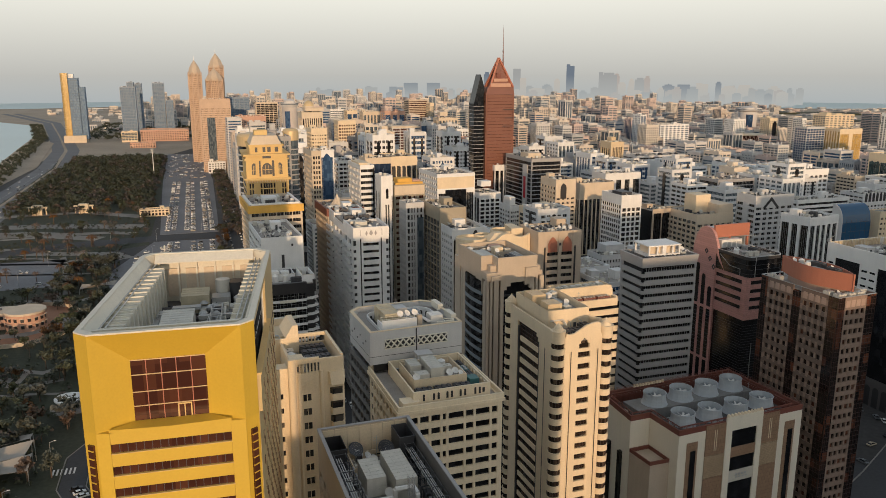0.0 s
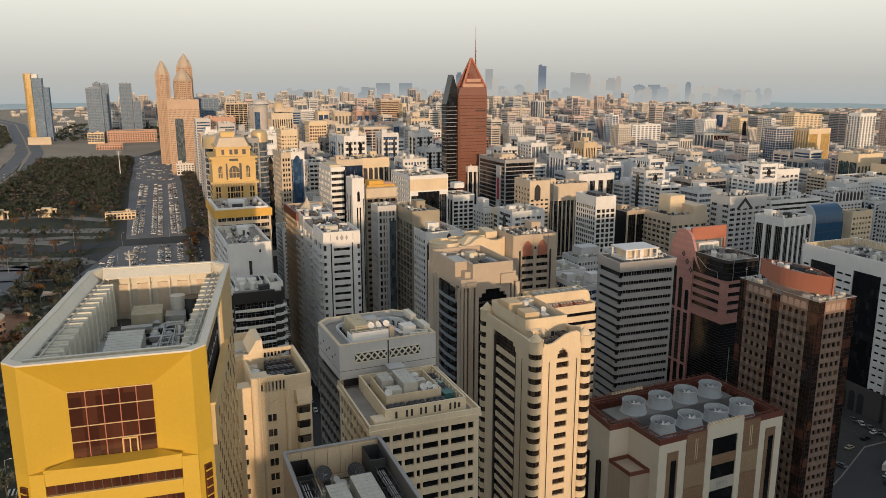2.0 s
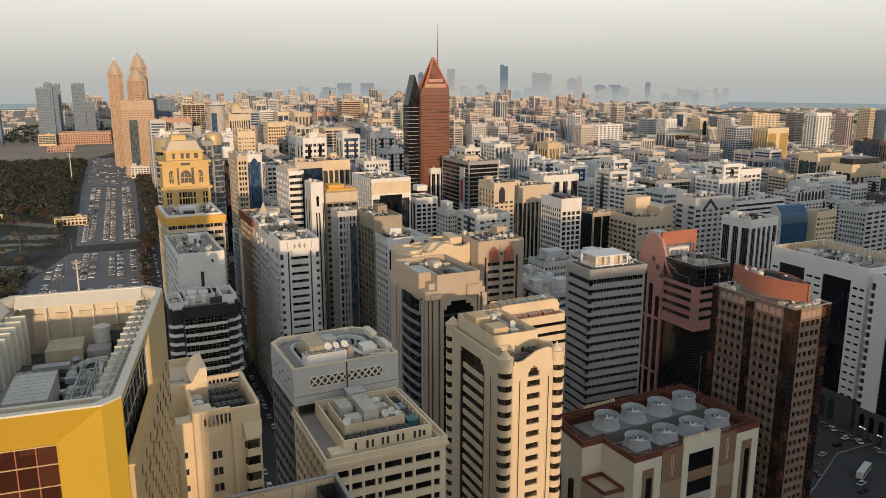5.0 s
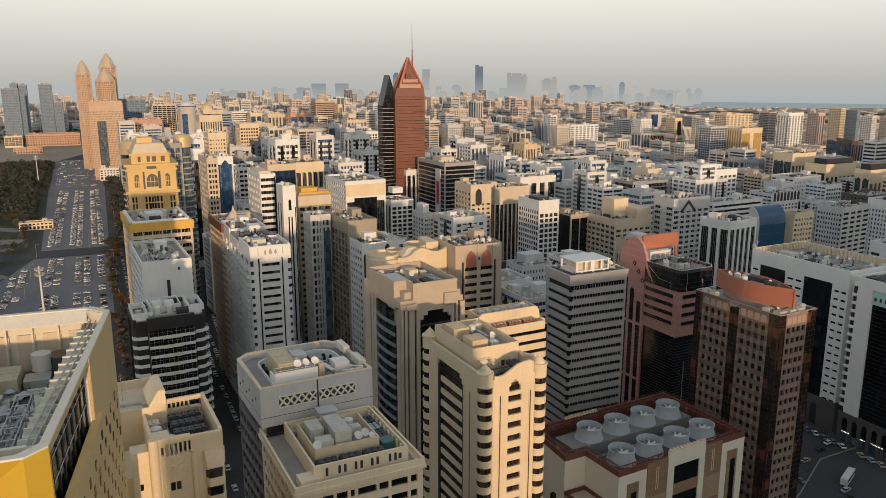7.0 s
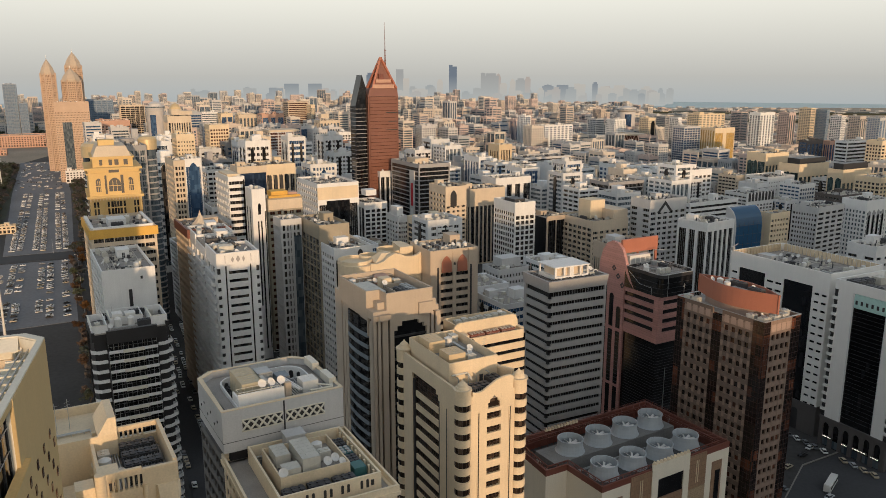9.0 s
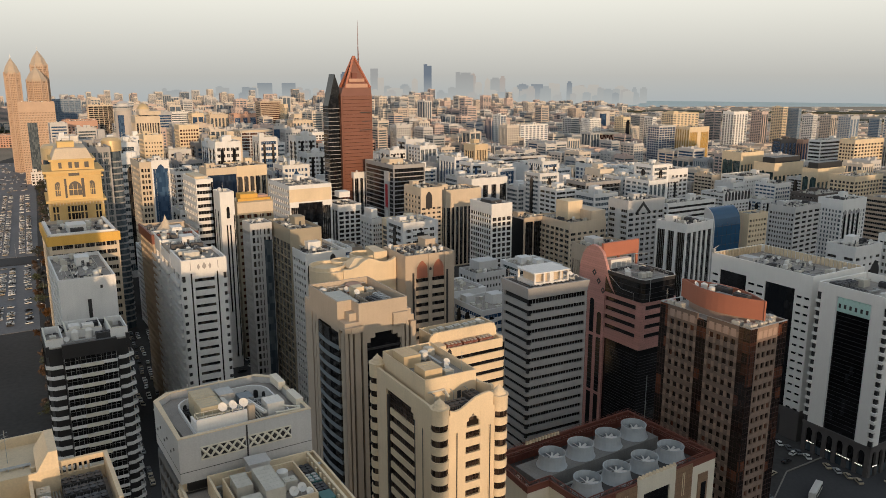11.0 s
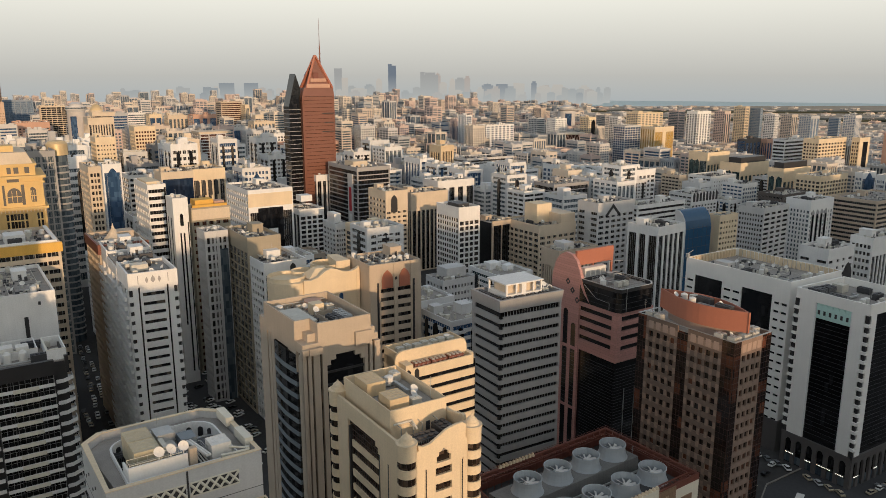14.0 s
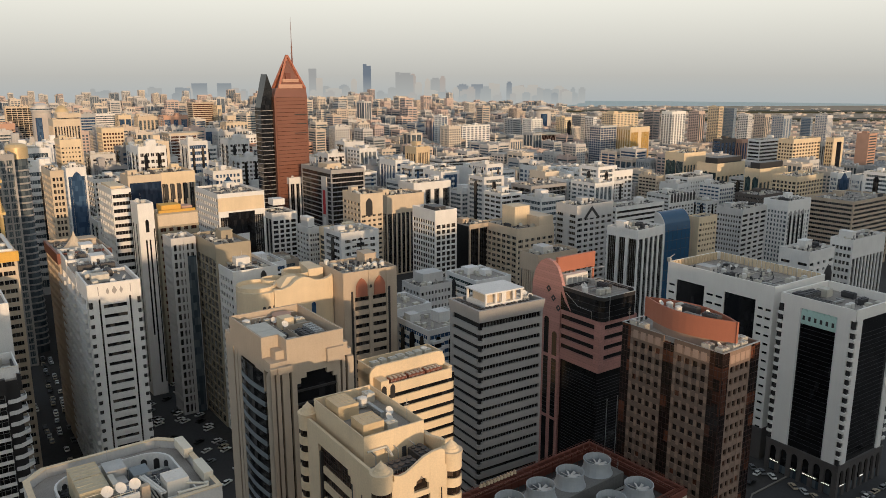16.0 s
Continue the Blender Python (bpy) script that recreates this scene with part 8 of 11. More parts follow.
def mid(name, label, N, w, d, h, F, L, wall="white", glass="g_dark", rz=3.0, near=False, gear=8, seed=1, cw=1.0, R=None, extras=(), deck=1.3, roof=None):
    b = thing(name, label, "building", N[0], N[1], 0, rz)
    claim(N[0], N[1], w, d, 3)
    st = {"F": F, "L": L, "R": R or "blank", "B": "blank"}
    rec = 0.5
    wm, gm = M[wall], M[glass]
    part("glazing", MB().box(rec, w - rec, rec, d - rec, 0, h - deck - 0.2), gm, b)
    part("roof_deck", MB().box(rec + 0.01, w - rec - 0.01, rec + 0.01, d - rec - 0.01, h - deck - 0.2, h - deck), M[roof or "roof"], b)
    mb = MB()
    for x in (0, w - cw):
        for y in (0, d - cw):
            mb.box(x, x + cw, y, y + cw, 0, h)
    for face in "FLRB":
        s, W = st[face], (w if face in "FB" else d)
        if s is None:
            continue
        if s == "blank":
            face_box(mb, face, cw, W - cw, 0, h, -rec, -0.03, w, d)
        else:
            m2 = dress(b, face, w, d, 0, h, s, wm, near, rec, cw)
            if m2:
                k = len(mb.v)
                mb.v += m2.v
                mb.f += [tuple(i + k for i in f) for f in m2.f]
    tagged(part("facade", mb, wm, b), kind="stuff")
    bars, gap = MB(), 1.15 + 0.06 * (seed % 8)
    for face in "FL":
        if st[face] not in (None, "blank"):
            u, W = cw, (w if face == "F" else d)
            while u < W - cw:
                face_box(bars, face, u, u + 0.1, 2, h - deck - 1, -rec - 0.02, -rec + 0.1, w, d)
                u += gap
    if bars.v:
        tagged(part("mullion", bars, M["metal"] if seed % 3 else M["metal_dark"], b), kind="stuff")
    for e in extras:
        kind, face, u0, u1, z0, z1, m = e[:7]
        out = e[7] if len(e) > 7 else 0.12
        if kind == "panel":
            part("wall_panel", face_box(MB(), face, u0, u1, z0, z1, -0.3, out, w, d), M[m], b)
        elif kind == "arch":
            part("arched_window", MB().extrude(arch_pts(u0, u1, z0, z1, 0.25 * (u1 - u0)), face, -0.3, out, w, d), M[m], b)
        elif kind == "gable":
            part("gable", MB().extrude([(u0, z0), (u1, z0), ((u0 + u1) / 2, z1)], face, -0.3, out, w, d), M[m], b)
        elif kind == "block":
            part("roof_block", MB().box(u0, u1, out, out + (e[8] if len(e) > 8 else 6), z0, z1), M[m], b)
        elif kind == "balconies":
            one = face_box(MB(), face, u0, u1, 0, 1.1, -0.2, 1.1, w, d).mesh("balcony", M[m])
            z = z1
            while z > z0:
                put("balcony", one, b, (0, 0, z))
                z -= 3.35
    if gear:
        roof_gear(b, random.Random(seed), rec + 0.3, w - rec - 0.3, rec + 0.3, d - rec - 0.3, h - deck, wm, gear, not any(e[0] == "block" for e in extras))
    return b


r_ = ribbon
mid("white_penthouse_block", "white block with a blank end wall and plant on its roof", (23.6, 330), 18.2, 42, 79.8, "blank", r_(79, 7), "white", R=r_(79, 8, .5, .3), near=True, gear=14, seed=21,
    extras=[("panel", "F", 8.6, 9.8, 4, 72, "dark", 0.05), ("panel", "F", 13.0, 13.8, 75.5, 76.6, "dark", 0.05)])
mid("ochre_roof_block", "ochre banded office block with a white roof edge", (22.4, 376), 25.5, 36, 86.6, (24, 6, .5, .1, 4.0, 3), (24, 8, .5, .12, 4.0, 3), "sand", R=(24, 8, .5, .2, 4, 3), near=True, gear=9, seed=22,
    extras=[("panel", "F", -0.6, 26.1, 82.8, 86.4, "ochre", 0.7), ("panel", "L", -0.4, 36.4, 82.8, 86.4, "ochre", 0.7), ("block", "", 1, 24.5, 86.6, 87.3, "white", 0.5, 1.0), ("block", "", 0.4, 1.6, 86.6, 87.3, "white", 2, 32), ("block", "", 23.6, 24.8, 86.6, 87.3, "white", 2, 32), ("block", "", 8, 15, 85.4, 88.6, "white", 10, 9)])
mid("brown_penthouse_block", "beige slab with a brown top storey and a small tent roof", (62.5, 392), 19, 30, 80.5, (22, 6, .45, .4, 4), (22, 9, .45, .3, 4), "tan", near=True, gear=4, seed=23,
    extras=[("panel", "F", -0.4, 19.4, 76.5, 80.6, "redbrown", 0.5), ("panel", "L", -0.4, 30.4, 76.5, 80.6, "redbrown", 0.5)])
tent = thing("roof_tent", "small orange canvas tent on a brown roof", "tent", 70, 405, 79.2, 3)
part("canvas", MB().tube(0, 0, 4.2, 1.0, 2.6, 8, 2.6).tube(0, 0, 2.6, 2.6, 5.2, 8, 0.8).tube(0, 0, 0.8, 5.2, 7.5, 8, 0.05), M["sand"], tent)
part("poles", MB().tube(0, 0, 0.15, 0, 7.6, 6).tube(3.5, 0, 0.12, 0, 1.1, 6).tube(-3.5, 0, 0.12, 0, 1.1, 6).tube(0, 3.5, 0.12, 0, 1.1, 6).tube(0, -3.5, 0.12, 0, 1.1, 6), M["metal"], tent)
mid("white_grid_block", "white apartment block with gridded windows and an arched light", (120.2, 360.5), 18.9, 28.5, 72.3, (20, 3, .5, .3, 5.5), (20, 9, .5, .35, 4), "white", near=True, gear=12, seed=24,
    extras=[("arch", "F", 11.5, 14, 68, 70.5, "dark", 0.05), ("panel", "F", 0.9, 6.4, 10, 66, "g_black", 0.02), ("block", "", 6, 12, 71, 74.5, "white", 12, 8)])
mid("olive_stone_block", "olive stone block with gridded glass and a solid parapet", (118.7, 376.8), 15.0, 30, 80.3, "blank", (20, 6, .14, .1, 7), "olive", "g_black", near=True, gear=5, seed=25)
# white slab: grey wall colour stands in for its neighbours' shade
mid("narrow_column_block", "pale slab with paired window columns", (106.1, 398.1), 10.5, 12, 80.4, (20, 5, .3, .5, 3), (20, 9, .45, .4, 4), "grey_light", near=True, gear=6, seed=26,
    extras=[("panel", "F", 5.2, 5.8, 0, 80, "grey_light", 0.2), ("panel", "F", 6.5, 10.1, 0, 72, "g_slate", 0.12)])
mid("orange_roof_block", "tan block with an orange roof pavilion", (109.3, 435.9), 19.0, 14, 85.0, (22, 5, .5, .4, 7), (22, 6, .4, .3, 7), "olive", "g_brown", gear=3, seed=27,
    extras=[("panel", "F", 0.3, 18.7, 79.0, 84.2, "sand", 0.2), ("block", "", 3, 12, 83.5, 88.2, "ochre", 3, 8), ("block", "", 1, 18.0, 85.0, 86.2, "ochre", 0.6, 1.2), ("block", "", 13, 18.0, 83.5, 86.8, "terracotta_pale", 5, 6)])
mid("white_arch_column_tower", "white tower with a tall arched recess of columns", (99.4, 427.6), 7.0, 12, 91.8, "blank", "blank", "white", seed=28, gear=6,
    extras=[("arch", "F", 2.9, 4.4, 78.5, 84, "g_black", 0.05), ("panel", "F", 2.5, 3.2, 30, 75, "g_black", 0.05), ("panel", "F", 4.1, 4.8, 6, 75, "g_black", 0.05), ("panel", "F", 6.3, 6.8, 6, 80, "g_black", 0.05), ("panel", "L", 2, 3.2, 6, 82, "g_black", 0.05), ("panel", "L", 7, 8.2, 6, 82, "g_black", 0.05)])
mid("white_stripe_tower", "white tower with dark ribbon windows and stepped roof", (95.3, 465.8), 9.0, 30, 93.8, r_(88, 1, .5), (23, 8, .5, .35, 3), "bright_white", "g_black", seed=29, gear=9, cw=0.4,
    extras=[("panel", "F", 8.0, 8.9, 2, 92, "g_black", 0.08), ("block", "", 0.5, 7, 92.5, 94.8, "cream", 4, 20)])
mid("blue_arch_tower", "white tower with a tall blue glass arch", (92.2, 609.8), 12.0, 14, 90.3, (22, 3, .0, .4, 6), r_(85, 6), "white", "g_blue", seed=31,
    extras=[("arch", "F", 3.4, 8.9, 4, 86, "g_blue", 0.1)])
mid("dark_balcony_slab", "white slab with dark balconies up its side", (111.5, 634.7), 18.0, 24, 78.8, r_(74, 5, .5, .2), (20, 4, .35, .1, 3), "white", "g_black", seed=33)
mid("colonnade_block", "white block with tall arched columns", (150, 613), 24, 30, 82.9, (20, 5, 0, .5, 8), (20, 6, 0, .45, 8), "cream", seed=34, gear=8,
    extras=[("arch", "F", 3 + 4.4 * k, 5.2 + 4.4 * k, 64, 74.5, "dark", 0.06) for k in range(4)])
mid("white_portal_block", "white block with a deep dark portal and diagonal braces", (159.1, 510.6), 28.5, 40, 80.5, (18, 2, 0, .1, 14), (20, 10, .5, .35, 3), "white", seed=35, gear=9,
    extras=[("panel", "F", 6, 22, 5, 69, "g_black", 0.08), ("panel", "F", 10.5, 18, 5, 56, "white", 0.3), ("panel", "F", 0, 28, 70, 78, "cream", 0.06)])
mid("tan_arch_block", "tan stone block with twin pointed arches over banded windows", (147.4, 317), 22.4, 21, 77.3, (19, 1, .55, .5, 10), "blank", "tan", near=True, gear=10, seed=36, rz=0, deck=1.0,
    extras=[("panel", "F", 0.2, 4.6, 0, 77.2, "tan", 0.25), ("panel", "F", 10.4, 12.0, 0, 77.2, "tan", 0.25), ("panel", "F", 17.8, 22.2, 0, 77.2, "tan", 0.25), ("panel", "F", 3.0, 3.9, 6, 70, "dark", 0.3), ("panel", "F", 18.5, 19.4, 6, 70, "dark", 0.3),
            ("arch", "F", 5.2, 9.8, 67.5, 73.5, "terracotta", 0.3), ("arch", "F", 12.6, 17.2, 67.5, 73.5, "terracotta", 0.3), ("arch", "F", 10.7, 11.7, 70.5, 71.6, "dark", 0.32)])
mid("small_grid_block", "pale grey block with small square windows", (213.6, 373.7), 19.0, 16, 48.9, (12, 9, .55, .5, 3), (12, 5, .55, .5, 3), "grey_light", near=True, gear=7, seed=37, extras=[("block", "", 6, 18, 48, 53, "grey_light", 6, 9)])
mid("panel_wall_block", "beige block with a slotted blank wall and glass corner", (215.4, 471.4), 22.1, 22.5, 58.7, "blank", (17, 3, .3, .1, 5), "beige", seed=38, gear=9,
    extras=[("panel", "F", 15 + 1.2 * k, 15.6 + 1.2 * k, 52, 55, "dark", 0.05) for k in range(5)] + [("panel", "F", 4 + 4 * k, 4.8 + 4 * k, 46 - 3.4 * j, 47 - 3.4 * j, "dark", 0.05) for k in range(3) for j in range(4)])
mid("square_white_tower", "square white tower with gridded dark windows and fluted top", (273.6, 456.2), 16.2, 25, 68.1, (17, 4, .3, .28, 9), (17, 9, .35, .2, 7), "white", near=True, seed=39, gear=3, extras=[("block", "", 4, 12, 67, 69.2, "metal_dark", 6, 12)])
mid("stepped_dark_block", "rose tan block above stepped black glass", (298.3, 563.6), 33.0, 22, 61.3, (17, 8, 0, .3, 14), (17, 7, 0, .3, 14), "sand", "g_black", seed=40, gear=8)
mid("arched_sand_block", "sand coloured block with a large arched window", (251.7, 512.8), 17, 24, 72.6, (18, 4, .55, .5, 14), (18, 5, .5, .4, 6), "sand", seed=41, extras=[("arch", "F", 4, 9, 58, 68.5, "dark", 0.06)])
mid("dark_banner_block", "dark glass office block with pale bands and a tall red banner", (259.5, 574.7), 27.5, 49, 81.5, r_(80, 1, .22, 0, 3), r_(80, 1, .22, 0, 3), "grey", "g_black", seed=42, gear=16, roof="roof",
    extras=[("block", "", 4, 16, 79.5, 84.5, "sand", 14, 14), ("panel", "L", 34, 42, 4, 76, "grey_light", 0.5), ("panel", "L", 36, 40, 48, 66, "banner_red", 0.6), ("panel", "L", 36, 40, 30, 46, "banner_white", 0.6)])
mid("white_column_block", "white block with rounded corner and dark columns of windows", (278.8, 691.8), 22.9, 27.2, 59.8, (15, 5, .0, .4, 6), (15, 2, .0, .2, 5), "white", "g_black", seed=43)
mid("sandy_stepped_block", "sand coloured apartment block with a roof tower and balconies", (312, 425), 30, 35, 58, (15, 6, .5, .4, 7), (15, 7, .45, .25, 5), "sand", seed=44, gear=8,
    extras=[("block", "", 8, 20, 57, 69, "cream", 12, 12), ("block", "", 18, 30, 57, 63.5, "sand", 1, 20), ("balconies", "L", 6, 11, 8, 50, "sand"), ("balconies", "L", 17, 22, 8, 50, "sand"), ("balconies", "L", 27, 32, 8, 50, "sand")])
mid("black_glass_block", "black glass block with a sandy corner pier", (296, 452), 15, 22, 58, (15, 2, .0, .1, 3), None, "tan", "g_black", seed=45, gear=4)
mid("dark_slot_block", "brown grey block with vertical window slots", (278.0, 364.2), 28.0, 14, 58.3, (13, 9, 0, .62, 8), (13, 7, 0, .65, 9), "tan", seed=46, gear=9, extras=[("block", "", 7, 14, 57, 61, "grey_light", 4, 8), ("panel", "F", 0.3, 27.7, 50, 57.5, "tan", 0.05)])
mid("grey_gable_tower", "pale grey tower with a dark glazed gable", (347.6, 412.8), 32.0, 18, 70.7, (18, 6, .5, .35, 8), (18, 2, .5, .65, 6), "grey_light", seed=47, rz=3, extras=[("gable", "F", 6, 20, 62, 69.5, "dark", 0.06), ("gable", "F", 8.5, 17.5, 62, 66.8, "grey_light", 0.12)])
mid("white_ribbon_block", "white block with ribbon windows beside a gabled tower", (390.1, 422.1), 47.0, 15, 64.3, r_(64, 1, .55), r_(64, 4), "white", seed=48)
mid("white_black_bay_block", "white block with rounded black glass bays", (329.2, 345.3), 24.5, 20, 68.9, (18, 5, 0, .36, 5), (18, 3, 0, .34, 5), "white", "g_black", rz=9, seed=49, gear=12)
mid("cream_window_block", "cream block with rows of small square windows", (409.0, 371.7), 18.0, 9, 63.8, (18, 6, .55, .5, 4), "blank", "cream", seed=50)
mid("grey_window_block", "grey block with dark square windows and arched top storey", (489.5, 400.3), 34.0, 20, 57.1, (15, 4, .5, .3, 4), (15, 9, .5, .45, 5), "grey_light", seed=51, rz=8)
mid("white_gothic_block", "white block with tall pointed arches", (541.9, 400.5), 30.0, 20, 58.3, (15, 9, .35, .5, 9), (15, 7, .4, .45, 8), "bright_white", "g_slate", seed=52, extras=[("arch", "F", 2 + 5.5 * k, 5.6 + 5.5 * k, 6, 50, "grey", 0.1) for k in range(4)] + [("arch", "F", 2.7 + 5.5 * k, 4.9 + 5.5 * k, 6, 47, "g_black", 0.16) for k in range(4)])
mid("brown_terraced_block", "long brown block with concrete floor bands", (600, 385), 60, 36, 55, r_(55, 1, .5), r_(55, 1, .5), "tan", "g_black", seed=53, gear=14)
mid("white_pointed_window_block", "white block with pointed lattice windows", (383.4, 283.2), 23.5, 16, 62.7, (15, 4, .6, .6, 6), (15, 2, .6, .6, 6), "white", seed=54, extras=[("arch", "F", 15, 23, 8, 52, "dark", 0.1), ("arch", "L", 5, 10, 8, 50, "redbrown", 0.1)])
mid("white_branching_block", "white block with branching ribs on a dark front", (414.3, 279.4), 33.5, 12, 65.9, (16, 9, 0, .3, 10), (16, 5, .5, .3, 4), "white", "g_dark", seed=55)
mid("white_arcade_block", "white block with a row of roof arches", (536.1, 506.2), 34.0, 24, 49.4, (13, 8, .45, .4, 10), r_(52, 5), "white", seed=56, extras=[("arch", "F", 2 + 4.2 * k, 4.8 + 4.2 * k, 42.5, 49.5, "dark", 0.05) for k in range(8)])
mid("blue_window_block", "white block with blue window bays", (604.9, 509.8), 21.5, 22, 52.7, (13, 6, .45, .3, 4), r_(52, 5), "white", "g_blue", seed=57)
mid("dark_arch_block", "dark brown block with a wide arch", (596, 462), 42, 24, 50, r_(50, 3, .6), r_(50, 4, .6), "dark_brown", seed=58)
mid("small_arch_block", "white block with small arched windows", (614.0, 553.4), 38.5, 26, 53.9, (13, 10, .6, .6, 5), r_(52, 5), "white", seed=59)
mid("tan_arched_block", "tan block with arched top windows", (602.8, 581.7), 17.0, 22, 52.7, (13, 6, .5, .5, 6), r_(52, 5), "sand", seed=60)
mid("balcony_arch_block", "cream block with arched balconies", (653.5, 467.7), 43.5, 24, 61.0, (16, 9, .4, .35, 5), (16, 6, .4, .35, 5), "cream", seed=61, gear=14)
for k, (px, py, ww, hh) in enumerate(((668, 605, 36, 69.5), (665, 561, 46, 62.8), (669, 516, 44, 62.0))):
    mid("black_roof_palace_block", "cream block with black roof storey and green glass arches", (px, py), ww, 24 if k < 2 else 16, hh, (14, 7, 0, .4, 13), (14, 2, 0, .4, 9), "cream", "g_teal", seed=62 + k, gear=4,
        extras=([("block", "", 4, ww - 2, hh - 1.5, hh + 5, "dark", 3, 14 if k < 2 else 10)] if k else []) + [("arch", "L", 2, 7, 5, hh - 9, "g_teal", 0.08), ("arch", "L", 9, 14, 5, hh - 9, "g_teal", 0.08)])
mid("tall_cream_apartments", "tall cream apartment slab with stacked balconies", (812.7, 578.6), 55.5, 18, 79.0, (20, 9, .45, .4, 5), (20, 5, .45, .4, 5), "cream", seed=66, gear=10)
mid("white_banded_hotel", "white block with dark ribbon windows", (836.9, 637.3), 41.5, 16, 73.4, r_(60, 1, .5), r_(60, 1, .5), "white", "g_black", seed=67)
mid("gold_glass_block", "gold glass office block in a pale frame", (917.1, 922.0), 44.5, 30, 69.3, (20, 2, 0, .35, 8), (20, 6, 0, .4, 4), "cream", "g_gold", seed=68)
mid("blue_glass_block", "blue glass office block with a grey side", (877.1, 945.1), 36.0, 24, 71.5, r_(68, 6, .25, .1, 3), r_(68, 5, .3), "grey_light", "g_blue", seed=69)
mid("grey_long_block", "long grey office block with ribbon windows", (395, 850), 90, 30, 52, r_(52, 2, .45), r_(52, 1, .45), "grey_light", "g_slate", seed=70, gear=16)
mid("grey_banded_block", "dark banded office block", (510, 820), 70, 34, 52, r_(52, 1, .4), r_(52, 1, .4), "grey_light", "g_dark", seed=71, gear=12)
mid("twin_tan_block", "pink tan twin slab with ribbon windows", (318, 905), 70, 26, 72, (20, 3, .4, .25, 4), r_(72, 1, .4), "terracotta_pale", "g_dark", seed=72, gear=10)

# ---- towers between the near blocks and the horizon ----
mid("gold_dome_block", "tan office block with tall window columns under a gold dome", (116, 887), 24.0, 26, 107, (24, 9, 0, .5, 7), (24, 6, 0, .5, 7), "sand", "g_dark", gear=4, seed=200, extras=[("block", "", 5, 26, 108, 112, "sand", 3, 18)])
mid("cream_balcony_tower", "cream apartment tower with brown window columns", (163, 920), 21.5, 24, 95, (24, 7, .45, .35, 5), (24, 6, .45, .35, 5), "cream", "g_brown", gear=4, seed=201, extras=[("block", "", 5, 22, 90, 95, "cream", 4, 14)])
mid("sunlit_blank_tower", "pale yellow tower with a blank sunlit wall and few windows", (178, 856), 21.0, 20, 84, "blank", r_(84, 4, .5, .3), "cream", "g_brown", gear=4, seed=202, extras=[("panel", "F", 5 + 5 * k, 6.2 + 5 * k, 74 - 9 * j, 75.6 - 9 * j, "dark", 0.05) for k in range(4) for j in range(3)])
mid("dark_crown_block", "brown glass office block with white bands and a pale roof slab", (235, 943), 30.0, 30, 85, r_(85, 3, .3, .1), r_(85, 3, .3, .1), "grey_light", "g_brown", gear=4, seed=203, extras=[("block", "", -1, 36, 83, 85.5, "sand", 0, 28)])
mid("blue_panel_tower", "grey tower with a deep blue glass front", (303, 1051), 19.5, 22, 83, (22, 2, 0, .12, 5), r_(83, 2, .4, .3), "grey_light", "g_blue", gear=4, seed=204)
mid("tan_twin_slab", "tan apartment slab with vertical window strips", (350, 1116), 31.0, 24, 85, (24, 6, 0, .5, 4), (24, 4, 0, .5, 4), "sand", "g_slate", gear=4, seed=205, extras=[("block", "", 4, 16, 88, 94, "sand", 4, 12)])
mid("white_strip_tower", "white apartment tower with dark window strips", (332, 979), 17.0, 20, 78, (22, 4, .35, .4, 4), (22, 4, .35, .4, 4), "white", "g_dark", gear=4, seed=206)
mid("long_balcony_block", "long low apartment block with pale balcony bands", (221, 921), 74.5, 26, 55, r_(55, 1, .5), r_(55, 1, .5), "white", "g_slate", gear=8, seed=207)
mid("white_sunlit_tower", "white tower with rows of small square windows", (102, 719), 15.0, 22, 100, (28, 6, .6, .65, 6), (28, 5, .5, .4, 4), "cream", "g_dark", gear=4, seed=208)
mid("banded_far_tower", "pale banded tower with a flat roof", (222, 1365), 31.0, 26, 89, r_(89, 1, .5), r_(89, 1, .4), "white", "g_slate", gear=2, seed=209)
mid("portal_far_tower", "cream tower with a wide dark portal", (248, 1312), 18.5, 24, 89, (22, 2, 0, .2, 6), r_(89, 5, .45, .3), "cream", "g_blue", gear=2, seed=210)
mid("sand_far_tower", "sand coloured slab with window columns", (270, 1284), 30.0, 24, 88, (20, 5, 0, .45, 6), r_(88, 5, .45, .3), "sand", "g_slate", gear=2, seed=211)
mid("pink_far_slab", "rose plaster slab with a blue glass side", (298, 1245), 35.0, 26, 90, (20, 3, 0, .4, 6), r_(90, 2, .25, .1), "terracotta_pale", "g_blue", gear=2, seed=212)
mid("brown_rounded_tower", "brown banded tower with a curved roof edge", (388, 1426), 38.0, 30, 102, r_(102, 1, .5), r_(102, 1, .5), "tan", "g_brown", gear=2, seed=213, extras=[("block", "", 4, 30, 95, 101, "tan", 4, 20)])
mid("slim_cream_tower", "slim cream tower beside a brown one", (424, 1405), 8.0, 24, 97, (20, 3, 0, .4, 6), r_(97, 5, .45, .3), "cream", "g_slate", gear=0, seed=214)
mid("white_pier_block", "white block with dark glazed strips and a heavy roof slab", (248, 627), 14.0, 20, 71, (18, 3, 0, .35, 5), (18, 3, 0, .35, 5), "white", "g_black", gear=6, seed=215)
mid("white_grid_slab", "white office slab with a fine window grid", (706, 1072), 55.5, 24, 71, r_(71, 7, .5, .4), r_(71, 7, .5, .4), "white", "g_blue", gear=4, seed=216)
mid("blue_white_tower", "white tower with a blue glass side", (715, 1146), 12.0, 22, 83, r_(83, 2, .2, .1), r_(83, 5, .45, .3), "white", "g_blue", gear=2, seed=217)
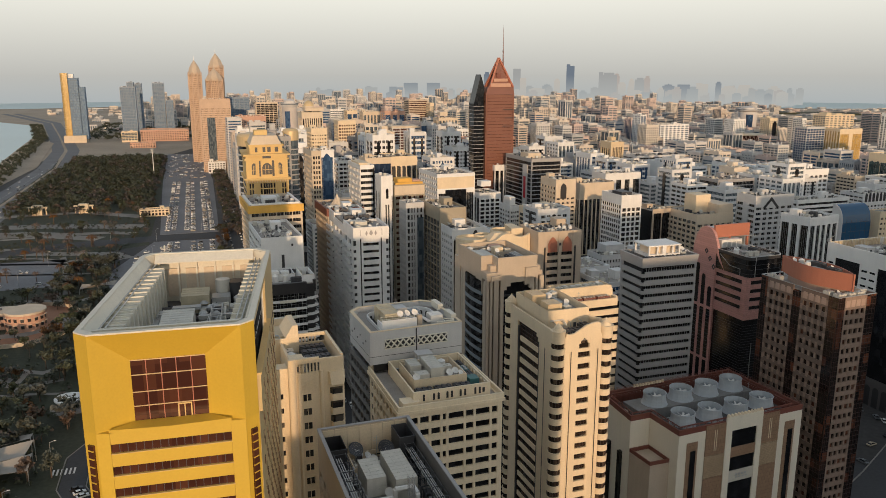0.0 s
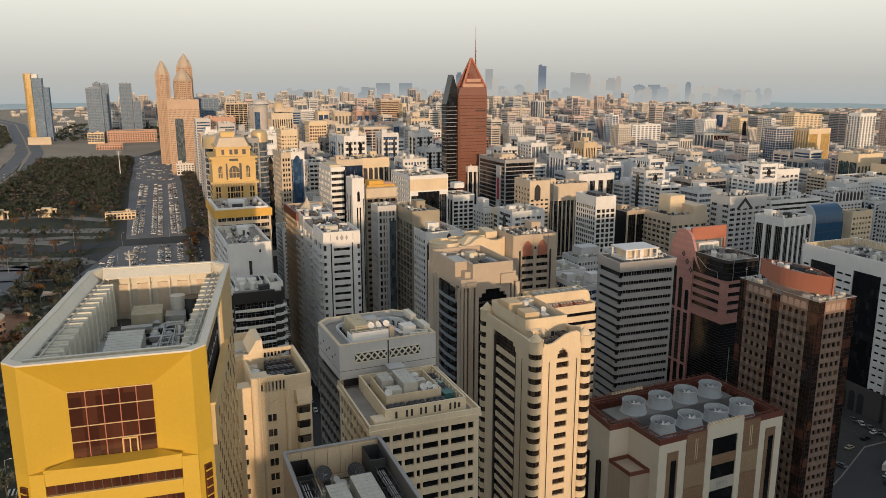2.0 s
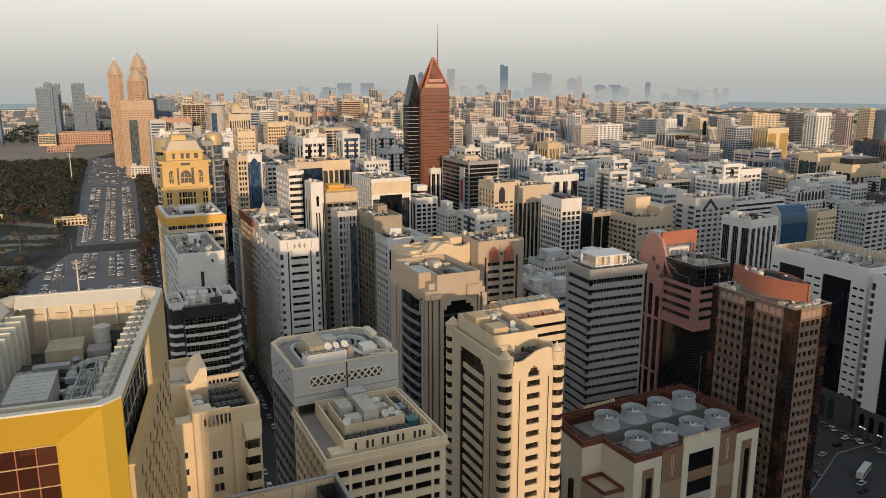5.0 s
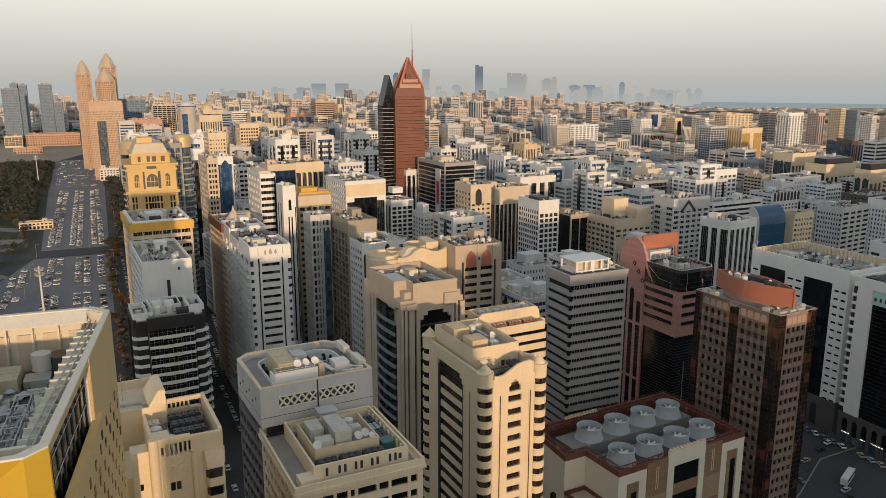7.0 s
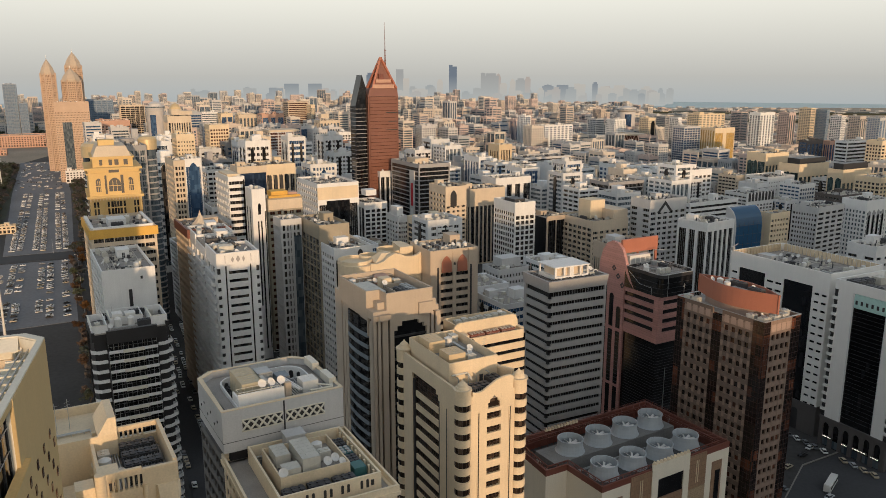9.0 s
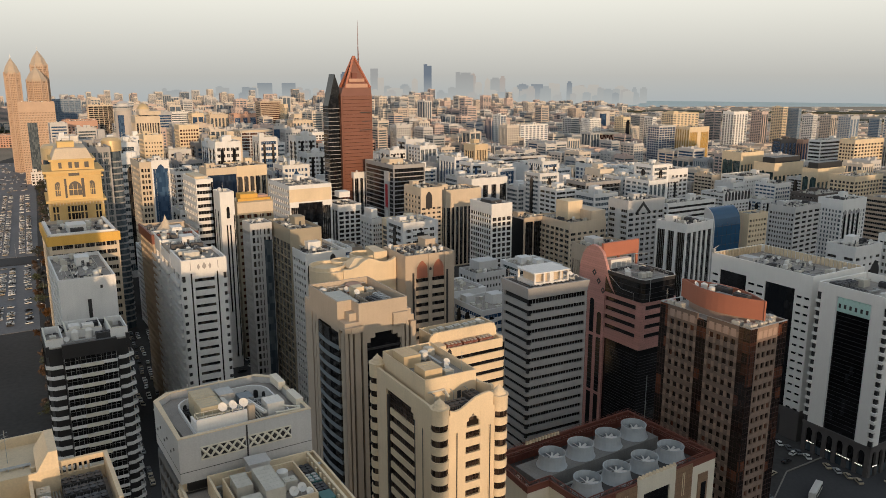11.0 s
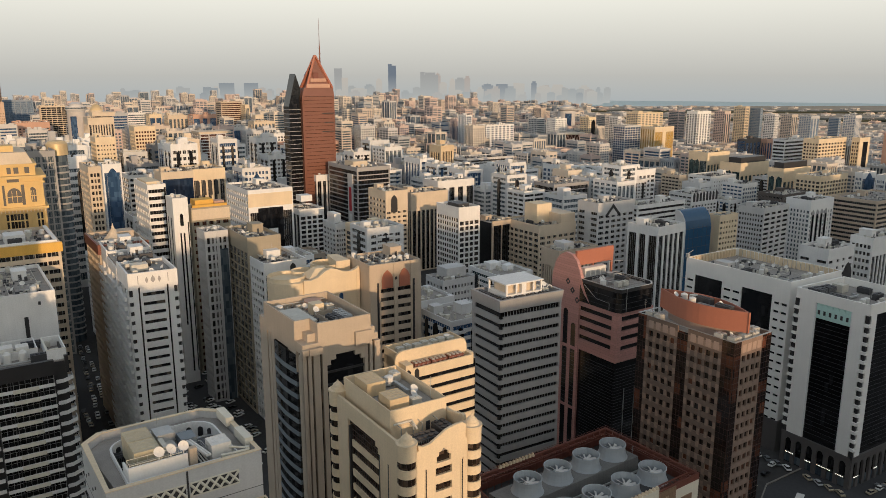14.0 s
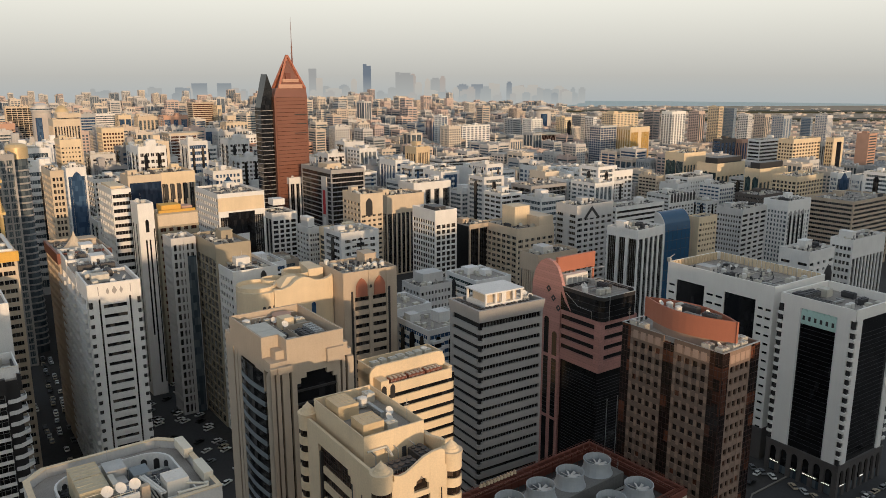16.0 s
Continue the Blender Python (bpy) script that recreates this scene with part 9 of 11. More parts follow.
mid("white_wide_grid_tower", "white tower with a close window grid", (891, 1131), 26.0, 24, 73, r_(73, 7, .5, .4), r_(73, 7, .5, .4), "white", "g_slate", gear=3, seed=218)
mid("pale_plain_tower", "pale grey tower with banded windows", (898, 1194), 20.0, 24, 71, r_(71, 1, .5), r_(71, 5, .45, .3), "grey_light", "g_slate", gear=2, seed=219)
mid("dark_arch_tower", "white tower with a dark arched recess", (951, 1113), 17.0, 22, 75, (20, 4, .4, .3, 5), r_(75, 5, .45, .3), "cream", "g_slate", gear=2, seed=220, extras=[("arch", "F", 7, 16, 10, 68, "g_black", 0.1)])
mid("blue_grey_slab", "blue grey banded office slab", (1016, 1142), 10.5, 24, 75, r_(75, 1, .4), r_(75, 1, .4), "grey", "g_slate", gear=2, seed=221)
mid("white_slim_tower", "white slim tower with strips of windows", (1046, 1141), 10.0, 22, 72, (20, 3, .4, .4, 4), r_(72, 5, .45, .3), "white", "g_slate", gear=2, seed=222)
mid("broken_outline_block", "cream block with a stepped uneven roofline", (1144, 1189), 73.0, 30, 74, r_(74, 7, .5, .4), r_(74, 5, .45, .3), "cream", "g_slate", gear=2, seed=223, extras=[("block", "", 6, 18, 70, 78, "cream", 4, 18), ("block", "", 30, 44, 70, 76, "cream", 4, 18)])
mid("ornate_white_tower", "tall white tower with framed window columns", (1237, 1122), 42.0, 26, 78, (22, 5, .25, .45, 6), (22, 4, .25, .45, 6), "bright_white", "g_slate", gear=2, seed=224)
# far_* walls below carry painted haze in their tone
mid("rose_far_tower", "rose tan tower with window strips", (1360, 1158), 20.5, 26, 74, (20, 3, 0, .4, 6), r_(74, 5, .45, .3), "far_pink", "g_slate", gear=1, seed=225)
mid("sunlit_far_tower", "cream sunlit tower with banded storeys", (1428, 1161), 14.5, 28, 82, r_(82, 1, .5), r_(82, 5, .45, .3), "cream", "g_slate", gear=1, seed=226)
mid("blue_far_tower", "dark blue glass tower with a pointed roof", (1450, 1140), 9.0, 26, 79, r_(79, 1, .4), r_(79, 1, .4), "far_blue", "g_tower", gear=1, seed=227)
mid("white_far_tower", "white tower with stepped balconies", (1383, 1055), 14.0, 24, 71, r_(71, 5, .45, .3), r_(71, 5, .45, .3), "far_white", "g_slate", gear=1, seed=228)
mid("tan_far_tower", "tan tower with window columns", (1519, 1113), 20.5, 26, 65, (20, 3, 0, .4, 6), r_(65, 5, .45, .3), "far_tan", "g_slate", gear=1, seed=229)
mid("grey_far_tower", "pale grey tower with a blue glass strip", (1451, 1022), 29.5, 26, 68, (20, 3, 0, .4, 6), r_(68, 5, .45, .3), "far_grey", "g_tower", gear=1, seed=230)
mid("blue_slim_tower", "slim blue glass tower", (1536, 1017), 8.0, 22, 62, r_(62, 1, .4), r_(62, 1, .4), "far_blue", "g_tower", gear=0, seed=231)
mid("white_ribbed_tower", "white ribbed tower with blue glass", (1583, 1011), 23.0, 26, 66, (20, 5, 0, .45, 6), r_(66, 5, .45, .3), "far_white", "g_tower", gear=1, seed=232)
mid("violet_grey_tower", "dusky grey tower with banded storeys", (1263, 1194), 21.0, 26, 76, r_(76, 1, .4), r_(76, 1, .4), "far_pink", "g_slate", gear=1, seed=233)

mid("navy_brown_block", "dark blue glass block with brown stone piers", (842.6, 696.4), 31.0, 12, 69.7, (16, 4, 0, .35, 5), r_(70, 1, .2), "dark_brown", "g_blue", gear=3, seed=260)
mid("rose_blue_block", "rose stone block with a blue glass side", (875.0, 689.6), 16.5, 9, 68.7, (16, 3, 0, .3, 5), (16, 3, 0, .5, 5), "terracotta_pale", "g_blue", gear=3, seed=261)
mid("cream_slot_tower", "sunlit cream tower with a dark glass slot", (866.8, 565.3), 22.0, 9, 79.2, "blank", (18, 3, .4, .4, 5), "cream", "g_black", gear=3, seed=262, extras=[("panel", "F", 7.7, 17.6, 12, 74.2, "g_black", 0.06)])
mid("grey_column_tower", "grey tower with tall dark window columns", (885.4, 589.6), 12.5, 6, 72.6, (18, 3, 0, .4, 5), (18, 3, 0, .4, 5), "grey_light", "g_dark", gear=3, seed=263)
mid("brown_rose_slab", "brown grey slab tower with a rose striped front", (964.9, 579.7), 19.0, 15, 79.0, r_(79, 1, .5), "blank", "terracotta_pale", "g_slate", gear=3, seed=264)
mid("blue_arch_block", "white block with a tall blue arched front", (705.6, 461.8), 23.5, 7, 61.7, (14, 2, 0, .3, 6), (14, 4, .4, .3, 5), "bright_white", "g_blue", gear=3, seed=265, extras=[("arch", "F", 4.7, 18.8, 6, 57.7, "g_blue", 0.1)])
mid("white_blue_fin_block", "white block with close vertical fins over blue glass", (698.5, 437.0), 32.5, 8, 62.5, (14, 9, 0, .5, 5), (14, 6, .4, .4, 5), "white", "g_blue", gear=3, seed=266)

mid("navy_band_block", "sand stone block with a broad navy glass front", (126.3, 596.0), 21.5, 20, 84.2, "blank", "blank", "sand", "g_blue", gear=4, seed=270, extras=[("panel", "F", 1.0, 20.9, 8, 79.2, "navy_glass", 0.08)])
mid("white_hexagon_block", "white block with faceted bays and dark glass", (199, 533), 17.5, 22, 62, (18, 4, .35, .3, 5), (18, 4, 0, .3, 4), "white", "g_black", gear=5, seed=240, extras=[("block", "", 4, 12, 66, 70, "white", 6, 8)])
mid("white_stepped_block", "white stepped apartment block with square windows", (210, 500), 8.0, 18, 57, (17, 4, .5, .45, 4), (17, 4, .5, .4, 4), "white", "g_dark", gear=3, seed=241, extras=[("block", "", 0.5, 5, 57, 63, "white", 2, 10)])
mid("white_dark_glass_block", "white block with columns of dark glass and stepped roof", (335, 587), 36.0, 22, 65, (16, 4, 0, .4, 6), (16, 4, 0, .35, 6), "white", "g_black", gear=6, seed=242)
mid("tall_white_arch_slab", "white slab with a tall black arch", (418, 621), 11.5, 30, 68, (18, 5, 0, .5, 4), "blank", "white", "g_black", gear=4, seed=243, extras=[("arch", "F", 8, 14, 5, 64, "g_black", 0.1)])
mid("white_bold_band_block", "white block with bold dark window bands", (361, 507), 19.5, 20, 65, r_(65, 2, .5, .1), r_(65, 3, .5, .2), "bright_white", "g_black", gear=5, seed=244)
mid("black_banded_block", "dark glass office block with thin pale bands", (407, 530), 37.5, 24, 64, r_(64, 1, .22, 0), r_(64, 1, .22, 0), "grey", "g_black", gear=6, seed=245)
mid("pale_terrace_block", "white block with stacked terraces", (426, 701), 26.5, 26, 60, r_(60, 5, .45, .25), r_(60, 4, .5, .3), "white", "g_slate", gear=6, seed=246)
mid("white_gable_arch_block", "white block with a pointed blue arch", (506, 646), 19.5, 24, 62, (13, 4, .4, .4, 5), (13, 4, .4, .4, 5), "white", "g_blue", gear=4, seed=247)
mid("white_round_arch_block", "white block with round arched windows", (539, 578), 29.0, 24, 62, (13, 5, .45, .35, 6), (13, 4, .5, .3, 4), "bright_white", "g_dark", gear=5, seed=248)


def gold_dome():
    o = thing("roof_dome", "small gold dome on a tan office block", "dome", 126, 900, 112, 3)
    part("drum", MB().tube(0, 0, 6.4, 0, 1.6, 20), M["sand"], o)
    part("shell", MB().tube(0, 0, 6.0, 1.6, 4.2, 20, 5.2).tube(0, 0, 5.2, 4.2, 6.6, 20, 3.2).tube(0, 0, 3.2, 6.6, 7.8, 20, 0.6), M["gold_cap"], o, smooth=True)


def saucer_tower(x, y, r, h, label):
    b = thing("saucer_top_tower", label, "building", x, y, 0, 0)
    claim(x - r, y - r, 2 * r, 2 * r, 3)
    part("shaft", MB().tube(0, 0, r, 0, h - 11, 28), M["far_tan"], b, smooth=True)
    part("glass_bay", MB().box(-r * 0.75, -r * 0.1, -r - 0.6, 0, 8, h - 16), M["g_blue"], b)
    part("saucer", MB().tube(0, 0, r * 0.95, h - 11, h - 8, 28, r * 1.15).tube(0, 0, r * 1.15, h - 8, h - 5, 28, r * 1.1).tube(0, 0, r * 0.7, h - 5, h - 2.5, 28).tube(0, 0, r * 0.8, h - 2.5, h, 28, r * 0.3), M["far_white"], b, smooth=True)
    part("window_ring", MB().tube(0, 0, r * 1.16, h - 7.4, h - 6.0, 28), M["g_slate"], b)


def lattice_drum(x, y, r, h):
    b = thing("lattice_drum_building", "round orange building behind a diamond lattice screen", "building", x, y, 0, 0)
    claim(x - r, y - r, 2 * r, 2 * r, 3)
    part("drum", MB().tube(0, 0, r - 1, 0, h, 28), M["g_brown"], b, smooth=True)
    mb = MB()
    for k in range(24):
        for j in range(5):
            for s_ in (-1, 1):
                a0, a1 = radians(15 * k), radians(15 * k + 7.5 * s_)
                z = h * j / 5
                mb.rod((r * math.cos(a0), r * math.sin(a0), z), (r * math.cos(a1), r * math.sin(a1), z + h / 5), 0.5, 4)
    tagged(part("lattice", mb, M["terracotta_pale"], b), kind="stuff")
    part("roof_ring", MB().tube(0, 0, r + 0.6, h, h + 2, 28), M["sand"], b)


gold_dome()
saucer_tower(123, 1060, 10, 117, "round pale tower with a saucer shaped top")
saucer_tower(1080, 1330, 18, 86, "pale round tower with a wide saucer top")
lattice_drum(905, 1105, 24, 48)


# barrel roofed block with blue glass
def barrel_block():
    x, y, w, d = 378.3, 371.4, 24.5, 8.0
    b = thing("blue_barrel_block", "grey block whose barrel roof and front are blue glass", "building", x, y, 0, 3)
    claim(x, y, w, d + 2, 3)
    n = 10
    prof = [(d * i / n, 57.9 + 11 * math.sin(math.acos(1 - i / n))) for i in range(n + 1)]

    def slice_(x0, x1, out, up):
        ring = [(-out, 0)] + [(q - out, z + up) for q, z in prof] + [(d + out, 0)]
        mb, k = MB(), len(ring)
        mb.v = [(x0, q, z) for q, z in ring] + [(x1, q, z) for q, z in ring]
        mb.f = [tuple(reversed(range(k))), tuple(range(k, 2 * k))] + [(i, (i + 1) % k, k + (i + 1) % k, k + i) for i in range(k)]
        return mb
    part("glass_vault", slice_(0.7, w, 0, 0), M["vault_blue"], b)
    part("side_wall", slice_(0.0, 0.7, 0.4, 0.6), M["grey_light"], b)
    for j in range(10):
        part("glass_rib", MB().box(0.7, w, -0.08, 0.02, 5 + 5.9 * j, 5.15 + 5.9 * j), M["metal_dark"], b)
    for j in range(5):
        part("glass_mullion", MB().box(w * (j + 1) / 6, w * (j + 1) / 6 + 0.12, -0.07, 0.02, 2, 60), M["metal_dark"], b)


barrel_block()


# cream block with curved wings
def curved_block():
    b = thing("curved_cream_block", "cream block with sweeping curved roof wings and blue windows", "building", 115, 324, 0, 2)
    claim(112, 322, 36, 26, 2)
    C = M["cream"]
    def arc_prism(cx, cy, r, a0, a1, z0, z1, n=12):
        P = [(cx + r * math.cos(radians(a0 + (a1 - a0) * i / n)), cy + r * math.sin(radians(a0 + (a1 - a0) * i / n))) for i in range(n + 1)]
        return MB().prism(P, z0, z1)
    part("body", MB().box(6, 32, 2.0, 22, 0, 70), C, b)
    part("curved_wing", arc_prism(7, 9, 8.5, 0, 345, 0, 72, 24), C, b)
    # wavy screen over the flat front, with a low hipped roof behind it
    wave = [(9, 0), (32, 0), (32, 75.5), (30.5, 74.6), (28, 74.0), (25, 74.4), (22.5, 75.6), (20, 76.2), (17.5, 75.2), (15, 73.4), (12, 72.6), (9, 72.8)]
    part("front_screen", MB().extrude(wave, "F", -1.4, 0.0, 32, 22), C, b)
    part("hipped_roof", MB().prism([(12, 2.2), (24, 2.2), (24, 10), (12, 10)], 72.5, 75.6, [(16, 5), (20, 5), (20, 8), (16, 8)]), C, b)
    def curl(cx, cy, r, z0, z1):
        mb = MB()
        for rr, zz in ((r, z0), (r, z1), (r - 0.5, z1), (r - 0.5, z0)):
            mb.v += [(cx + rr * math.cos(radians(18 * k)), cy + rr * math.sin(radians(18 * k)), zz) for k in range(20)]
        for q in range(3):
            mb.f += [(20 * q + k, 20 * q + (k + 1) % 20, 20 * q + 20 + (k + 1) % 20, 20 * q + 20 + k) for k in range(20)]
        part("roof_curl", mb, C, b, smooth=True)
    curl(6, 10, 7.2, 72, 73.4)
    curl(14, 14, 4.2, 70, 73.6)
    curl(24.5, 15, 6.0, 70, 75.0)
    part("curl_wall", MB().prism([(26, 8), (32, 8), (32, 20), (28, 21)], 70, 76.5), C, b)
    for x, ww, z1 in ((16.2, 1.4, 64), (17.8, 1.4, 65), (19.4, 1.4, 64), (23.2, 1.7, 66)):
        part("blue_window", MB().extrude(arch_pts(x, x + ww, 20, z1), "F", -0.1, 0.05, 32, 22), M["g_blue"], b)
    band_ = arc_prism(7, 9, 8.56, 212, 318, 0, 1.6, 14).mesh("curved_window", M["g_dark"])
    for j in range(12):
        put("curved_window", band_, b, (0, 0, 60.5 - 4.0 * j))
    for k in range(3):
        a_ = radians(258 + 13 * k)
        o = part("arched_light", MB().extrude(arch_pts(-0.55, 0.55, 0, 2.0), "F", -0.3, 0.1, 1, 1), M["dark"], b)
        o.matrix_basis = pose(7 + 8.5 * math.cos(a_), 9 + 8.5 * math.sin(a_), 65.2, 0, 0, math.degrees(a_) + 90)
    for j in range(14):
        part("end_window", MB().box(31.9, 32.08, 4, 8.5, 68 - 3.6 * j, 69.6 - 3.6 * j), M["g_dark"], b)
    part("end_pier", MB().tube(31.0, 1.6, 1.7, 0, 74, 14), C, b, smooth=True)
    roof_gear(b, random.Random(77), 10, 30, 16, 21, 70, C, 4, False)


curved_block()


# ---- landmarks ----
def spire_tower():
    b = thing("copper_spire_tower", "copper brown office tower with pyramid roof and spire", "building", 240.5, 631, 0, 3)
    claim(226, 628, 42, 40, 4)
    C = M["copper"]
    w, d, h = 27.0, 14.0, 131.5
    part("glazing", MB().box(0.4, w - 0.4, 0.4, d - 0.4, 0, 131.4), M["g_brown"], b)
    zs = steps(4, 131.6, 45)
    for face in ("F", "L", "R"):
        lines_on(b, "panel_band", C, face, w, d, 1.0, (26.0 if face == "F" else 13.0), zs, 2.5, -0.4, 0)
    for x in (0, w - 1.6):
        for y in (0, d - 1.6):
            part("corner_post", MB().box(x, x + 1.6, y, y + 1.6, 0, h), C, b)
    part("back_wall", MB().box(1.6, w - 1.6, d - 0.5, d, 0, h), C, b)
    part("head", MB().prism([(0, 0), (w, 0), (w, d), (0, d)], h, 138.0, [(2.4, 1.2), (w - 0.2, 1.2), (w - 0.2, d - 1.2), (2.4, d - 1.2)]), C, b)
    part("vent_slot", MB().box(16.0, 26.4, -0.06, 0.2, 118.0, 118.8).box(18.0, 26.4, -0.06, 0.2, 111.0, 111.7).box(16.0, 26.4, -0.06, 0.2, 104.0, 104.7), M["dark"], b)
    cx, cy = 14.8, 7.0
    sh = lambda s_: [(cx + 0.6 + a * 10.8 * s_, cy + c * 5.6 * s_) for a, c in ((-1, -1), (1, -1), (1, 1), (-1, 1))]
    part("pyramid_core", MB().prism(sh(0.9), 138.0, 159.5, sh(0.06)), C, b)
    part("pyramid_ledge", MB().box(cx - 10, cx + 9, 0.6, 2.4, 138.0, 141.0), M["terracotta_pale"], b)
    part("pyramid_ledge", MB().box(cx - 6.4, cx + 7.0, 2.2, 4.0, 142.5, 145.0), M["terracotta_pale"], b)
    part("machine_room", MB().box(cx - 3.6, cx + 0.6, 2.8, 6, 145.0, 149.5), M["redbrown"], b)
    for k, (x, y) in enumerate(sh(1.0)):
        part("pyramid_rib", MB().rod((x, y, 137.8), (cx, cy, 162.4), 1.1, 4), M["terracotta"], b)
    part("mast", MB().tube(19.0, 7.0, 0.9, 146, 158, 8, 0.7).tube(19.0, 7.0, 0.6, 158, 170, 8, 0.35).tube(19.0, 7.0, 0.3, 170, 190, 8, 0.08), M["redbrown"], b)
    mb = MB()
    for z in (156, 160, 164, 168):
        mb.rod((18.0, 7.0, z), (20.0, 7.0, z), 0.12, 4).rod((19.0, 6.0, z + 1), (19.0, 8.0, z + 1), 0.12, 4)
    part("mast_rungs", mb, M["redbrown"], b)
    # dark wing with a sloping top
    mb = MB()
    q = [(0, 0), (9.6, 0), (9.6, 138), (6.2, 148.5), (0, 124)]
    n = len(q)
    mb.v = [(x - 9.8, 3, z) for x, z in q] + [(x - 9.8, 14, z) for x, z in q]
    mb.f = [tuple(range(n)), tuple(reversed(range(n, 2 * n)))] + [((i + 1) % n, i, n + i, n + (i + 1) % n) for i in range(n)]
    wing = part("dark_wing", mb, M["g_black"], b)
    mb = MB()
    for k in range(36):
        mb.box(-9.85, -0.2, 2.92, 14.05, 6 + 3.3 * k, 6.4 + 3.3 * k)
    tagged(part("wing_banding", mb, M["grey"], wing), kind="stuff")


spire_tower()


def domed_tower():
    b = thing("yellow_palace_tower", "pale yellow apartment tower with stepped cornices and arched windows", "building", 24.6, 424, 0, 0)
    claim(22, 420, 30, 40, 3)
    Y = M["yellow_pale"]
    w, d = 22.5, 30.0
    part("body", MB().box(0, w, 0, d, 0, 92.5), Y, b)
    for a, z0, z1, o in ((0, 92.5, 93.6, 1.0), (0, 103.4, 104.2, 0.6), (0, 105.6, 106.6, 1.1), (2.6, 110.6, 111.4, 0.8)):
        part("cornice", MB().box(a - o, w - a + o, a - o, d - a + o, z0, z1), Y, b)
    part("upper_storey", MB().box(0.2, w - 0.2, 0.2, d - 0.2, 93.6, 105.6), Y, b)
    part("attic", MB().box(2.6, w - 2.6, 2.6, d - 2.6, 106.6, 110.6), Y, b)
    part("mansard", MB().prism([(3, 3), (w - 3, 3), (w - 3, d - 3), (3, d - 3)], 111.4, 116.0, [(5, 5), (w - 5, 5), (w - 5, d - 5), (5, d - 5)]), M["sand"], b)
    part("roof_room", MB().box(6, 13, 10, 18, 116, 118.5), Y, b)
    for u, ww in ((3.2, 2.4), (w / 2 - 2.6, 5.2), (w - 5.6, 2.4)):
        part("arched_window", MB().extrude(arch_pts(u, u + ww, 95.5, 101.5, 0.3), "F", -0.3 + 0.1, 0.0, w, d), M["dark"], b)
        mb = MB()
        for k in range(1, 3):
            mb.box(u + ww * k / 3 - 0.1, u + ww * k / 3 + 0.1, -0.1, 0.05, 95.5, 100.5)
        mb.box(u, u + ww, -0.12, 0.05, 98, 98.25)
        part("window_bars", mb, Y, b)
    for u in (7.2, 14.4):
        part("side_light", MB().box(u - 0.5, u + 0.7, -0.05 + 0.15, 0.3, 94.5, 103), M["dark"], b)
    for u, ww, nb in ((1.5, 0.8, 1), (2.9, 0.8, 1), (w / 2 - 3.9, 0.9, 1), (w / 2 - 2.4, 4.8, 4), (w / 2 + 3.0, 0.9, 1), (w - 3.7, 0.8, 1), (w - 2.3, 0.8, 1)):
        o = part("window_column", MB().box(u, u + ww, -0.05, 0.2, 40, 90.8), M["g_dark"], b)
        mb = MB()
        for k in range(15):
            mb.box(u, u + ww, -0.14, -0.05, 40 + 3.4 * k, 40.6 + 3.4 * k)
        for k in range(1, nb):
            mb.box(u + ww * k / nb - 0.1, u + ww * k / nb + 0.1, -0.12, -0.05, 40, 90.8)
        part("window_bars", mb, Y, o)
    for u in (0.3, 5.2, 6.4, w - 7.0, w - 5.8, w - 0.9):
        part("pilaster", MB().box(u, u + 0.6, -0.45, 0, 0, 92.5), Y, b)
        part("upper_pilaster", MB().box(u, u + 0.6, -0.2, 0.2, 93.6, 103.4), Y, b)
    for k in range(17):
        part("bracket", MB().box(0.2 + 1.35 * k, 0.6 + 1.35 * k, -0.8, 0, 91.4, 92.5), M["cream"], b)
    part("cornice", MB().box(-0.5, w + 0.5, -0.6, d, 74.0, 74.8), Y, b)
    part("band_window", MB().box(w / 2 - 2.2, w / 2 + 2.2, -0.1, 0.25, 104.25, 105.55), M["dark"], b)
    for u in (5.5, 9.5, 12.0, 16.0):
        part("attic_window", MB().box(u, u + 1.8, 2.5, 2.65, 107.4, 110), M["dark"], b)
    for k in range(5):
        part("attic_pier", MB().box(2.6 + 4.2 * k, 3.2 + 4.2 * k, 2.2, 2.6, 106.6, 110.6), Y, b)
    for j in range(24):
        part("west_window", MB().box(-0.08, 0.1, 4, 26, 8 + 3.5 * j, 9.6 + 3.5 * j), M["g_dark"], b)


domed_tower()


def round_tower(name, label, x, y, r, h, wall, glass, cap):
    b = thing(name, label, "building", x, y, 0, 0)
    claim(x - r, y - r, 2 * r, 2 * r, 3)
    part("glazing", MB().tube(0, 0, r - 0.5, 0, h - 6, 24), glass, b, smooth=True)
    ring = MB().tube(0, 0, r, 0, 0.8, 24).mesh("balcony_ring", wall, True)
    n = int((h - 14) / 3.4)
    for k in range(n):
        put("balcony_ring", ring, b, (0, 0, 4 + 3.4 * k))
    part("head", MB().tube(0, 0, r + 0.2, h - 8, h - 2, 24), cap, b, smooth=True)
    part("dome", MB().tube(0, 0, r + 0.2, h - 2, h - 0.6, 24, r - 1).tube(0, 0, r - 1, h - 0.6, h, 24, r * 0.3), cap, b, smooth=True)
    return b


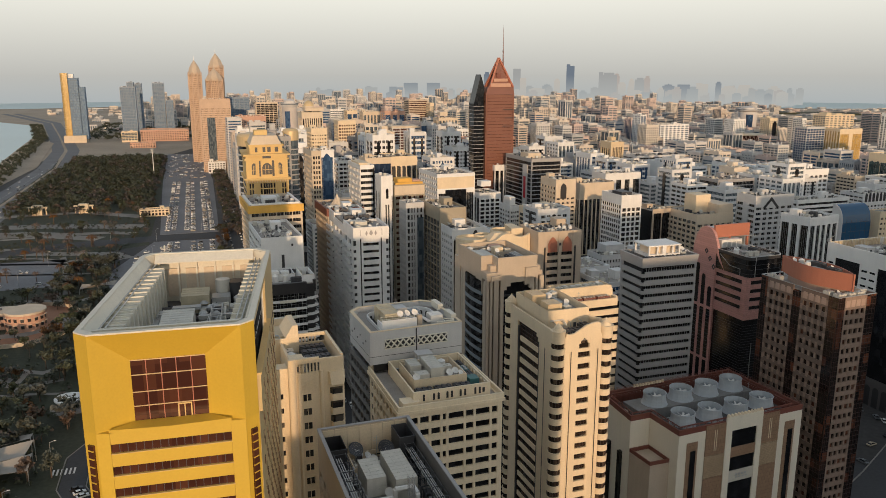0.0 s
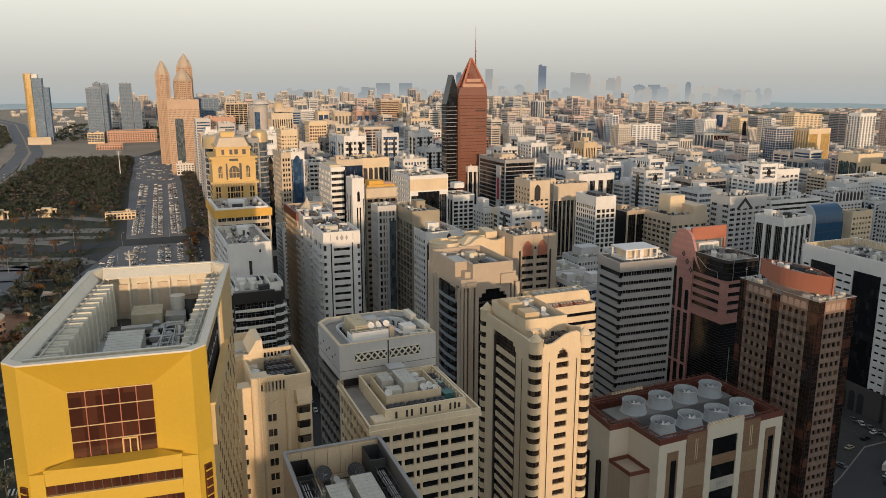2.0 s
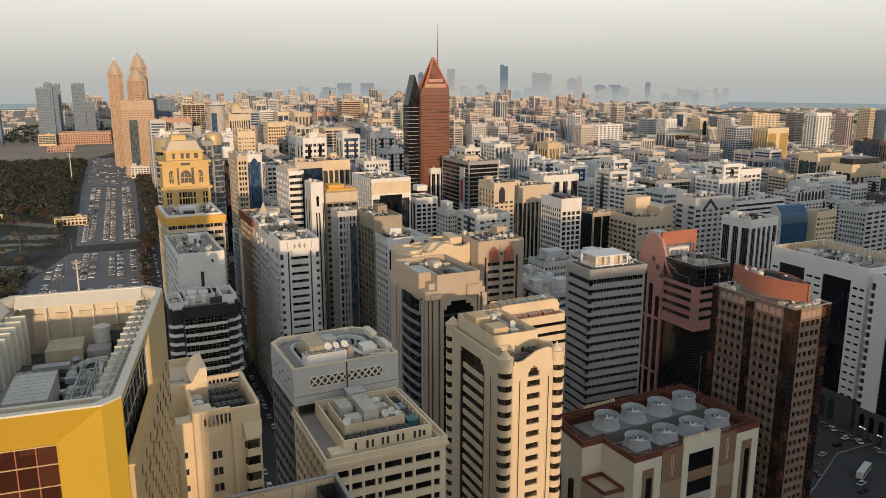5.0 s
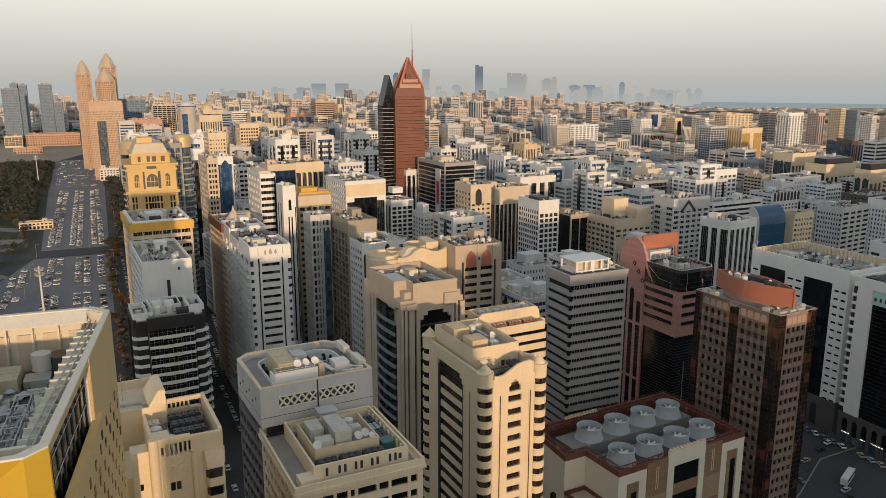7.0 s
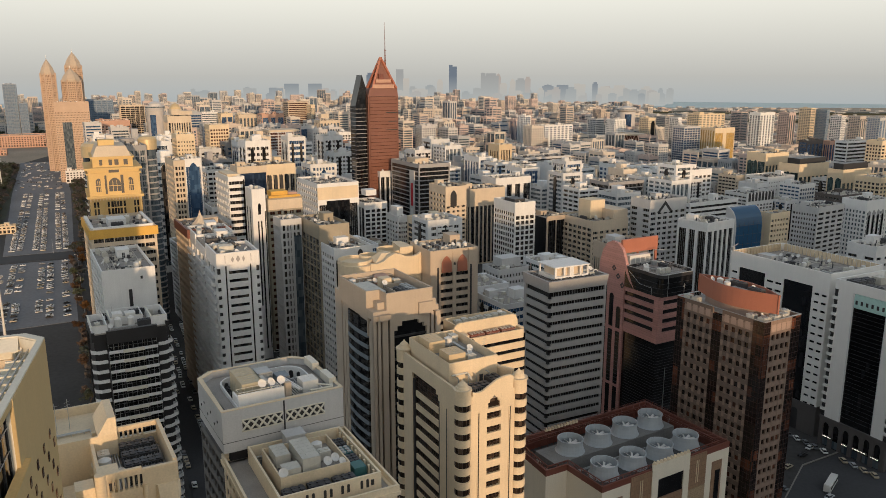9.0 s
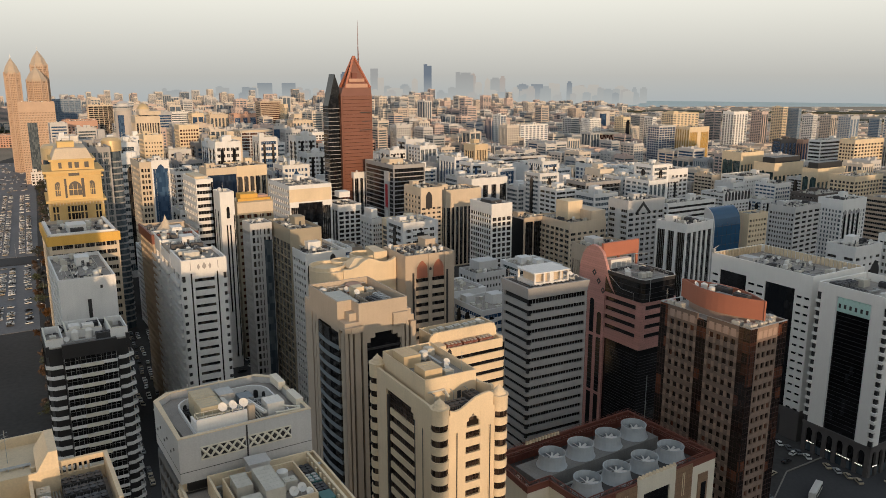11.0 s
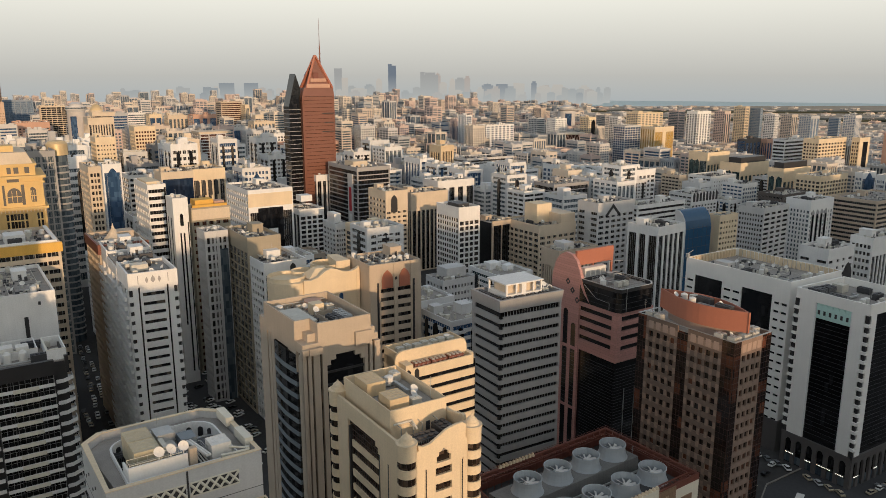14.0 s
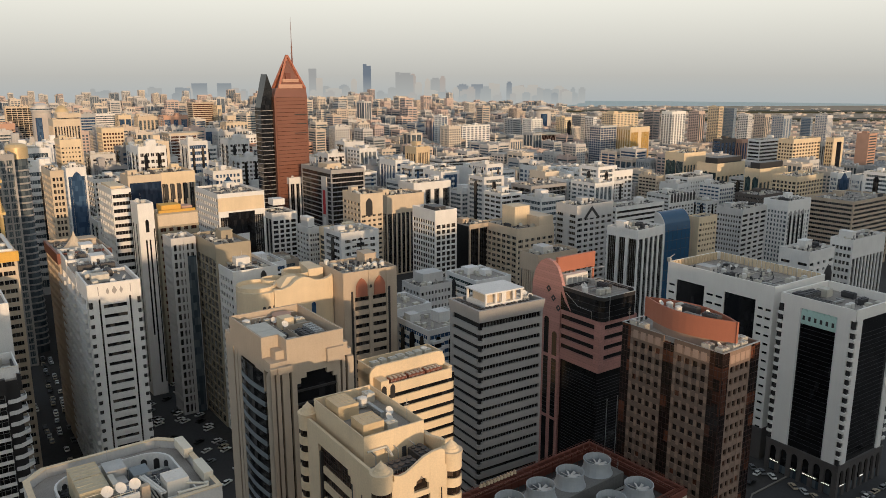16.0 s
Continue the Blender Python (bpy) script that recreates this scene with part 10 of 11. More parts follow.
round_tower("round_balcony_tower", "grey round tower with pale balconies and a gold cap", 60.8, 525.7, 5.2, 113.5, M["grey"], M["g_slate"], M["gold_cap"])
mid("grey_curtain_tower", "grey glass tower with gold roof drums", (36, 500), 22, 30, 110, (30, 7, .2, .3, 3), (30, 7, .2, .3, 3), "grey", "g_slate", seed=80, gear=4)
round_tower("gold_drum_tower", "round tower top with gold drum", 34, 498, 9.5, 113, M["grey_light"], M["g_dark"], M["gold_cap"])
mid("olive_side_tower", "olive grey slab tower in shade", (77, 545), 7, 30, 96, (26, 3, .4, .4, 4), (26, 6, .5, .4, 4), "sand", seed=81, gear=3)


def onion_tower(x, y, r, h, label, rz=0):
    b = thing("pointed_dome_tower", label, "building", x, y, 0, rz)
    claim(x - r, y - r, 2 * r, 2 * r, 5)
    oct_ = [(r * math.cos(radians(22.5 + 45 * k)) * 1.08, r * math.sin(radians(22.5 + 45 * k)) * 1.08) for k in range(8)]
    part("glazing", MB().prism([(a * 0.96, c * 0.96) for a, c in oct_], 0, h * 0.86), M["g_tan"], b)
    band = MB().prism(oct_, 0, 1.9).mesh("band", M["rose_tan"])
    for k in range(int(h * 0.86 / 3.5)):
        put("band", band, b, (0, 0, 3.5 * k))
    for k in range(8):
        part("pier", MB().tube(oct_[k][0], oct_[k][1], 1.1, 0, h * 0.88, 6), M["rose_tan"], b)
    ribs = MB()
    for k in range(8):
        (ax, ay), (bx, by) = oct_[k], oct_[(k + 1) % 8]
        for j in (1, 2, 3):
            ribs.tube(ax + (bx - ax) * j / 4, ay + (by - ay) * j / 4, 0.6, 0, h * 0.87, 5)
    tagged(part("wall_rib", ribs, M["rose_tan"], b), kind="stuff")
    sc = lambda s: [(a * s, c * s) for a, c in oct_]
    part("dome", MB().prism(sc(1.02), h * 0.86, h * 0.89, sc(0.95)).prism(sc(0.95), h * 0.89, h * 0.93, sc(0.72)).prism(sc(0.72), h * 0.93, h * 0.965, sc(0.4)).prism(sc(0.4), h * 0.965, h, sc(0.03)), M["tan"], b)
    part("finial", MB().tube(0, 0, 0.5, h - 1, h + 6, 6, 0.1), M["metal"], b)


onion_tower(6, 1415, 10.5, 173, "tall tan residential tower with a pointed dome")
onion_tower(46, 1560, 13, 188, "tan residential tower with a pointed dome behind a twin")
onion_tower(39, 1470, 14.5, 160, "lower tan tower with faceted dome")
mid("tan_hotel_slab", "large tan hotel slab with fine rows of small windows", (10, 1250), 45, 30, 112, (29, 24, .5, .5, 14), (29, 14, .5, .5, 14), "rose_tan", "g_tan", rz=0, seed=82, gear=6, extras=[("panel", "F", 9, 21, 18, 84, "g_tan", 0.1), ("panel", "F", 9, 21, 18, 84, "g_slate", 0.14)])
mid("rose_hotel_block", "rose tan hotel block with square windows", (62, 1235), 44, 40, 86, (21, 9, .55, .5, 8), (21, 8, .55, .5, 8), "terracotta_pale", rz=0, seed=83, gear=5)
mid("white_mosque_house", "low white building with arched windows", (16, 1235), 26, 20, 18, (4, 6, .5, .5, 3, 2), (4, 5, .5, .5, 3, 2), "white", rz=0, seed=84, gear=2)
mid("orange_palace", "long low orange stone hotel", (-118, 1890), 104, 50, 26, (5, 20, .5, .5, 4, 2), (5, 8, .5, .5, 4, 2), "terracotta_pale", rz=0, seed=85, gear=6)
mid("low_orange_house", "low orange stone house", (-130, 1720), 50, 26, 11, (2, 10, .5, .5, 2, 1), (2, 5, .5, .5, 2, 1), "terracotta_pale", rz=0, seed=86, gear=2)
mid("park_cafe", "low cream pavilion beside the car park", (-62, 868), 30, 12, 8, (2, 8, .5, .4, 1.5, 1), (2, 3, .5, .4, 1.5, 1), "cream", rz=0, seed=87, gear=2)


def gold_curve_tower():
    b = thing("gold_curved_tower", "slender tower with curved gold glass and dark blue sides", "building", -274, 1900, 0, 0)
    arc = [(10 - 12 * math.cos(radians(-60 + 12 * k)), 14 + 16 * math.sin(radians(-60 + 12 * k))) for k in range(11)]
    part("gold_face", MB().prism([(14, 0), (14, 28)] + arc[::-1], 16, 152), M["g_gold"], b)
    part("blue_body", MB().box(14.2, 34, 2, 30, 8, 142), M["g_tower"], b)
    part("blue_wing", MB().box(34.2, 46, 6, 30, 8, 122), M["g_tower"], b)
    part("white_core", MB().box(12, 26, 8, 24, 142, 150), M["white"], b)
    part("podium", MB().box(-4, 42, -6, 36, 0, 16), M["sand"], b)
    mb = MB()
    for k in range(38):
        mb.box(14.0, 34.1, 1.85, 30.1, 10 + 3.5 * k, 10.35 + 3.5 * k)
    tagged(part("banding", mb, M["g_slate"], b), kind="stuff")
    mb = MB()
    for z in range(20, 152, 4):
        for p, q in zip(arc[:-1], arc[1:]):
            mb.rod((p[0] - 0.1, p[1], z), (q[0] - 0.1, q[1], z), 0.25, 4)
    tagged(part("gold_banding", mb, M["gold_cap"], b), kind="stuff")


gold_curve_tower()
for nm, x, y, w, d, h, gl, lb in (("black_office_tower", -155, 1900, 32, 30, 122, "g_blue", "dusky blue glass office tower with pale strip"), ("blue_residential_tower", -158, 2150, 16, 30, 130, "g_blue", "blue glass residential tower"),
                                  ("blue_residential_tower", -140, 2150, 17, 30, 127, "g_blue", "pale blue glass residential tower"), ("blue_slab_tower", -176, 2200, 13, 30, 112, "g_blue", "slim blue glass tower"),
                                  ("dark_blue_tower", -96, 2120, 28, 30, 129, "g_blue", "dark blue glass tower"), ("dark_blue_tower", -66, 2110, 18, 26, 86, "g_blue", "lower blue glass tower"), ("white_lobby_block", -158, 1880, 34, 16, 24, "g_slate", "low pale block beside a dark tower"),
                                  ("striped_office_tower", 8, 1700, 26, 30, 96, "g_dark", "white banded office tower"), ("blue_office_block", 60, 1640, 50, 40, 104, "g_blue", "blue grey office block"), ("tan_office_block", 112, 1500, 40, 36, 98, "g_dark", "tan office block")):
    mid(nm, lb + " on the coast", (x, y), w, d, h, r_(h, 5, .22, .1), r_(h, 4, .22, .1), {"g_blue": "blue_metal", "g_slate": "cream"}.get(gl, "grey_light" if "striped" in nm else "sand"), {"g_blue": "g_tower"}.get(gl, gl), rz=0, seed=90, gear=3)


# ---- the rest of the city ----
rng = random.Random(42)
VAR = []


def city_variant(seed):
    """One plain city block: pale walls as the thing's own mesh, glass, deck and roof plant as parts."""
    q = random.Random(seed)
    w, d = q.uniform(15, 24), q.uniform(19, 31)
    h = q.choice((38, 44, 48, 52, 55, 58, 62, 66))
    wall = q.choice(("white_var", "white_var", "white_var", "white_var", "cream_var", "tan_var", "grey_var", "white_var"))
    glass = q.choice(("g_dark", "g_slate", "g_slate", "g_blue", "g_blue", "g_slate", "g_teal"))
    fl = round((h - 6) / 3.4)
    def style():
        k = q.random()
        if k < 0.35:
            return (fl, 1, q.uniform(.36, .52), 0, 2.5, 3.5)
        if k < 0.7:
            return (fl, q.randint(4, 8), q.uniform(.34, .5), q.uniform(.18, .42), q.uniform(2, 4.5), 3.5)
        return (fl, q.randint(3, 6), 0.0, q.uniform(.3, .5), q.uniform(3, 7), 4)
    cw, rec = q.uniform(0.8, 2.6), 0.5
    mb = MB()
    for x in (0, w - cw):
        for y in (0, d - cw):
            mb.box(x, x + cw, y, y + cw, 0, h)
    for face in "FLR":
        m2 = dress(None, face, w, d, 0, h, style(), None, False, rec, cw)
        k = len(mb.v)
        mb.v += m2.v
        mb.f += [tuple(i + k for i in f) for f in m2.f]
    face_box(mb, "B", cw, w - cw, 0, h, -rec, -0.03, w, d)
    for face in "FL":
        u = cw + 0.6
        while u < (w if face == "F" else d) - cw:
            face_box(mb, face, u, u + 0.12, 2, h - 3, -rec - 0.02, -rec + 0.1, w, d)
            u += q.choice((1.4, 1.6, 1.9))
    if q.random() < 0.55:      # stacked balconies
        u = q.uniform(cw, w * 0.3)
        for i in range(1, fl):
            face_box(mb, "F", u, u + w * 0.22, 3.5 + i * (h - 6) / fl, 4.6 + i * (h - 6) / fl, -0.02, 1.0, w, d)
            if q.random() < 0.9:
                face_box(mb, "F", w - u - w * 0.22, w - u, 3.5 + i * (h - 6) / fl, 4.6 + i * (h - 6) / fl, -0.02, 1.0, w, d)
    if q.random() < 0.5:       # roof tower
        x, y = q.uniform(2, w - 10), q.uniform(4, d - 10)
        mb.box(x, x + q.uniform(5, 8), y, y + q.uniform(5, 8), h - 1.4, h + q.uniform(2.5, 6))
    x, y = q.uniform(1.5, w - 7), q.uniform(2, d - 7)
    mb.box(x, x + 4.5, y, y + 4.5, h - 1.4, h + 2.2)
    gl = MB().box(rec, w - rec, rec, d - rec, 0, h - 1.5)
    fe = MB()
    if q.random() < 0.45:      # tall arched or plain dark centre panel
        for f0_, f1_ in q.choice((((.4, .6),), ((.2, .33), (.67, .8)), ((.14, .26), (.42, .58), (.74, .86)))):
            fe.extrude(arch_pts(w * f0_, w * f1_, 6, h - 4, 0.5), "F", -0.3, 0.06, w, d)
            fe.extrude(arch_pts(d * f0_, d * f1_, 6, h - 4, 0.5), "L", -0.3, 0.06, w, d)
    dk = MB().box(rec + .01, w - rec - .01, rec + .01, d - rec - .01, h - 1.5, h - 1.3)
    pl = MB()
    for _ in range(q.randint(10, 18)):
        x, y, s = q.uniform(1.2, w - 3.4), q.uniform(1.2, d - 3.4), q.uniform(0.8, 2.2)
        pl.box(x, x + s * q.uniform(.8, 1.6), y, y + s, h - 1.3, h - 1.3 + q.uniform(0.8, 2.2))
    for _ in range(4):
        x, y = q.uniform(2, w - 2), q.uniform(2, d - 2)
        pl.tube(x, y, q.uniform(0.6, 1.1), h - 1.3, h + q.uniform(0.3, 1.0), 10)
    for _ in range(3):
        x, y = q.uniform(2, w - 2), q.uniform(2, d - 2)
        pl.rod((x, y, h - 1.3), (x, y, h + q.uniform(2, 5)), 0.07, 4)
    return {"w": w, "d": d, "h": h, "wall": mb.mesh("facade", M[wall]), "glass": gl.mesh("glazing", M[glass]), "deck": dk.mesh("roof_deck", M["roof"]),
            "plant": pl.mesh("roof_plant", M["unit"]), "feature": fe.mesh("arched_panel", M[q.choice(("g_black", "g_blue", "g_dark"))]) if fe.v else None,
            "tone": {"white_var": "white", "cream_var": "cream", "tan_var": "tan", "grey_var": "grey"}[wall]}


for k in range(34):
    VAR.append(city_variant(100 + k))


def in_view(x, y):
    a = math.degrees(math.atan2(x - 16, y - 34))
    return -14 < a < 66 and y > 60


def put_block(v, x, y, s, far):
    o = new("city_block")
    o.empty_display_size = 1.0
    o.matrix_world = pose(x, y, 0, 0, 0, 3 + rng.uniform(-1.2, 1.2))
    tagged(put("facade", v["wall"], o), kind="stuff")
    o.scale = (1, 1, s)
    tagged(o, "%s city apartment block with roof plant, storeys of windows" % v["tone"], "building", "city blocks")
    put("glazing", v["glass"], o)
    put("roof_deck", v["deck"], o)
    if not far:
        tagged(put("roof_plant", v["plant"], o), kind="stuff")
        if v["feature"]:
            tagged(put("arched_panel", v["feature"], o), kind="stuff")


# nearest blocks are things of their own; those further off are joined
AGG = {}


def joined(x, y, w, d, h, q, fine):
    """A block of the joined city: banded storeys, piers, roof room."""
    # pale far tones and lighter glass put haze into the colour
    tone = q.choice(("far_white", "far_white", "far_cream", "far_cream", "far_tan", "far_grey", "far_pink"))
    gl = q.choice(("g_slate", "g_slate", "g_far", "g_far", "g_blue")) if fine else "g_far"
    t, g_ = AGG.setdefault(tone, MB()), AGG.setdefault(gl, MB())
    a = radians(3 + q.uniform(-2, 2))
    k0, k1 = len(t.v), len(g_.v)
    n = max(2, int(h / 3.5))
    g_.box(0.45, w - 0.45, 0.45, d - 0.45, 0, h - 0.8)
    kind = q.random()
    bf = q.uniform(0.34, 0.54)
    if kind < 0.75:
        for k in range(n):
            t.box(0, w, 0, d, h * k / n, h * (k + bf) / n)
    m = q.randint(2, 7) if kind > 0.35 else 1
    for k in range(m + 1):
        u = (w - 1.3) * k / m
        t.box(u - 0.06, u + 1.36, -0.07, 1.2, 0, h - 0.1)
    for k in range(m + 1):
        u = (d - 1.3) * k / m
        t.box(-0.07, 1.2, u + 0.02, u + 1.4, 0, h - 0.2)
    t.box(-0.1, w + 0.1, -0.1, 0.3, h - 2.2, h + 0.5)
    t.box(-0.1, 0.3, 0.3, d, h - 2.2, h + 0.5)
    t.box(w - 0.3, w + 0.1, 0.3, d, h - 2.2, h + 0.5)
    t.box(0.3, w - 0.3, d - 0.3, d, 0, h + 0.5)
    t.box(0.3, w - 0.3, 0.3, d - 0.3, h - 0.9, h - 0.7)
    for _ in range(5 if fine else 2):
        x1, y1, s = q.uniform(1, w - 5), q.uniform(1, d - 5), q.uniform(1.2, 4.5)
        t.box(x1, x1 + s, y1, y1 + s * q.uniform(.6, 1), h - 0.7, h + q.uniform(0.6, 3.6))
    ca, sa = math.cos(a), math.sin(a)
    for mb, k in ((t, k0), (g_, k1)):
        mb.v[k:] = [(x + p[0] * ca - p[1] * sa, y + p[0] * sa + p[1] * ca, p[2]) for p in mb.v[k:]]


u, col, count = 44.0, 0, 0
spots = []
while u < 2300:
    v = 300.0 + rng.uniform(0, 20)
    k = 0
    while v < 2500:
        var = rng.choice(VAR)
        x, y = u + rng.uniform(-1.5, 1.5), v
        dist = math.hypot(x - 16, y - 34)
        if in_view(x, y) and in_view(x + 10, y) and dist < 2250:
            gu, gv = to_grid(x, y)
            if is_free(gu, gv, gu + var["w"], gv + var["d"]) and (dist < 900 or rng.random() < 0.88):
                spots.append((dist, x, y, var))
                TAKEN.append((gu, gv, gu + var["w"], gv + var["d"]))
        v += var["d"] + rng.uniform(5, 11) + (13 if k % 5 == 4 else 0)
        k += 1
    u += 29 + (14 if col % 3 == 2 else 0)
    col += 1
spots.sort(key=lambda s_: s_[0])
far_rng = random.Random(7)
for i, (dist, x, y, var) in enumerate(spots):
    a = math.degrees(math.atan2(x - 16, y - 34))
    if dist < 560:
        base = 50
    elif x < 140 and y < 900:
        base = 78
    elif x < 260 and y < 1300:
        base = 72
    elif x < 430:
        base = 62
    else:
        base = 54 if dist < 800 else 44
    if dist > 1150 and a < 30:
        base = 58
    elif dist > 1300:
        base = min(base, 44)
    if a > 42 and dist > 1050:
        base = 15 if dist < 1700 else 10
    s = base / 53.0 * rng.uniform(0.84, 1.12)
    if rng.random() < 0.12 and 1000 < dist < 2100 and 2 < a < 40:
        s *= rng.uniform(1.25, 1.6)
    s = min(s, 98.0 / var["h"])
    if i < 150:
        put_block(var, x, y, s, False)
    else:
        joined(x, y, var["w"], var["d"], var["h"] * s, far_rng, dist < 1500)
for _ in range(2700):
    r = far_rng.uniform(2150, 3900)
    a = far_rng.uniform(-4, 66)
    x, y = 16 + r * math.sin(radians(a)), 34 + r * math.cos(radians(a))
    if (x > 1500 and y > 3750 - (x - 1500) * 0.773) or (x > 2600 and y > 2900 - (x - 2600) * 0.538) or (x < 60 and y < 2300):
        continue
    if a > 41 and far_rng.random() < 0.55:
        continue
    h = far_rng.choice((10, 14, 18, 24, 30, 36, 44, 52)) * (0.8 if r > 3000 else 1)
    if a > 41:
        h = far_rng.choice((4, 5, 6, 8))
    elif a > 33:
        h *= 0.7
    elif far_rng.random() < 0.07:
        h = far_rng.uniform(55, 85)
    joined(x, y, far_rng.uniform(14, 34), far_rng.uniform(14, 30), h, far_rng, False)
for _ in range(160):
    x, y = far_rng.uniform(-700, -60), far_rng.uniform(2250, 3800)
    if x > -380 - (y - 2250) * 0.2 and abs(x + 330 + (y - 2250) * 0.25) > 50:
        joined(x, y, far_rng.uniform(12, 34), far_rng.uniform(10, 24), far_rng.choice((5, 7, 9, 14)), far_rng, False)
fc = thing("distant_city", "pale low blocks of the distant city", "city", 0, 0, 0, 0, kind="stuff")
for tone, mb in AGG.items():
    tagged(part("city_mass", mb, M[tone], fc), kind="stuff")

# ---- painted distance: a glowing bank of haze and the skyline in it ----
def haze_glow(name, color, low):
    """Glowing far distance with dust haze painted in: its own tone above, the haze's below."""
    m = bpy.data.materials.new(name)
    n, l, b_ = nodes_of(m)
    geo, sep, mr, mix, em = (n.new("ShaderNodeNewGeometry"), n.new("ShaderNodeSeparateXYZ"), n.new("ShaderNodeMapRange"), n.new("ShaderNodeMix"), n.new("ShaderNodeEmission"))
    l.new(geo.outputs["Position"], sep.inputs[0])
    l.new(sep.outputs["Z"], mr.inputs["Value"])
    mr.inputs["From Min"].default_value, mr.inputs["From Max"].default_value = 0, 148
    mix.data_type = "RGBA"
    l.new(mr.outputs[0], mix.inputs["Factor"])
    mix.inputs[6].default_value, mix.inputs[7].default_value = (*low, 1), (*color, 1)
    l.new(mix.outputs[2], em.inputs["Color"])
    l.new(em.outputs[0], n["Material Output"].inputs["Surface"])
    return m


far_off = thing("backdrop", "glowing painted backdrop of hazy skyline and haze bank", "distance", 0, 0, 0, 0, kind="structure")
# haze tone painted into the foot of every far tower
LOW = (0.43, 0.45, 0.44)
# glowing wall that stands in for haze along the horizon
bank = MB()
seg = [(4750 * math.sin(radians(a)), 4750 * math.cos(radians(a))) for a in range(-60, 91, 3)]
for p, q in zip(seg[:-1], seg[1:]):
    k = len(bank.v)
    bank.v += [(*p, -1), (*q, -1), (*q, 150), (*p, 150)]
    bank.f += [(k, k + 1, k + 2, k + 3)]
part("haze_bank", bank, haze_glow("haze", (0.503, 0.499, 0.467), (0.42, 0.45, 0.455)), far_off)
# tower tones glow with haze mixed in; they take no light
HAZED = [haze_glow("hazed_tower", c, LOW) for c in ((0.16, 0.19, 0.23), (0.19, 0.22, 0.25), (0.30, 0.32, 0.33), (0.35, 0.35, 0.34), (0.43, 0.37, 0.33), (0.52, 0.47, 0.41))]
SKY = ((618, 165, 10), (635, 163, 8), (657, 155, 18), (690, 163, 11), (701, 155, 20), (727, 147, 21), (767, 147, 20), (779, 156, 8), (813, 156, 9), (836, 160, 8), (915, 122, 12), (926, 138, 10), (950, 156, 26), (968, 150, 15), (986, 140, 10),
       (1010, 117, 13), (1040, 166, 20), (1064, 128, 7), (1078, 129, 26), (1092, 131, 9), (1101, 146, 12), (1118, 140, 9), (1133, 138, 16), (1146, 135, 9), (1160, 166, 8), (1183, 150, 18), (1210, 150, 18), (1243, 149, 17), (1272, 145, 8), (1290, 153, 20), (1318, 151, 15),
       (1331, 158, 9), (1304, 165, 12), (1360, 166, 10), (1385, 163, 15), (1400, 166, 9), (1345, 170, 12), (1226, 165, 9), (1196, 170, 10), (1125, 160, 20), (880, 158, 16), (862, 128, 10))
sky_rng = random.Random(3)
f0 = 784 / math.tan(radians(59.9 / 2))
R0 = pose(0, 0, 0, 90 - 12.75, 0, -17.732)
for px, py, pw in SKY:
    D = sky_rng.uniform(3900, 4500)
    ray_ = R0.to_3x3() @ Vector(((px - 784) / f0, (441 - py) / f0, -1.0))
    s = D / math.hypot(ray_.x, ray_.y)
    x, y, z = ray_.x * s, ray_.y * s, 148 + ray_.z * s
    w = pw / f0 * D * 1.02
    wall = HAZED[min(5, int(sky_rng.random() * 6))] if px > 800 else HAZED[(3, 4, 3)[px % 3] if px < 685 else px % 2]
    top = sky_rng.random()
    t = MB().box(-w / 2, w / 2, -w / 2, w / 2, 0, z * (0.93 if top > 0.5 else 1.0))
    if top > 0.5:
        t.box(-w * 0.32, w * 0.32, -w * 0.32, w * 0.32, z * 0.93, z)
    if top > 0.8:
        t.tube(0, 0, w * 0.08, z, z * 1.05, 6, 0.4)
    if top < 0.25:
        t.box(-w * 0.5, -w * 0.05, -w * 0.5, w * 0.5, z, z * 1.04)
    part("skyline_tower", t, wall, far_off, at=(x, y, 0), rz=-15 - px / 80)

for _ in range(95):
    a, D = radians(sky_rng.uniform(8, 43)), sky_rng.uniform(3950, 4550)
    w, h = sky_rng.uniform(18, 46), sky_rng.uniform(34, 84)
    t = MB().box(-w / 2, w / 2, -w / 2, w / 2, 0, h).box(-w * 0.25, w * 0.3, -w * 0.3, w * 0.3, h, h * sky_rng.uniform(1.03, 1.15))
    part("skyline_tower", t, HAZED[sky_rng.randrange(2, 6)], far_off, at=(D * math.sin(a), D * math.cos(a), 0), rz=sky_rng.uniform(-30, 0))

# ---- unseen blocks added behind the camera: they close the place, throw long evening shade ----
for x, y, w, d, h in ((-17, -130, 2.4, 30, 96), (-14.3, -130, 65.3, 30, 113), (54, -130, 21, 30, 43), (76, -130, 24, 30, 75), (101, -130, 50, 30, 110), (154, -130, 28, 30, 99), (185, -130, 58, 30, 103), (246, -130, 38, 30, 110),
                      (287, -130, 110, 30, 116), (-110, -260, 60, 40, 60), (-200, -280, 70, 40, 50), (400, -140, 200, 40, 112), (603, -140, 240, 40, 108), (846, -140, 300, 40, 104)):
    mid("shade_block", "unseen plain pale block added to throw shade", (x, y), w, d, h, r_(h, 8), r_(h, 6), "white", rz=0, seed=99, gear=0)


# ---- park, car parks and street furniture ----
green = random.Random(12)


def leaf_mat(name, c):
    m = paint(name, c, rough=0.8, var=0.5, scale=1.2, streak=0.0, bump=0.0, vary=0.35)
    return m


LEAF = leaf_mat("dusty_foliage", (0.10, 0.108, 0.068))
LEAF_DRY = leaf_mat("autumn_foliage", (0.13, 0.068, 0.03))
BARK = paint("bark", (0.12, 0.085, 0.06), rough=0.9, var=0.3, scale=2)


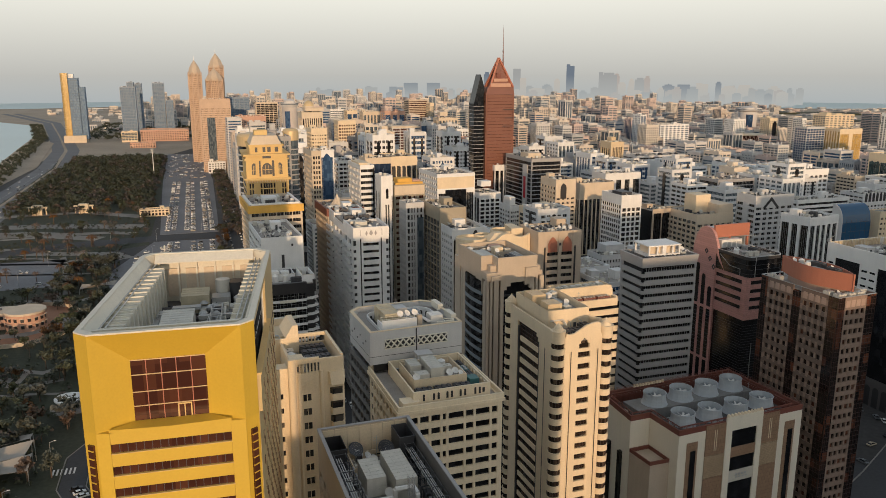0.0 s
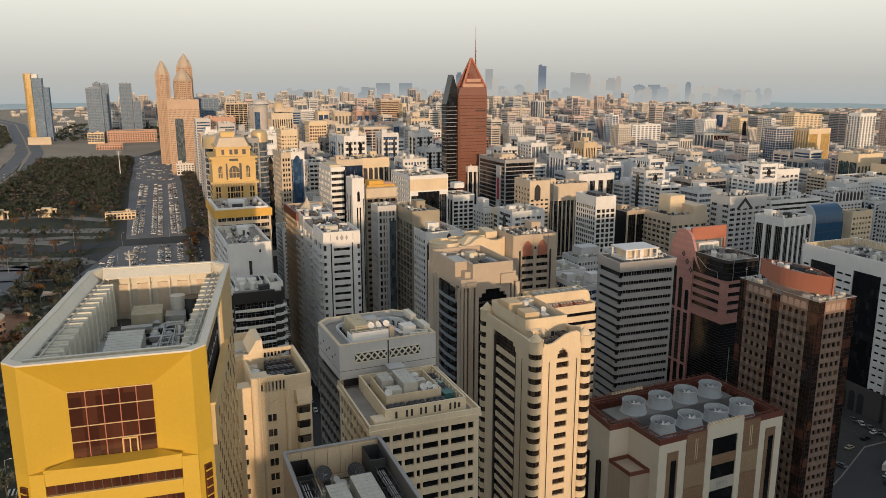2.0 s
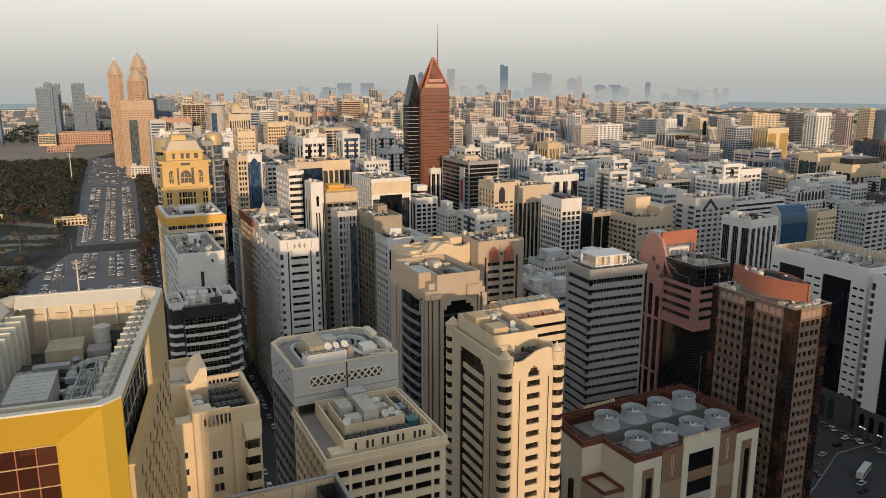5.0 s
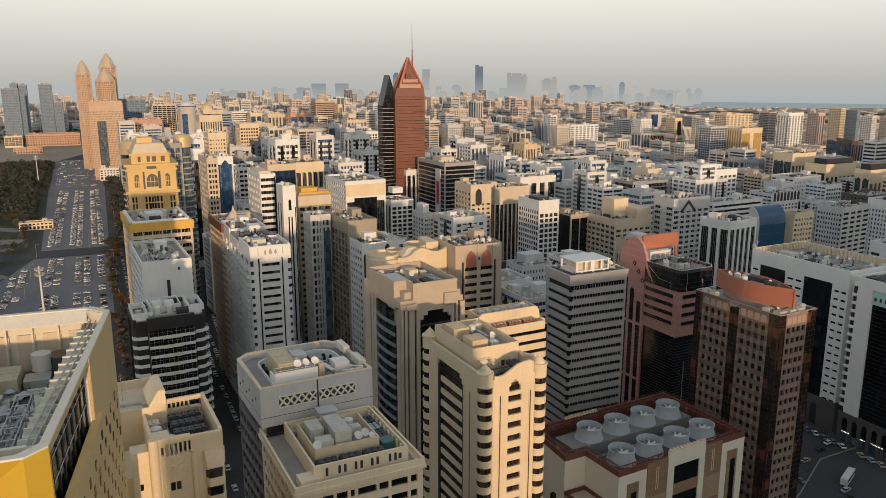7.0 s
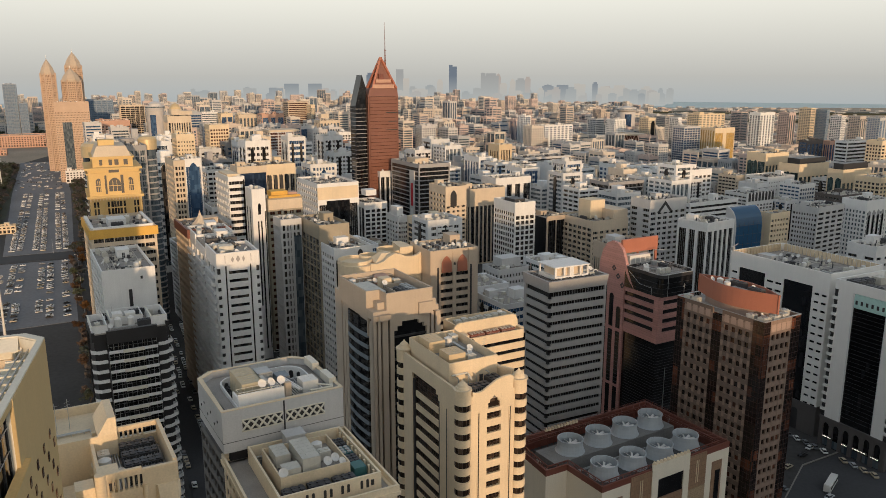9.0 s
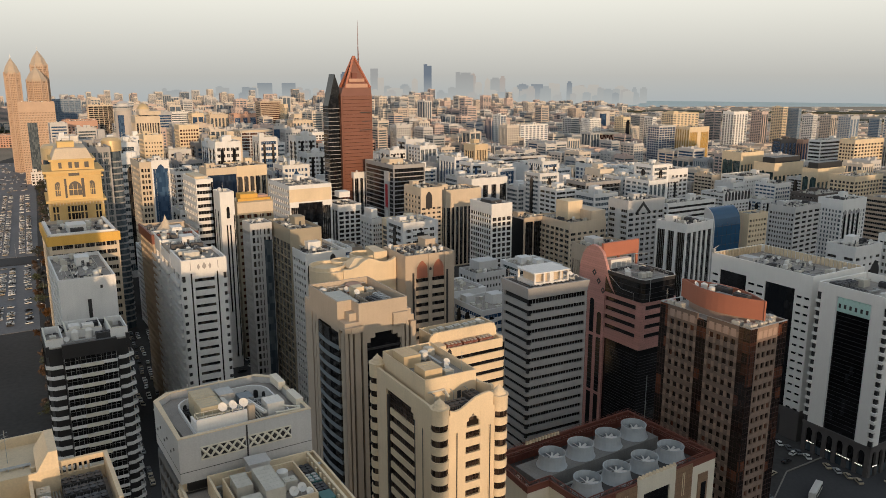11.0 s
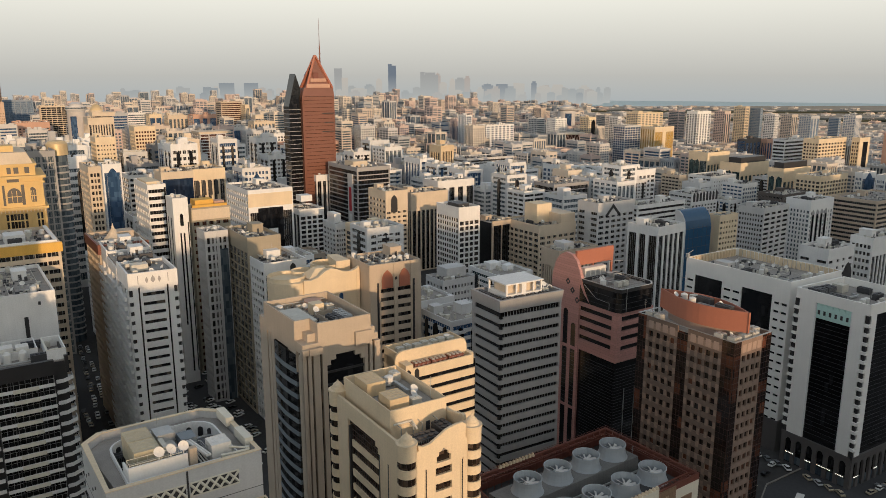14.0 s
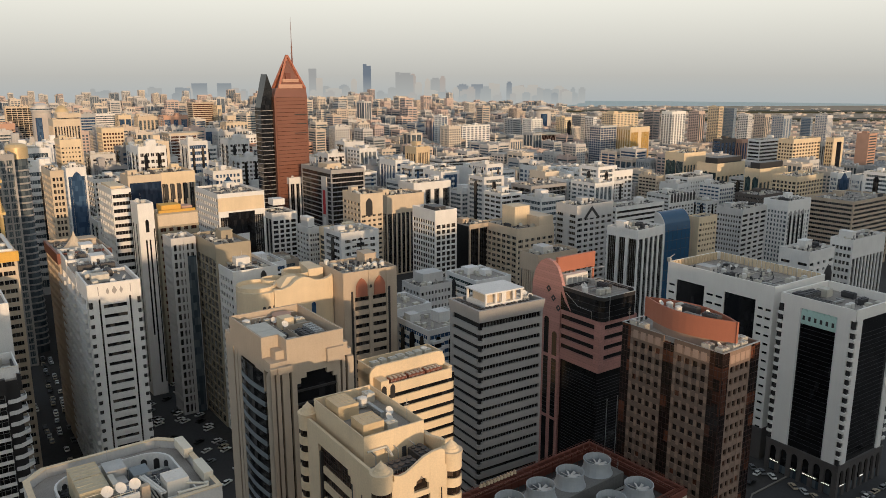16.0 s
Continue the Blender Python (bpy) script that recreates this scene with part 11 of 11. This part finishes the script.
def crown(mb, q, cx, cy, cz, rx, rz_, n, s):
    """Leaf clumps: small tilted leaf pairs gathered in uneven bunches."""
    bunches = [(q.uniform(-.7, .7) * rx, q.uniform(-.7, .7) * rx, q.uniform(-.5, .8) * rz_) for _ in range(7)]
    for _ in range(n):
        bx, by, bz = q.choice(bunches)
        p = Vector((cx + bx + q.gauss(0, .26) * rx, cy + by + q.gauss(0, .26) * rx, cz + bz + q.gauss(0, .22) * rz_))
        a, t = q.uniform(0, 6.28), q.uniform(-.9, .9)
        e = Vector((math.cos(a), math.sin(a), t)) * s * q.uniform(.6, 1.3)
        f = Vector((-math.sin(a), math.cos(a), q.uniform(-.6, .6))) * s * q.uniform(.4, .9)
        k = len(mb.v)
        mb.v += [tuple(p - e), tuple(p + f), tuple(p + e), tuple(p - f + Vector((0, 0, s * .4)))]
        mb.f += [(k, k + 1, k + 2), (k, k + 2, k + 3)]
    return mb


def tree_meshes(seed, dry):
    q = random.Random(seed)
    h = q.uniform(3, 4.5)
    tr = MB().tube(0, 0, 0.3, 0, h, 7, 0.18)
    for k in range(4):
        a = q.uniform(0, 6.28)
        tr.rod((0, 0, h * 0.8), (1.8 * math.cos(a), 1.8 * math.sin(a), h + 1.8), 0.09, 5)
    return tr.mesh("trunk", BARK), crown(MB(), q, 0, 0, h + 1.8, q.uniform(2.6, 3.6), q.uniform(2.0, 2.8), 190, 0.75).mesh("crown", LEAF_DRY if dry else LEAF)


TREES = [tree_meshes(k, k % 4 == 3) for k in range(8)]


def tree(x, y, s, i, label="dusty green park tree with an uneven crown"):
    t = thing("tree", "autumn brown street tree with an uneven crown" if i % 4 == 3 else label, "tree", x, y, 0.1, green.uniform(0, 360), "park trees")
    t.scale = (s, s, s * green.uniform(.85, 1.15))
    put("trunk", TREES[i % 8][0], t)
    put("crown", TREES[i % 8][1], t)


def palm_meshes():
    q = random.Random(5)
    tr = MB().tube(0, 0, 0.32, 0, 7.5, 8, 0.22)
    fr_ = MB()
    for k in range(16):
        a, up = 6.283 * k / 16 + q.uniform(-.15, .15), q.uniform(.1, 1.1)
        d_ = Vector((math.cos(a), math.sin(a), 0))
        s_ = Vector((-math.sin(a), math.cos(a), 0)) * 0.38
        pts = [Vector((0, 0, 7.4)), d_ * 1.5 + Vector((0, 0, 7.6 + up)), d_ * 2.8 + Vector((0, 0, 7.1 + up * .6)), d_ * 3.6 + Vector((0, 0, 5.9 + up * .3))]
        k0 = len(fr_.v)
        for i, p in enumerate(pts):
            wd = (0.3, 1.0, 0.8, 0.15)[i]
            fr_.v += [tuple(p - s_ * wd), tuple(p + Vector((0, 0, 0.15))), tuple(p + s_ * wd)]
        for i in range(3):
            b_ = k0 + 3 * i
            fr_.f += [(b_, b_ + 1, b_ + 4, b_ + 3), (b_ + 1, b_ + 2, b_ + 5, b_ + 4)]
    return tr.mesh("trunk", BARK), fr_.mesh("fronds", LEAF_DRY)


PALM = palm_meshes()


def palm(x, y, s):
    t = thing("palm_tree", "date palm with drooping brown-green fronds", "palm", x, y, 0.1, green.uniform(0, 360), "park palms")
    t.scale = (s, s, s)
    put("trunk", PALM[0], t)
    put("crown", PALM[1], t)


SPOTS = [(-112, 500, 26), (-72, 310, 14), (-64, 364, 9), (-145, 635, 48), (-20, 640, 60), (-100, 120, 30), (-52, 295, 8)]


def open_ground(x, y):
    return all((x - a) ** 2 + (y - c) ** 2 > r * r for a, c, r in SPOTS)


n = 0
while n < 210:
    y = green.uniform(262, 560)
    x = green.uniform(-105 - (y - 262) * .22, -36 if y < 520 else -64)
    if open_ground(x, y) and not (-58 < x < -40 and 270 < y < 345):
        tree(x, y, green.uniform(.7, 1.25), n)
        n += 1
for k in range(60):
    tree(green.uniform(14, 22), 300 + 8 * k + green.uniform(-3, 3), green.uniform(.7, 1.1), 3 if green.random() < .7 else k)
for k in range(46):
    y = green.uniform(700, 960)
    x = green.uniform(-200, -66)
    palm(x, y, green.uniform(.9, 1.3)) if k % 2 else tree(x, y, green.uniform(.8, 1.2), k)
for k in range(30):
    palm(green.uniform(-150, -66), green.uniform(560, 740), green.uniform(.8, 1.2))
for k in range(34):
    x, y = green.uniform(-105, -62), green.uniform(560, 650)
    tree(x, y, green.uniform(.9, 1.4), k)
# dense woods further off
woods, dry = MB(), MB()
trunks = MB()
for _ in range(1500):
    y = green.uniform(880, 1500)
    x = green.uniform(-205, -58)
    if y < 930 and green.random() < .6:
        continue
    s = green.uniform(.8, 1.5)
    crown(dry if green.random() < .15 else woods, green, x, y, 4.6 * s, 4.0 * s, 3.2 * s, 34, 1.5)
    trunks.tube(x, y, 0.3, 0, 4 * s, 5, 0.2)
for _ in range(330):
    y = green.uniform(740, 1500)
    x = green.uniform(22, 40) if green.random() < .7 else green.uniform(-60, -50)
    crown(dry if green.random() < .55 else woods, green, x, y, 4, 3.4, 2.8, 30, 1.3)
    trunks.tube(x, y, 0.25, 0, 3.6, 5, 0.2)
for _ in range(500):
    y = green.uniform(1000, 2600)
    x = -258 - (y - 1000) * .085 + green.uniform(-16, 16)
    if y > 2000:
        x -= (y - 2000) * .1
    crown(woods, green, x, y, 3, 3.2, 2.2, 16, 1.6)
for _ in range(500):
    y = green.uniform(1950, 2600)
    x = green.uniform(-260, 60)
    crown(woods, green, x, y, 4, 6, 3, 16, 2.4)
for _ in range(620):
    y = green.uniform(560, 860)
    x = green.uniform(-60 - y * 0.17, -62)
    if not (590 < y < 682 and x < -106) and not 728 < y + 0.33 * (x + 80) < 766:
        crown(dry if green.random() < .3 else woods, green, x, y, 1.0, green.uniform(.8, 2.2), green.uniform(.7, 1.6), 9, .8)
for _ in range(260):
    crown(woods if green.random() < .75 else dry, green, green.uniform(-112, -64), green.uniform(270, 440), .9, green.uniform(.8, 1.8), green.uniform(.6, 1.3), 9, .7)
w_ = thing("far_woods", "dense dusty green woods of the seaside park", "woods", 0, 0, 0.1, 0, kind="stuff")
for nm, mb, mt in (("foliage", woods, LEAF), ("dry_foliage", dry, LEAF_DRY), ("trunks", trunks, BARK)):
    tagged(part(nm, mb, mt, w_), kind="stuff")


# cars
def car_meshes():
    body = MB()
    prof = [(-2.2, .35), (2.2, .35), (2.25, .75), (1.3, .95), (-1.5, .98), (-2.25, .85)]
    n_ = len(prof)
    body.v = [(x, -0.88, z) for x, z in prof] + [(x, 0.88, z) for x, z in prof]
    body.f = [tuple(range(n_)), tuple(reversed(range(n_, 2 * n_)))] + [((i + 1) % n_, i, n_ + i, n_ + (i + 1) % n_) for i in range(n_)]
    body.prism([(-1.2, -.68), (.35, -.68), (.35, .68), (-1.2, .68)], 1.4, 1.46)
    glass = MB().prism([(-1.75, -.8), (1.05, -.8), (1.05, .8), (-1.75, .8)], .95, 1.42, [(-1.2, -.68), (.4, -.68), (.4, .68), (-1.2, .68)])
    wheels = MB()
    for x in (-1.35, 1.35):
        for y in (-.85, .7):
            wheels.rod((x, y, .33), (x, y + .15, .33), .33, 10)
    return body, glass, wheels


CAR_B, CAR_G, CAR_W = car_meshes()
CAR_PAINT = [paint("car_paint_" + nm, c, rough=.3, var=.06, streak=0, bump=0) for nm, c in (("white", (.72, .72, .70)), ("white", (.72, .72, .70)), ("silver", (.45, .46, .47)), ("black", (.02, .02, .022)), ("sand", (.45, .38, .28)), ("white", (.72, .72, .70)), ("grey", (.16, .17, .18)))]
CAR_NAMES = ("white", "white", "silver", "black", "sand coloured", "white", "grey")
CAR_BODY = [CAR_B.mesh("body", m) for m in CAR_PAINT]
CAR_GLASS, CAR_WHEEL = CAR_G.mesh("windows", M["g_black"]), CAR_W.mesh("wheels", M["dark"])
lot = random.Random(31)


def car(x, y, rz, z=0.2):
    k = lot.randrange(7)
    c = thing("car", CAR_NAMES[k] + " car parked on the asphalt", "car", x, y, z, rz, "parked cars")
    put("body", CAR_BODY[k], c)
    put("window_band", CAR_GLASS, c)
    put("wheel_set", CAR_WHEEL, c)


AGC = {}


def far_car(x, y, rz, z=0.2):
    k = lot.randrange(7)
    for key, src in ((k, CAR_B), ("g", CAR_G)):
        mb = AGC.setdefault(key, MB())
        n0 = len(mb.v)
        a = radians(rz)
        ca, sa = math.cos(a), math.sin(a)
        mb.v += [(x + p[0] * ca - p[1] * sa, y + p[0] * sa + p[1] * ca, p[2] + z) for p in src.v]
        mb.f += [tuple(i + n0 for i in f) for f in src.f]


for x in (-52, -46, -28, -22, -8, -2, 8):
    for k in range(56):
        y = 556 + 3.0 * k
        if x < -40 and not 580 < y < 690:
            continue
        if lot.random() < .42:
            (car if y < 640 else far_car)(x + lot.uniform(-.4, .4), y, lot.choice((0, 180)) + lot.uniform(-4, 4) + (20 if x > 0 else 0))
for x in (-32, -26, -14, -8, 4, 10):
    for k in range(125):
        y = 772 + 3.0 * k
        if lot.random() < (.62 if y < 960 else .3):
            far_car(x + lot.uniform(-.4, .4), y, lot.choice((0, 180)) + lot.uniform(-4, 4))
for k in range(120):
    far_car(lot.uniform(-46, 14), lot.uniform(1170, 1550), lot.choice((0, 90)))
for k in range(60):
    far_car(lot.choice((-240, -232, -226, -210, -202)), lot.uniform(800, 1380), 90)
for k in range(18):
    far_car(lot.uniform(-180, -112), lot.choice((600, 606, 640, 646)), 90)
for k in range(90):
    far_car(24.5 if k % 2 else 34.5, 400 + 7.5 * k + lot.uniform(-1, 1), 90, 0.24)
# street between the towers, full of parked cars
for k in range(60):
    y = 196 + 5.4 * k
    for x in (47.2, 60.0 if y < 330 else 57.6):
        if lot.random() < .7 and not (k % 14 == 0):
            (car if y < 400 else far_car)(x - (y - 330) * .06 * (y > 400), y, 90 + lot.uniform(-3, 3), .18)
for k in range(36):
    for x in (88, 95, 104, 111):
        if lot.random() < .42:
            car(x + lot.uniform(-1, 1), 330 + 3.2 * k, lot.uniform(20, 30), .17)
for x, y, rz in ((-50, 283, 20), (-48.5, 280, 22), (-47, 277, 20), (255, 222, 8), (268, 226, 6), (276, 229, 8), (286, 190, 10), (296, 198, 95), (318, 216, 4), (240, 212, 95), (250, 200, 12), (330, 190, 8), (246, 196, 12), (310, 193, 6), (303, 226, 5), (292, 226, 6), (322, 226, 6), (344, 207, 5)):
    car(x, y, rz, .22)
for k in range(34):
    y = 398 + 3.4 * k
    for x in (57.0, 60.6, 66.4, 70.0, 75.2):
        if lot.random() < .5:
            far_car(x + (y - 400) * .03 + lot.uniform(-.4, .4), y, 90 + lot.uniform(-6, 6), .17)
for k in range(15):
    if k % 6 != 4:
        car(278.6 - .05 * k, 203 + 4.3 * k, 62 + lot.uniform(-6, 6), .22)
for k in range(8):
    car(289 + 5.6 * k, 197.6 + .1 * k, 2 + lot.uniform(-4, 4), .22)
for key, mb in AGC.items():
    o = thing("far_parked_cars", "many small parked cars on distant asphalt", "cars", 0, 0, 0, 0, kind="stuff")
    tagged(part("car_mass", mb, M["g_black"] if key == "g" else CAR_PAINT[key], o), kind="stuff")

bus = thing("bus", "white city bus driving along the avenue", "bus", 257, 205, .2, 25)
part("body", MB().box(-5.6, 5.6, -1.25, 1.25, .5, 3.0).box(-5.3, 5.3, -1.15, 1.15, 3.0, 3.2), M["dish"], bus)
part("window_band", MB().box(-5.3, 5.62, -1.28, 1.28, 1.5, 2.5), M["g_black"], bus)
for x in (-3.6, 3.4):
    for y in (-1.2, 1.0):
        part("wheel", MB().rod((x, y, .5), (x, y + .25, .5), .5, 12), M["dark"], bus)


def lamp(x, y, h=11, rz=0):
    t = thing("street_lamp", "grey steel street lamp with a curved arm", "lamp", x, y, .1, rz, "street lamps")
    part("pole", MB().tube(0, 0, .13, 0, h, 8, .07).rod((0, 0, h), (1.8, 0, h + .5), .06), M["metal"], t)
    part("lamp_head", MB().box(1.6, 2.5, -.15, .15, h + .4, h + .58), M["dish"], t)


for x, y, a in ((-61, 303, 0), (-40, 340, 90), (-70, 268, 0), (-128, 600, 0), (-150, 640, 90), (-118, 660, 0), (18, 560, 180), (18, 620, 180), (18, 690, 180), (-40, 600, 0), (-40, 660, 0), (-40, 735, 0), (0, 758, 90), (-80, 748, 90), (240, 226, 0), (300, 186, 90), (330, 190, 90)):
    lamp(x, y, 11, a)


def floodlight(x, y, h):
    t = thing("floodlight_mast", "tall white floodlight mast with a ring of lamps", "mast", x, y, .1, 0, "floodlight masts")
    part("pole", MB().tube(0, 0, .8, 0, h, 12, .4), M["dish"], t)
    part("ring", MB().tube(0, 0, 2.2, h - 2.5, h - 2.1, 16).tube(0, 0, 2.2, h - 5.5, h - 5.1, 16), M["dish"], t)
    for k in range(10):
        a = 6.283 * k / 10
        for z in (h - 2.0, h - 5.0):
            part("lamp_head", MB().box(-.4, .4, -.3, .3, 0, .9), M["metal"], t, at=(2.2 * math.cos(a), 2.2 * math.sin(a), z), rz=math.degrees(a))


floodlight(-62, 1215, 42)
floodlight(-24, 520, 40)


def villa():
    C = M["terracotta_pale"]
    v = thing("round_villa", "orange stone villa with a round wing inside a walled garden", "house", -104, 496, .1, 0)
    part("drum", MB().tube(0, 0, 11, 0, 10, 28), C, v)
    part("drum_parapet", MB().tube(0, 0, 11.5, 10, 11.2, 28), M["sand"], v)
    part("wing", MB().box(-40, -9, -2, 14, 0, 9), C, v)
    part("wing_roof", MB().box(-40.6, -8.5, -2.6, 14.6, 9, 10), M["sand"], v)
    part("roof_room", MB().box(-26, -17, 4, 11, 10, 14), C, v)
    for z in (2.2, 6.2):
        for k in range(9):
            a = radians(190 + 20 * k)
            part("window", MB().box(-.9, .9, -.15, .15, 0, 2.0), M["dark"], v, at=(11.02 * math.cos(a), 11.02 * math.sin(a), z), rz=math.degrees(a) + 90)
            part("sunshade", MB().box(-1.2, 1.2, -.9, 0, 2.1, 2.3), M["sand"], v, at=(11.02 * math.cos(a), 11.02 * math.sin(a), z), rz=math.degrees(a) + 90)
        for k in range(8):
            part("window", MB().box(-38 + 3.5 * k, -36.2 + 3.5 * k, -2.15, -1.9, z, z + 2), M["dark"], v)
    roof_gear(v, random.Random(9), -38, -12, 0, 12, 10, C, 8, False)
    wl_ = thing("garden_wall", "pale curved garden wall round a villa", "wall", -104, 496, .1, 0)
    n_ = 30
    P = [(34 * math.cos(radians(-100 + 200 * k / n_)) - 4, 42 * math.sin(radians(-100 + 200 * k / n_)) + 4) for k in range(n_ + 1)]
    part("wall_run", strip(P, .4, 0, 2.4), M["sand"], wl_)
    part("forecourt", MB().prism(P, 0.02, 0.1), paint("brick_paving", (0.34, 0.17, 0.10), rough=.9, streak=0, scale=.5), wl_)
    part("drive", strip([(-40, -14), (0, -16), (18, -4), (22, 16)], 8, .1, .16), pave_mat, wl_)


villa()


def sail(x, y, pts, label):
    s = thing("shade_sail", label, "shade sail", x, y, .1, 0)
    mb = MB()
    n_ = 8
    a, b_, c, d_ = [Vector(p) for p in pts]
    for i in range(n_ + 1):
        for j in range(n_ + 1):
            u_, w2 = i / n_, j / n_
            p = a * (1 - u_) * (1 - w2) + b_ * u_ * (1 - w2) + c * u_ * w2 + d_ * (1 - u_) * w2
            p.z -= 2.2 * (math.sin(math.pi * u_) * math.sin(math.pi * w2)) * .8
            mb.v.append(tuple(p))
    for i in range(n_):
        for j in range(n_):
            k = i * (n_ + 1) + j
            mb.f.append((k, k + n_ + 1, k + n_ + 2, k + 1))
    o = part("canvas", mb, M["canvas"], s)
    m_ = o.modifiers.new("thickness", "SOLIDIFY")
    m_.thickness = .06
    for p in pts:
        part("post", MB().tube(p[0], p[1], .15, 0, p[2], 8), M["metal"], s)


sail(-78, 312, [(-12, -8, 4), (8, -9, 7), (10, 0, 9), (-12, 2, 5)], "pale tensioned shade sail on posts")
sail(-79, 322, [(-12, -6, 5), (9, -6, 8), (8, 3, 6), (-12, 4, 4)], "pale tensioned shade sail on posts")
sail(-76, 300, [(-14, -6, 5), (9, -8, 6), (9, 2, 8), (-12, 3, 4)], "pale tensioned shade sail on posts")
sail(-76, 565, [(-7, -4, 4), (5, -4, 7), (6, 4, 4), (-6, 4, 6)], "tan tent-like shade sail in the park")
sail(-66, 570, [(-6, -4, 6), (5, -4, 4), (6, 4, 6), (-6, 4, 4)], "tan tent-like shade sail in the park")
pk = thing("round_kiosk", "small round white kiosk roof among trees", "kiosk", -63, 365, .1, 0)
part("roof", MB().tube(0, 0, 6.5, 3.2, 3.8, 24).tube(0, 0, 5, 3.8, 4.2, 24, 4), M["dish"], pk)
part("wall", MB().tube(0, 0, 5.2, 0, 3.2, 20), M["sand"], pk)
for x in (-168, -122):
    g_ = thing("park_gate", "pale concrete park gateway with arches", "gate", x, 915, .1, 0)
    part("beam", MB().box(-10, 10, -1, 1, 7, 8.6), M["cream"], g_)
    part("gatehouse", MB().box(-5, 5, -4, 4, 0, 10), M["cream"], g_)
    for k in (-9, 8):
        part("post", MB().box(k, k + 1.2, -.8, .8, 0, 7), M["cream"], g_)
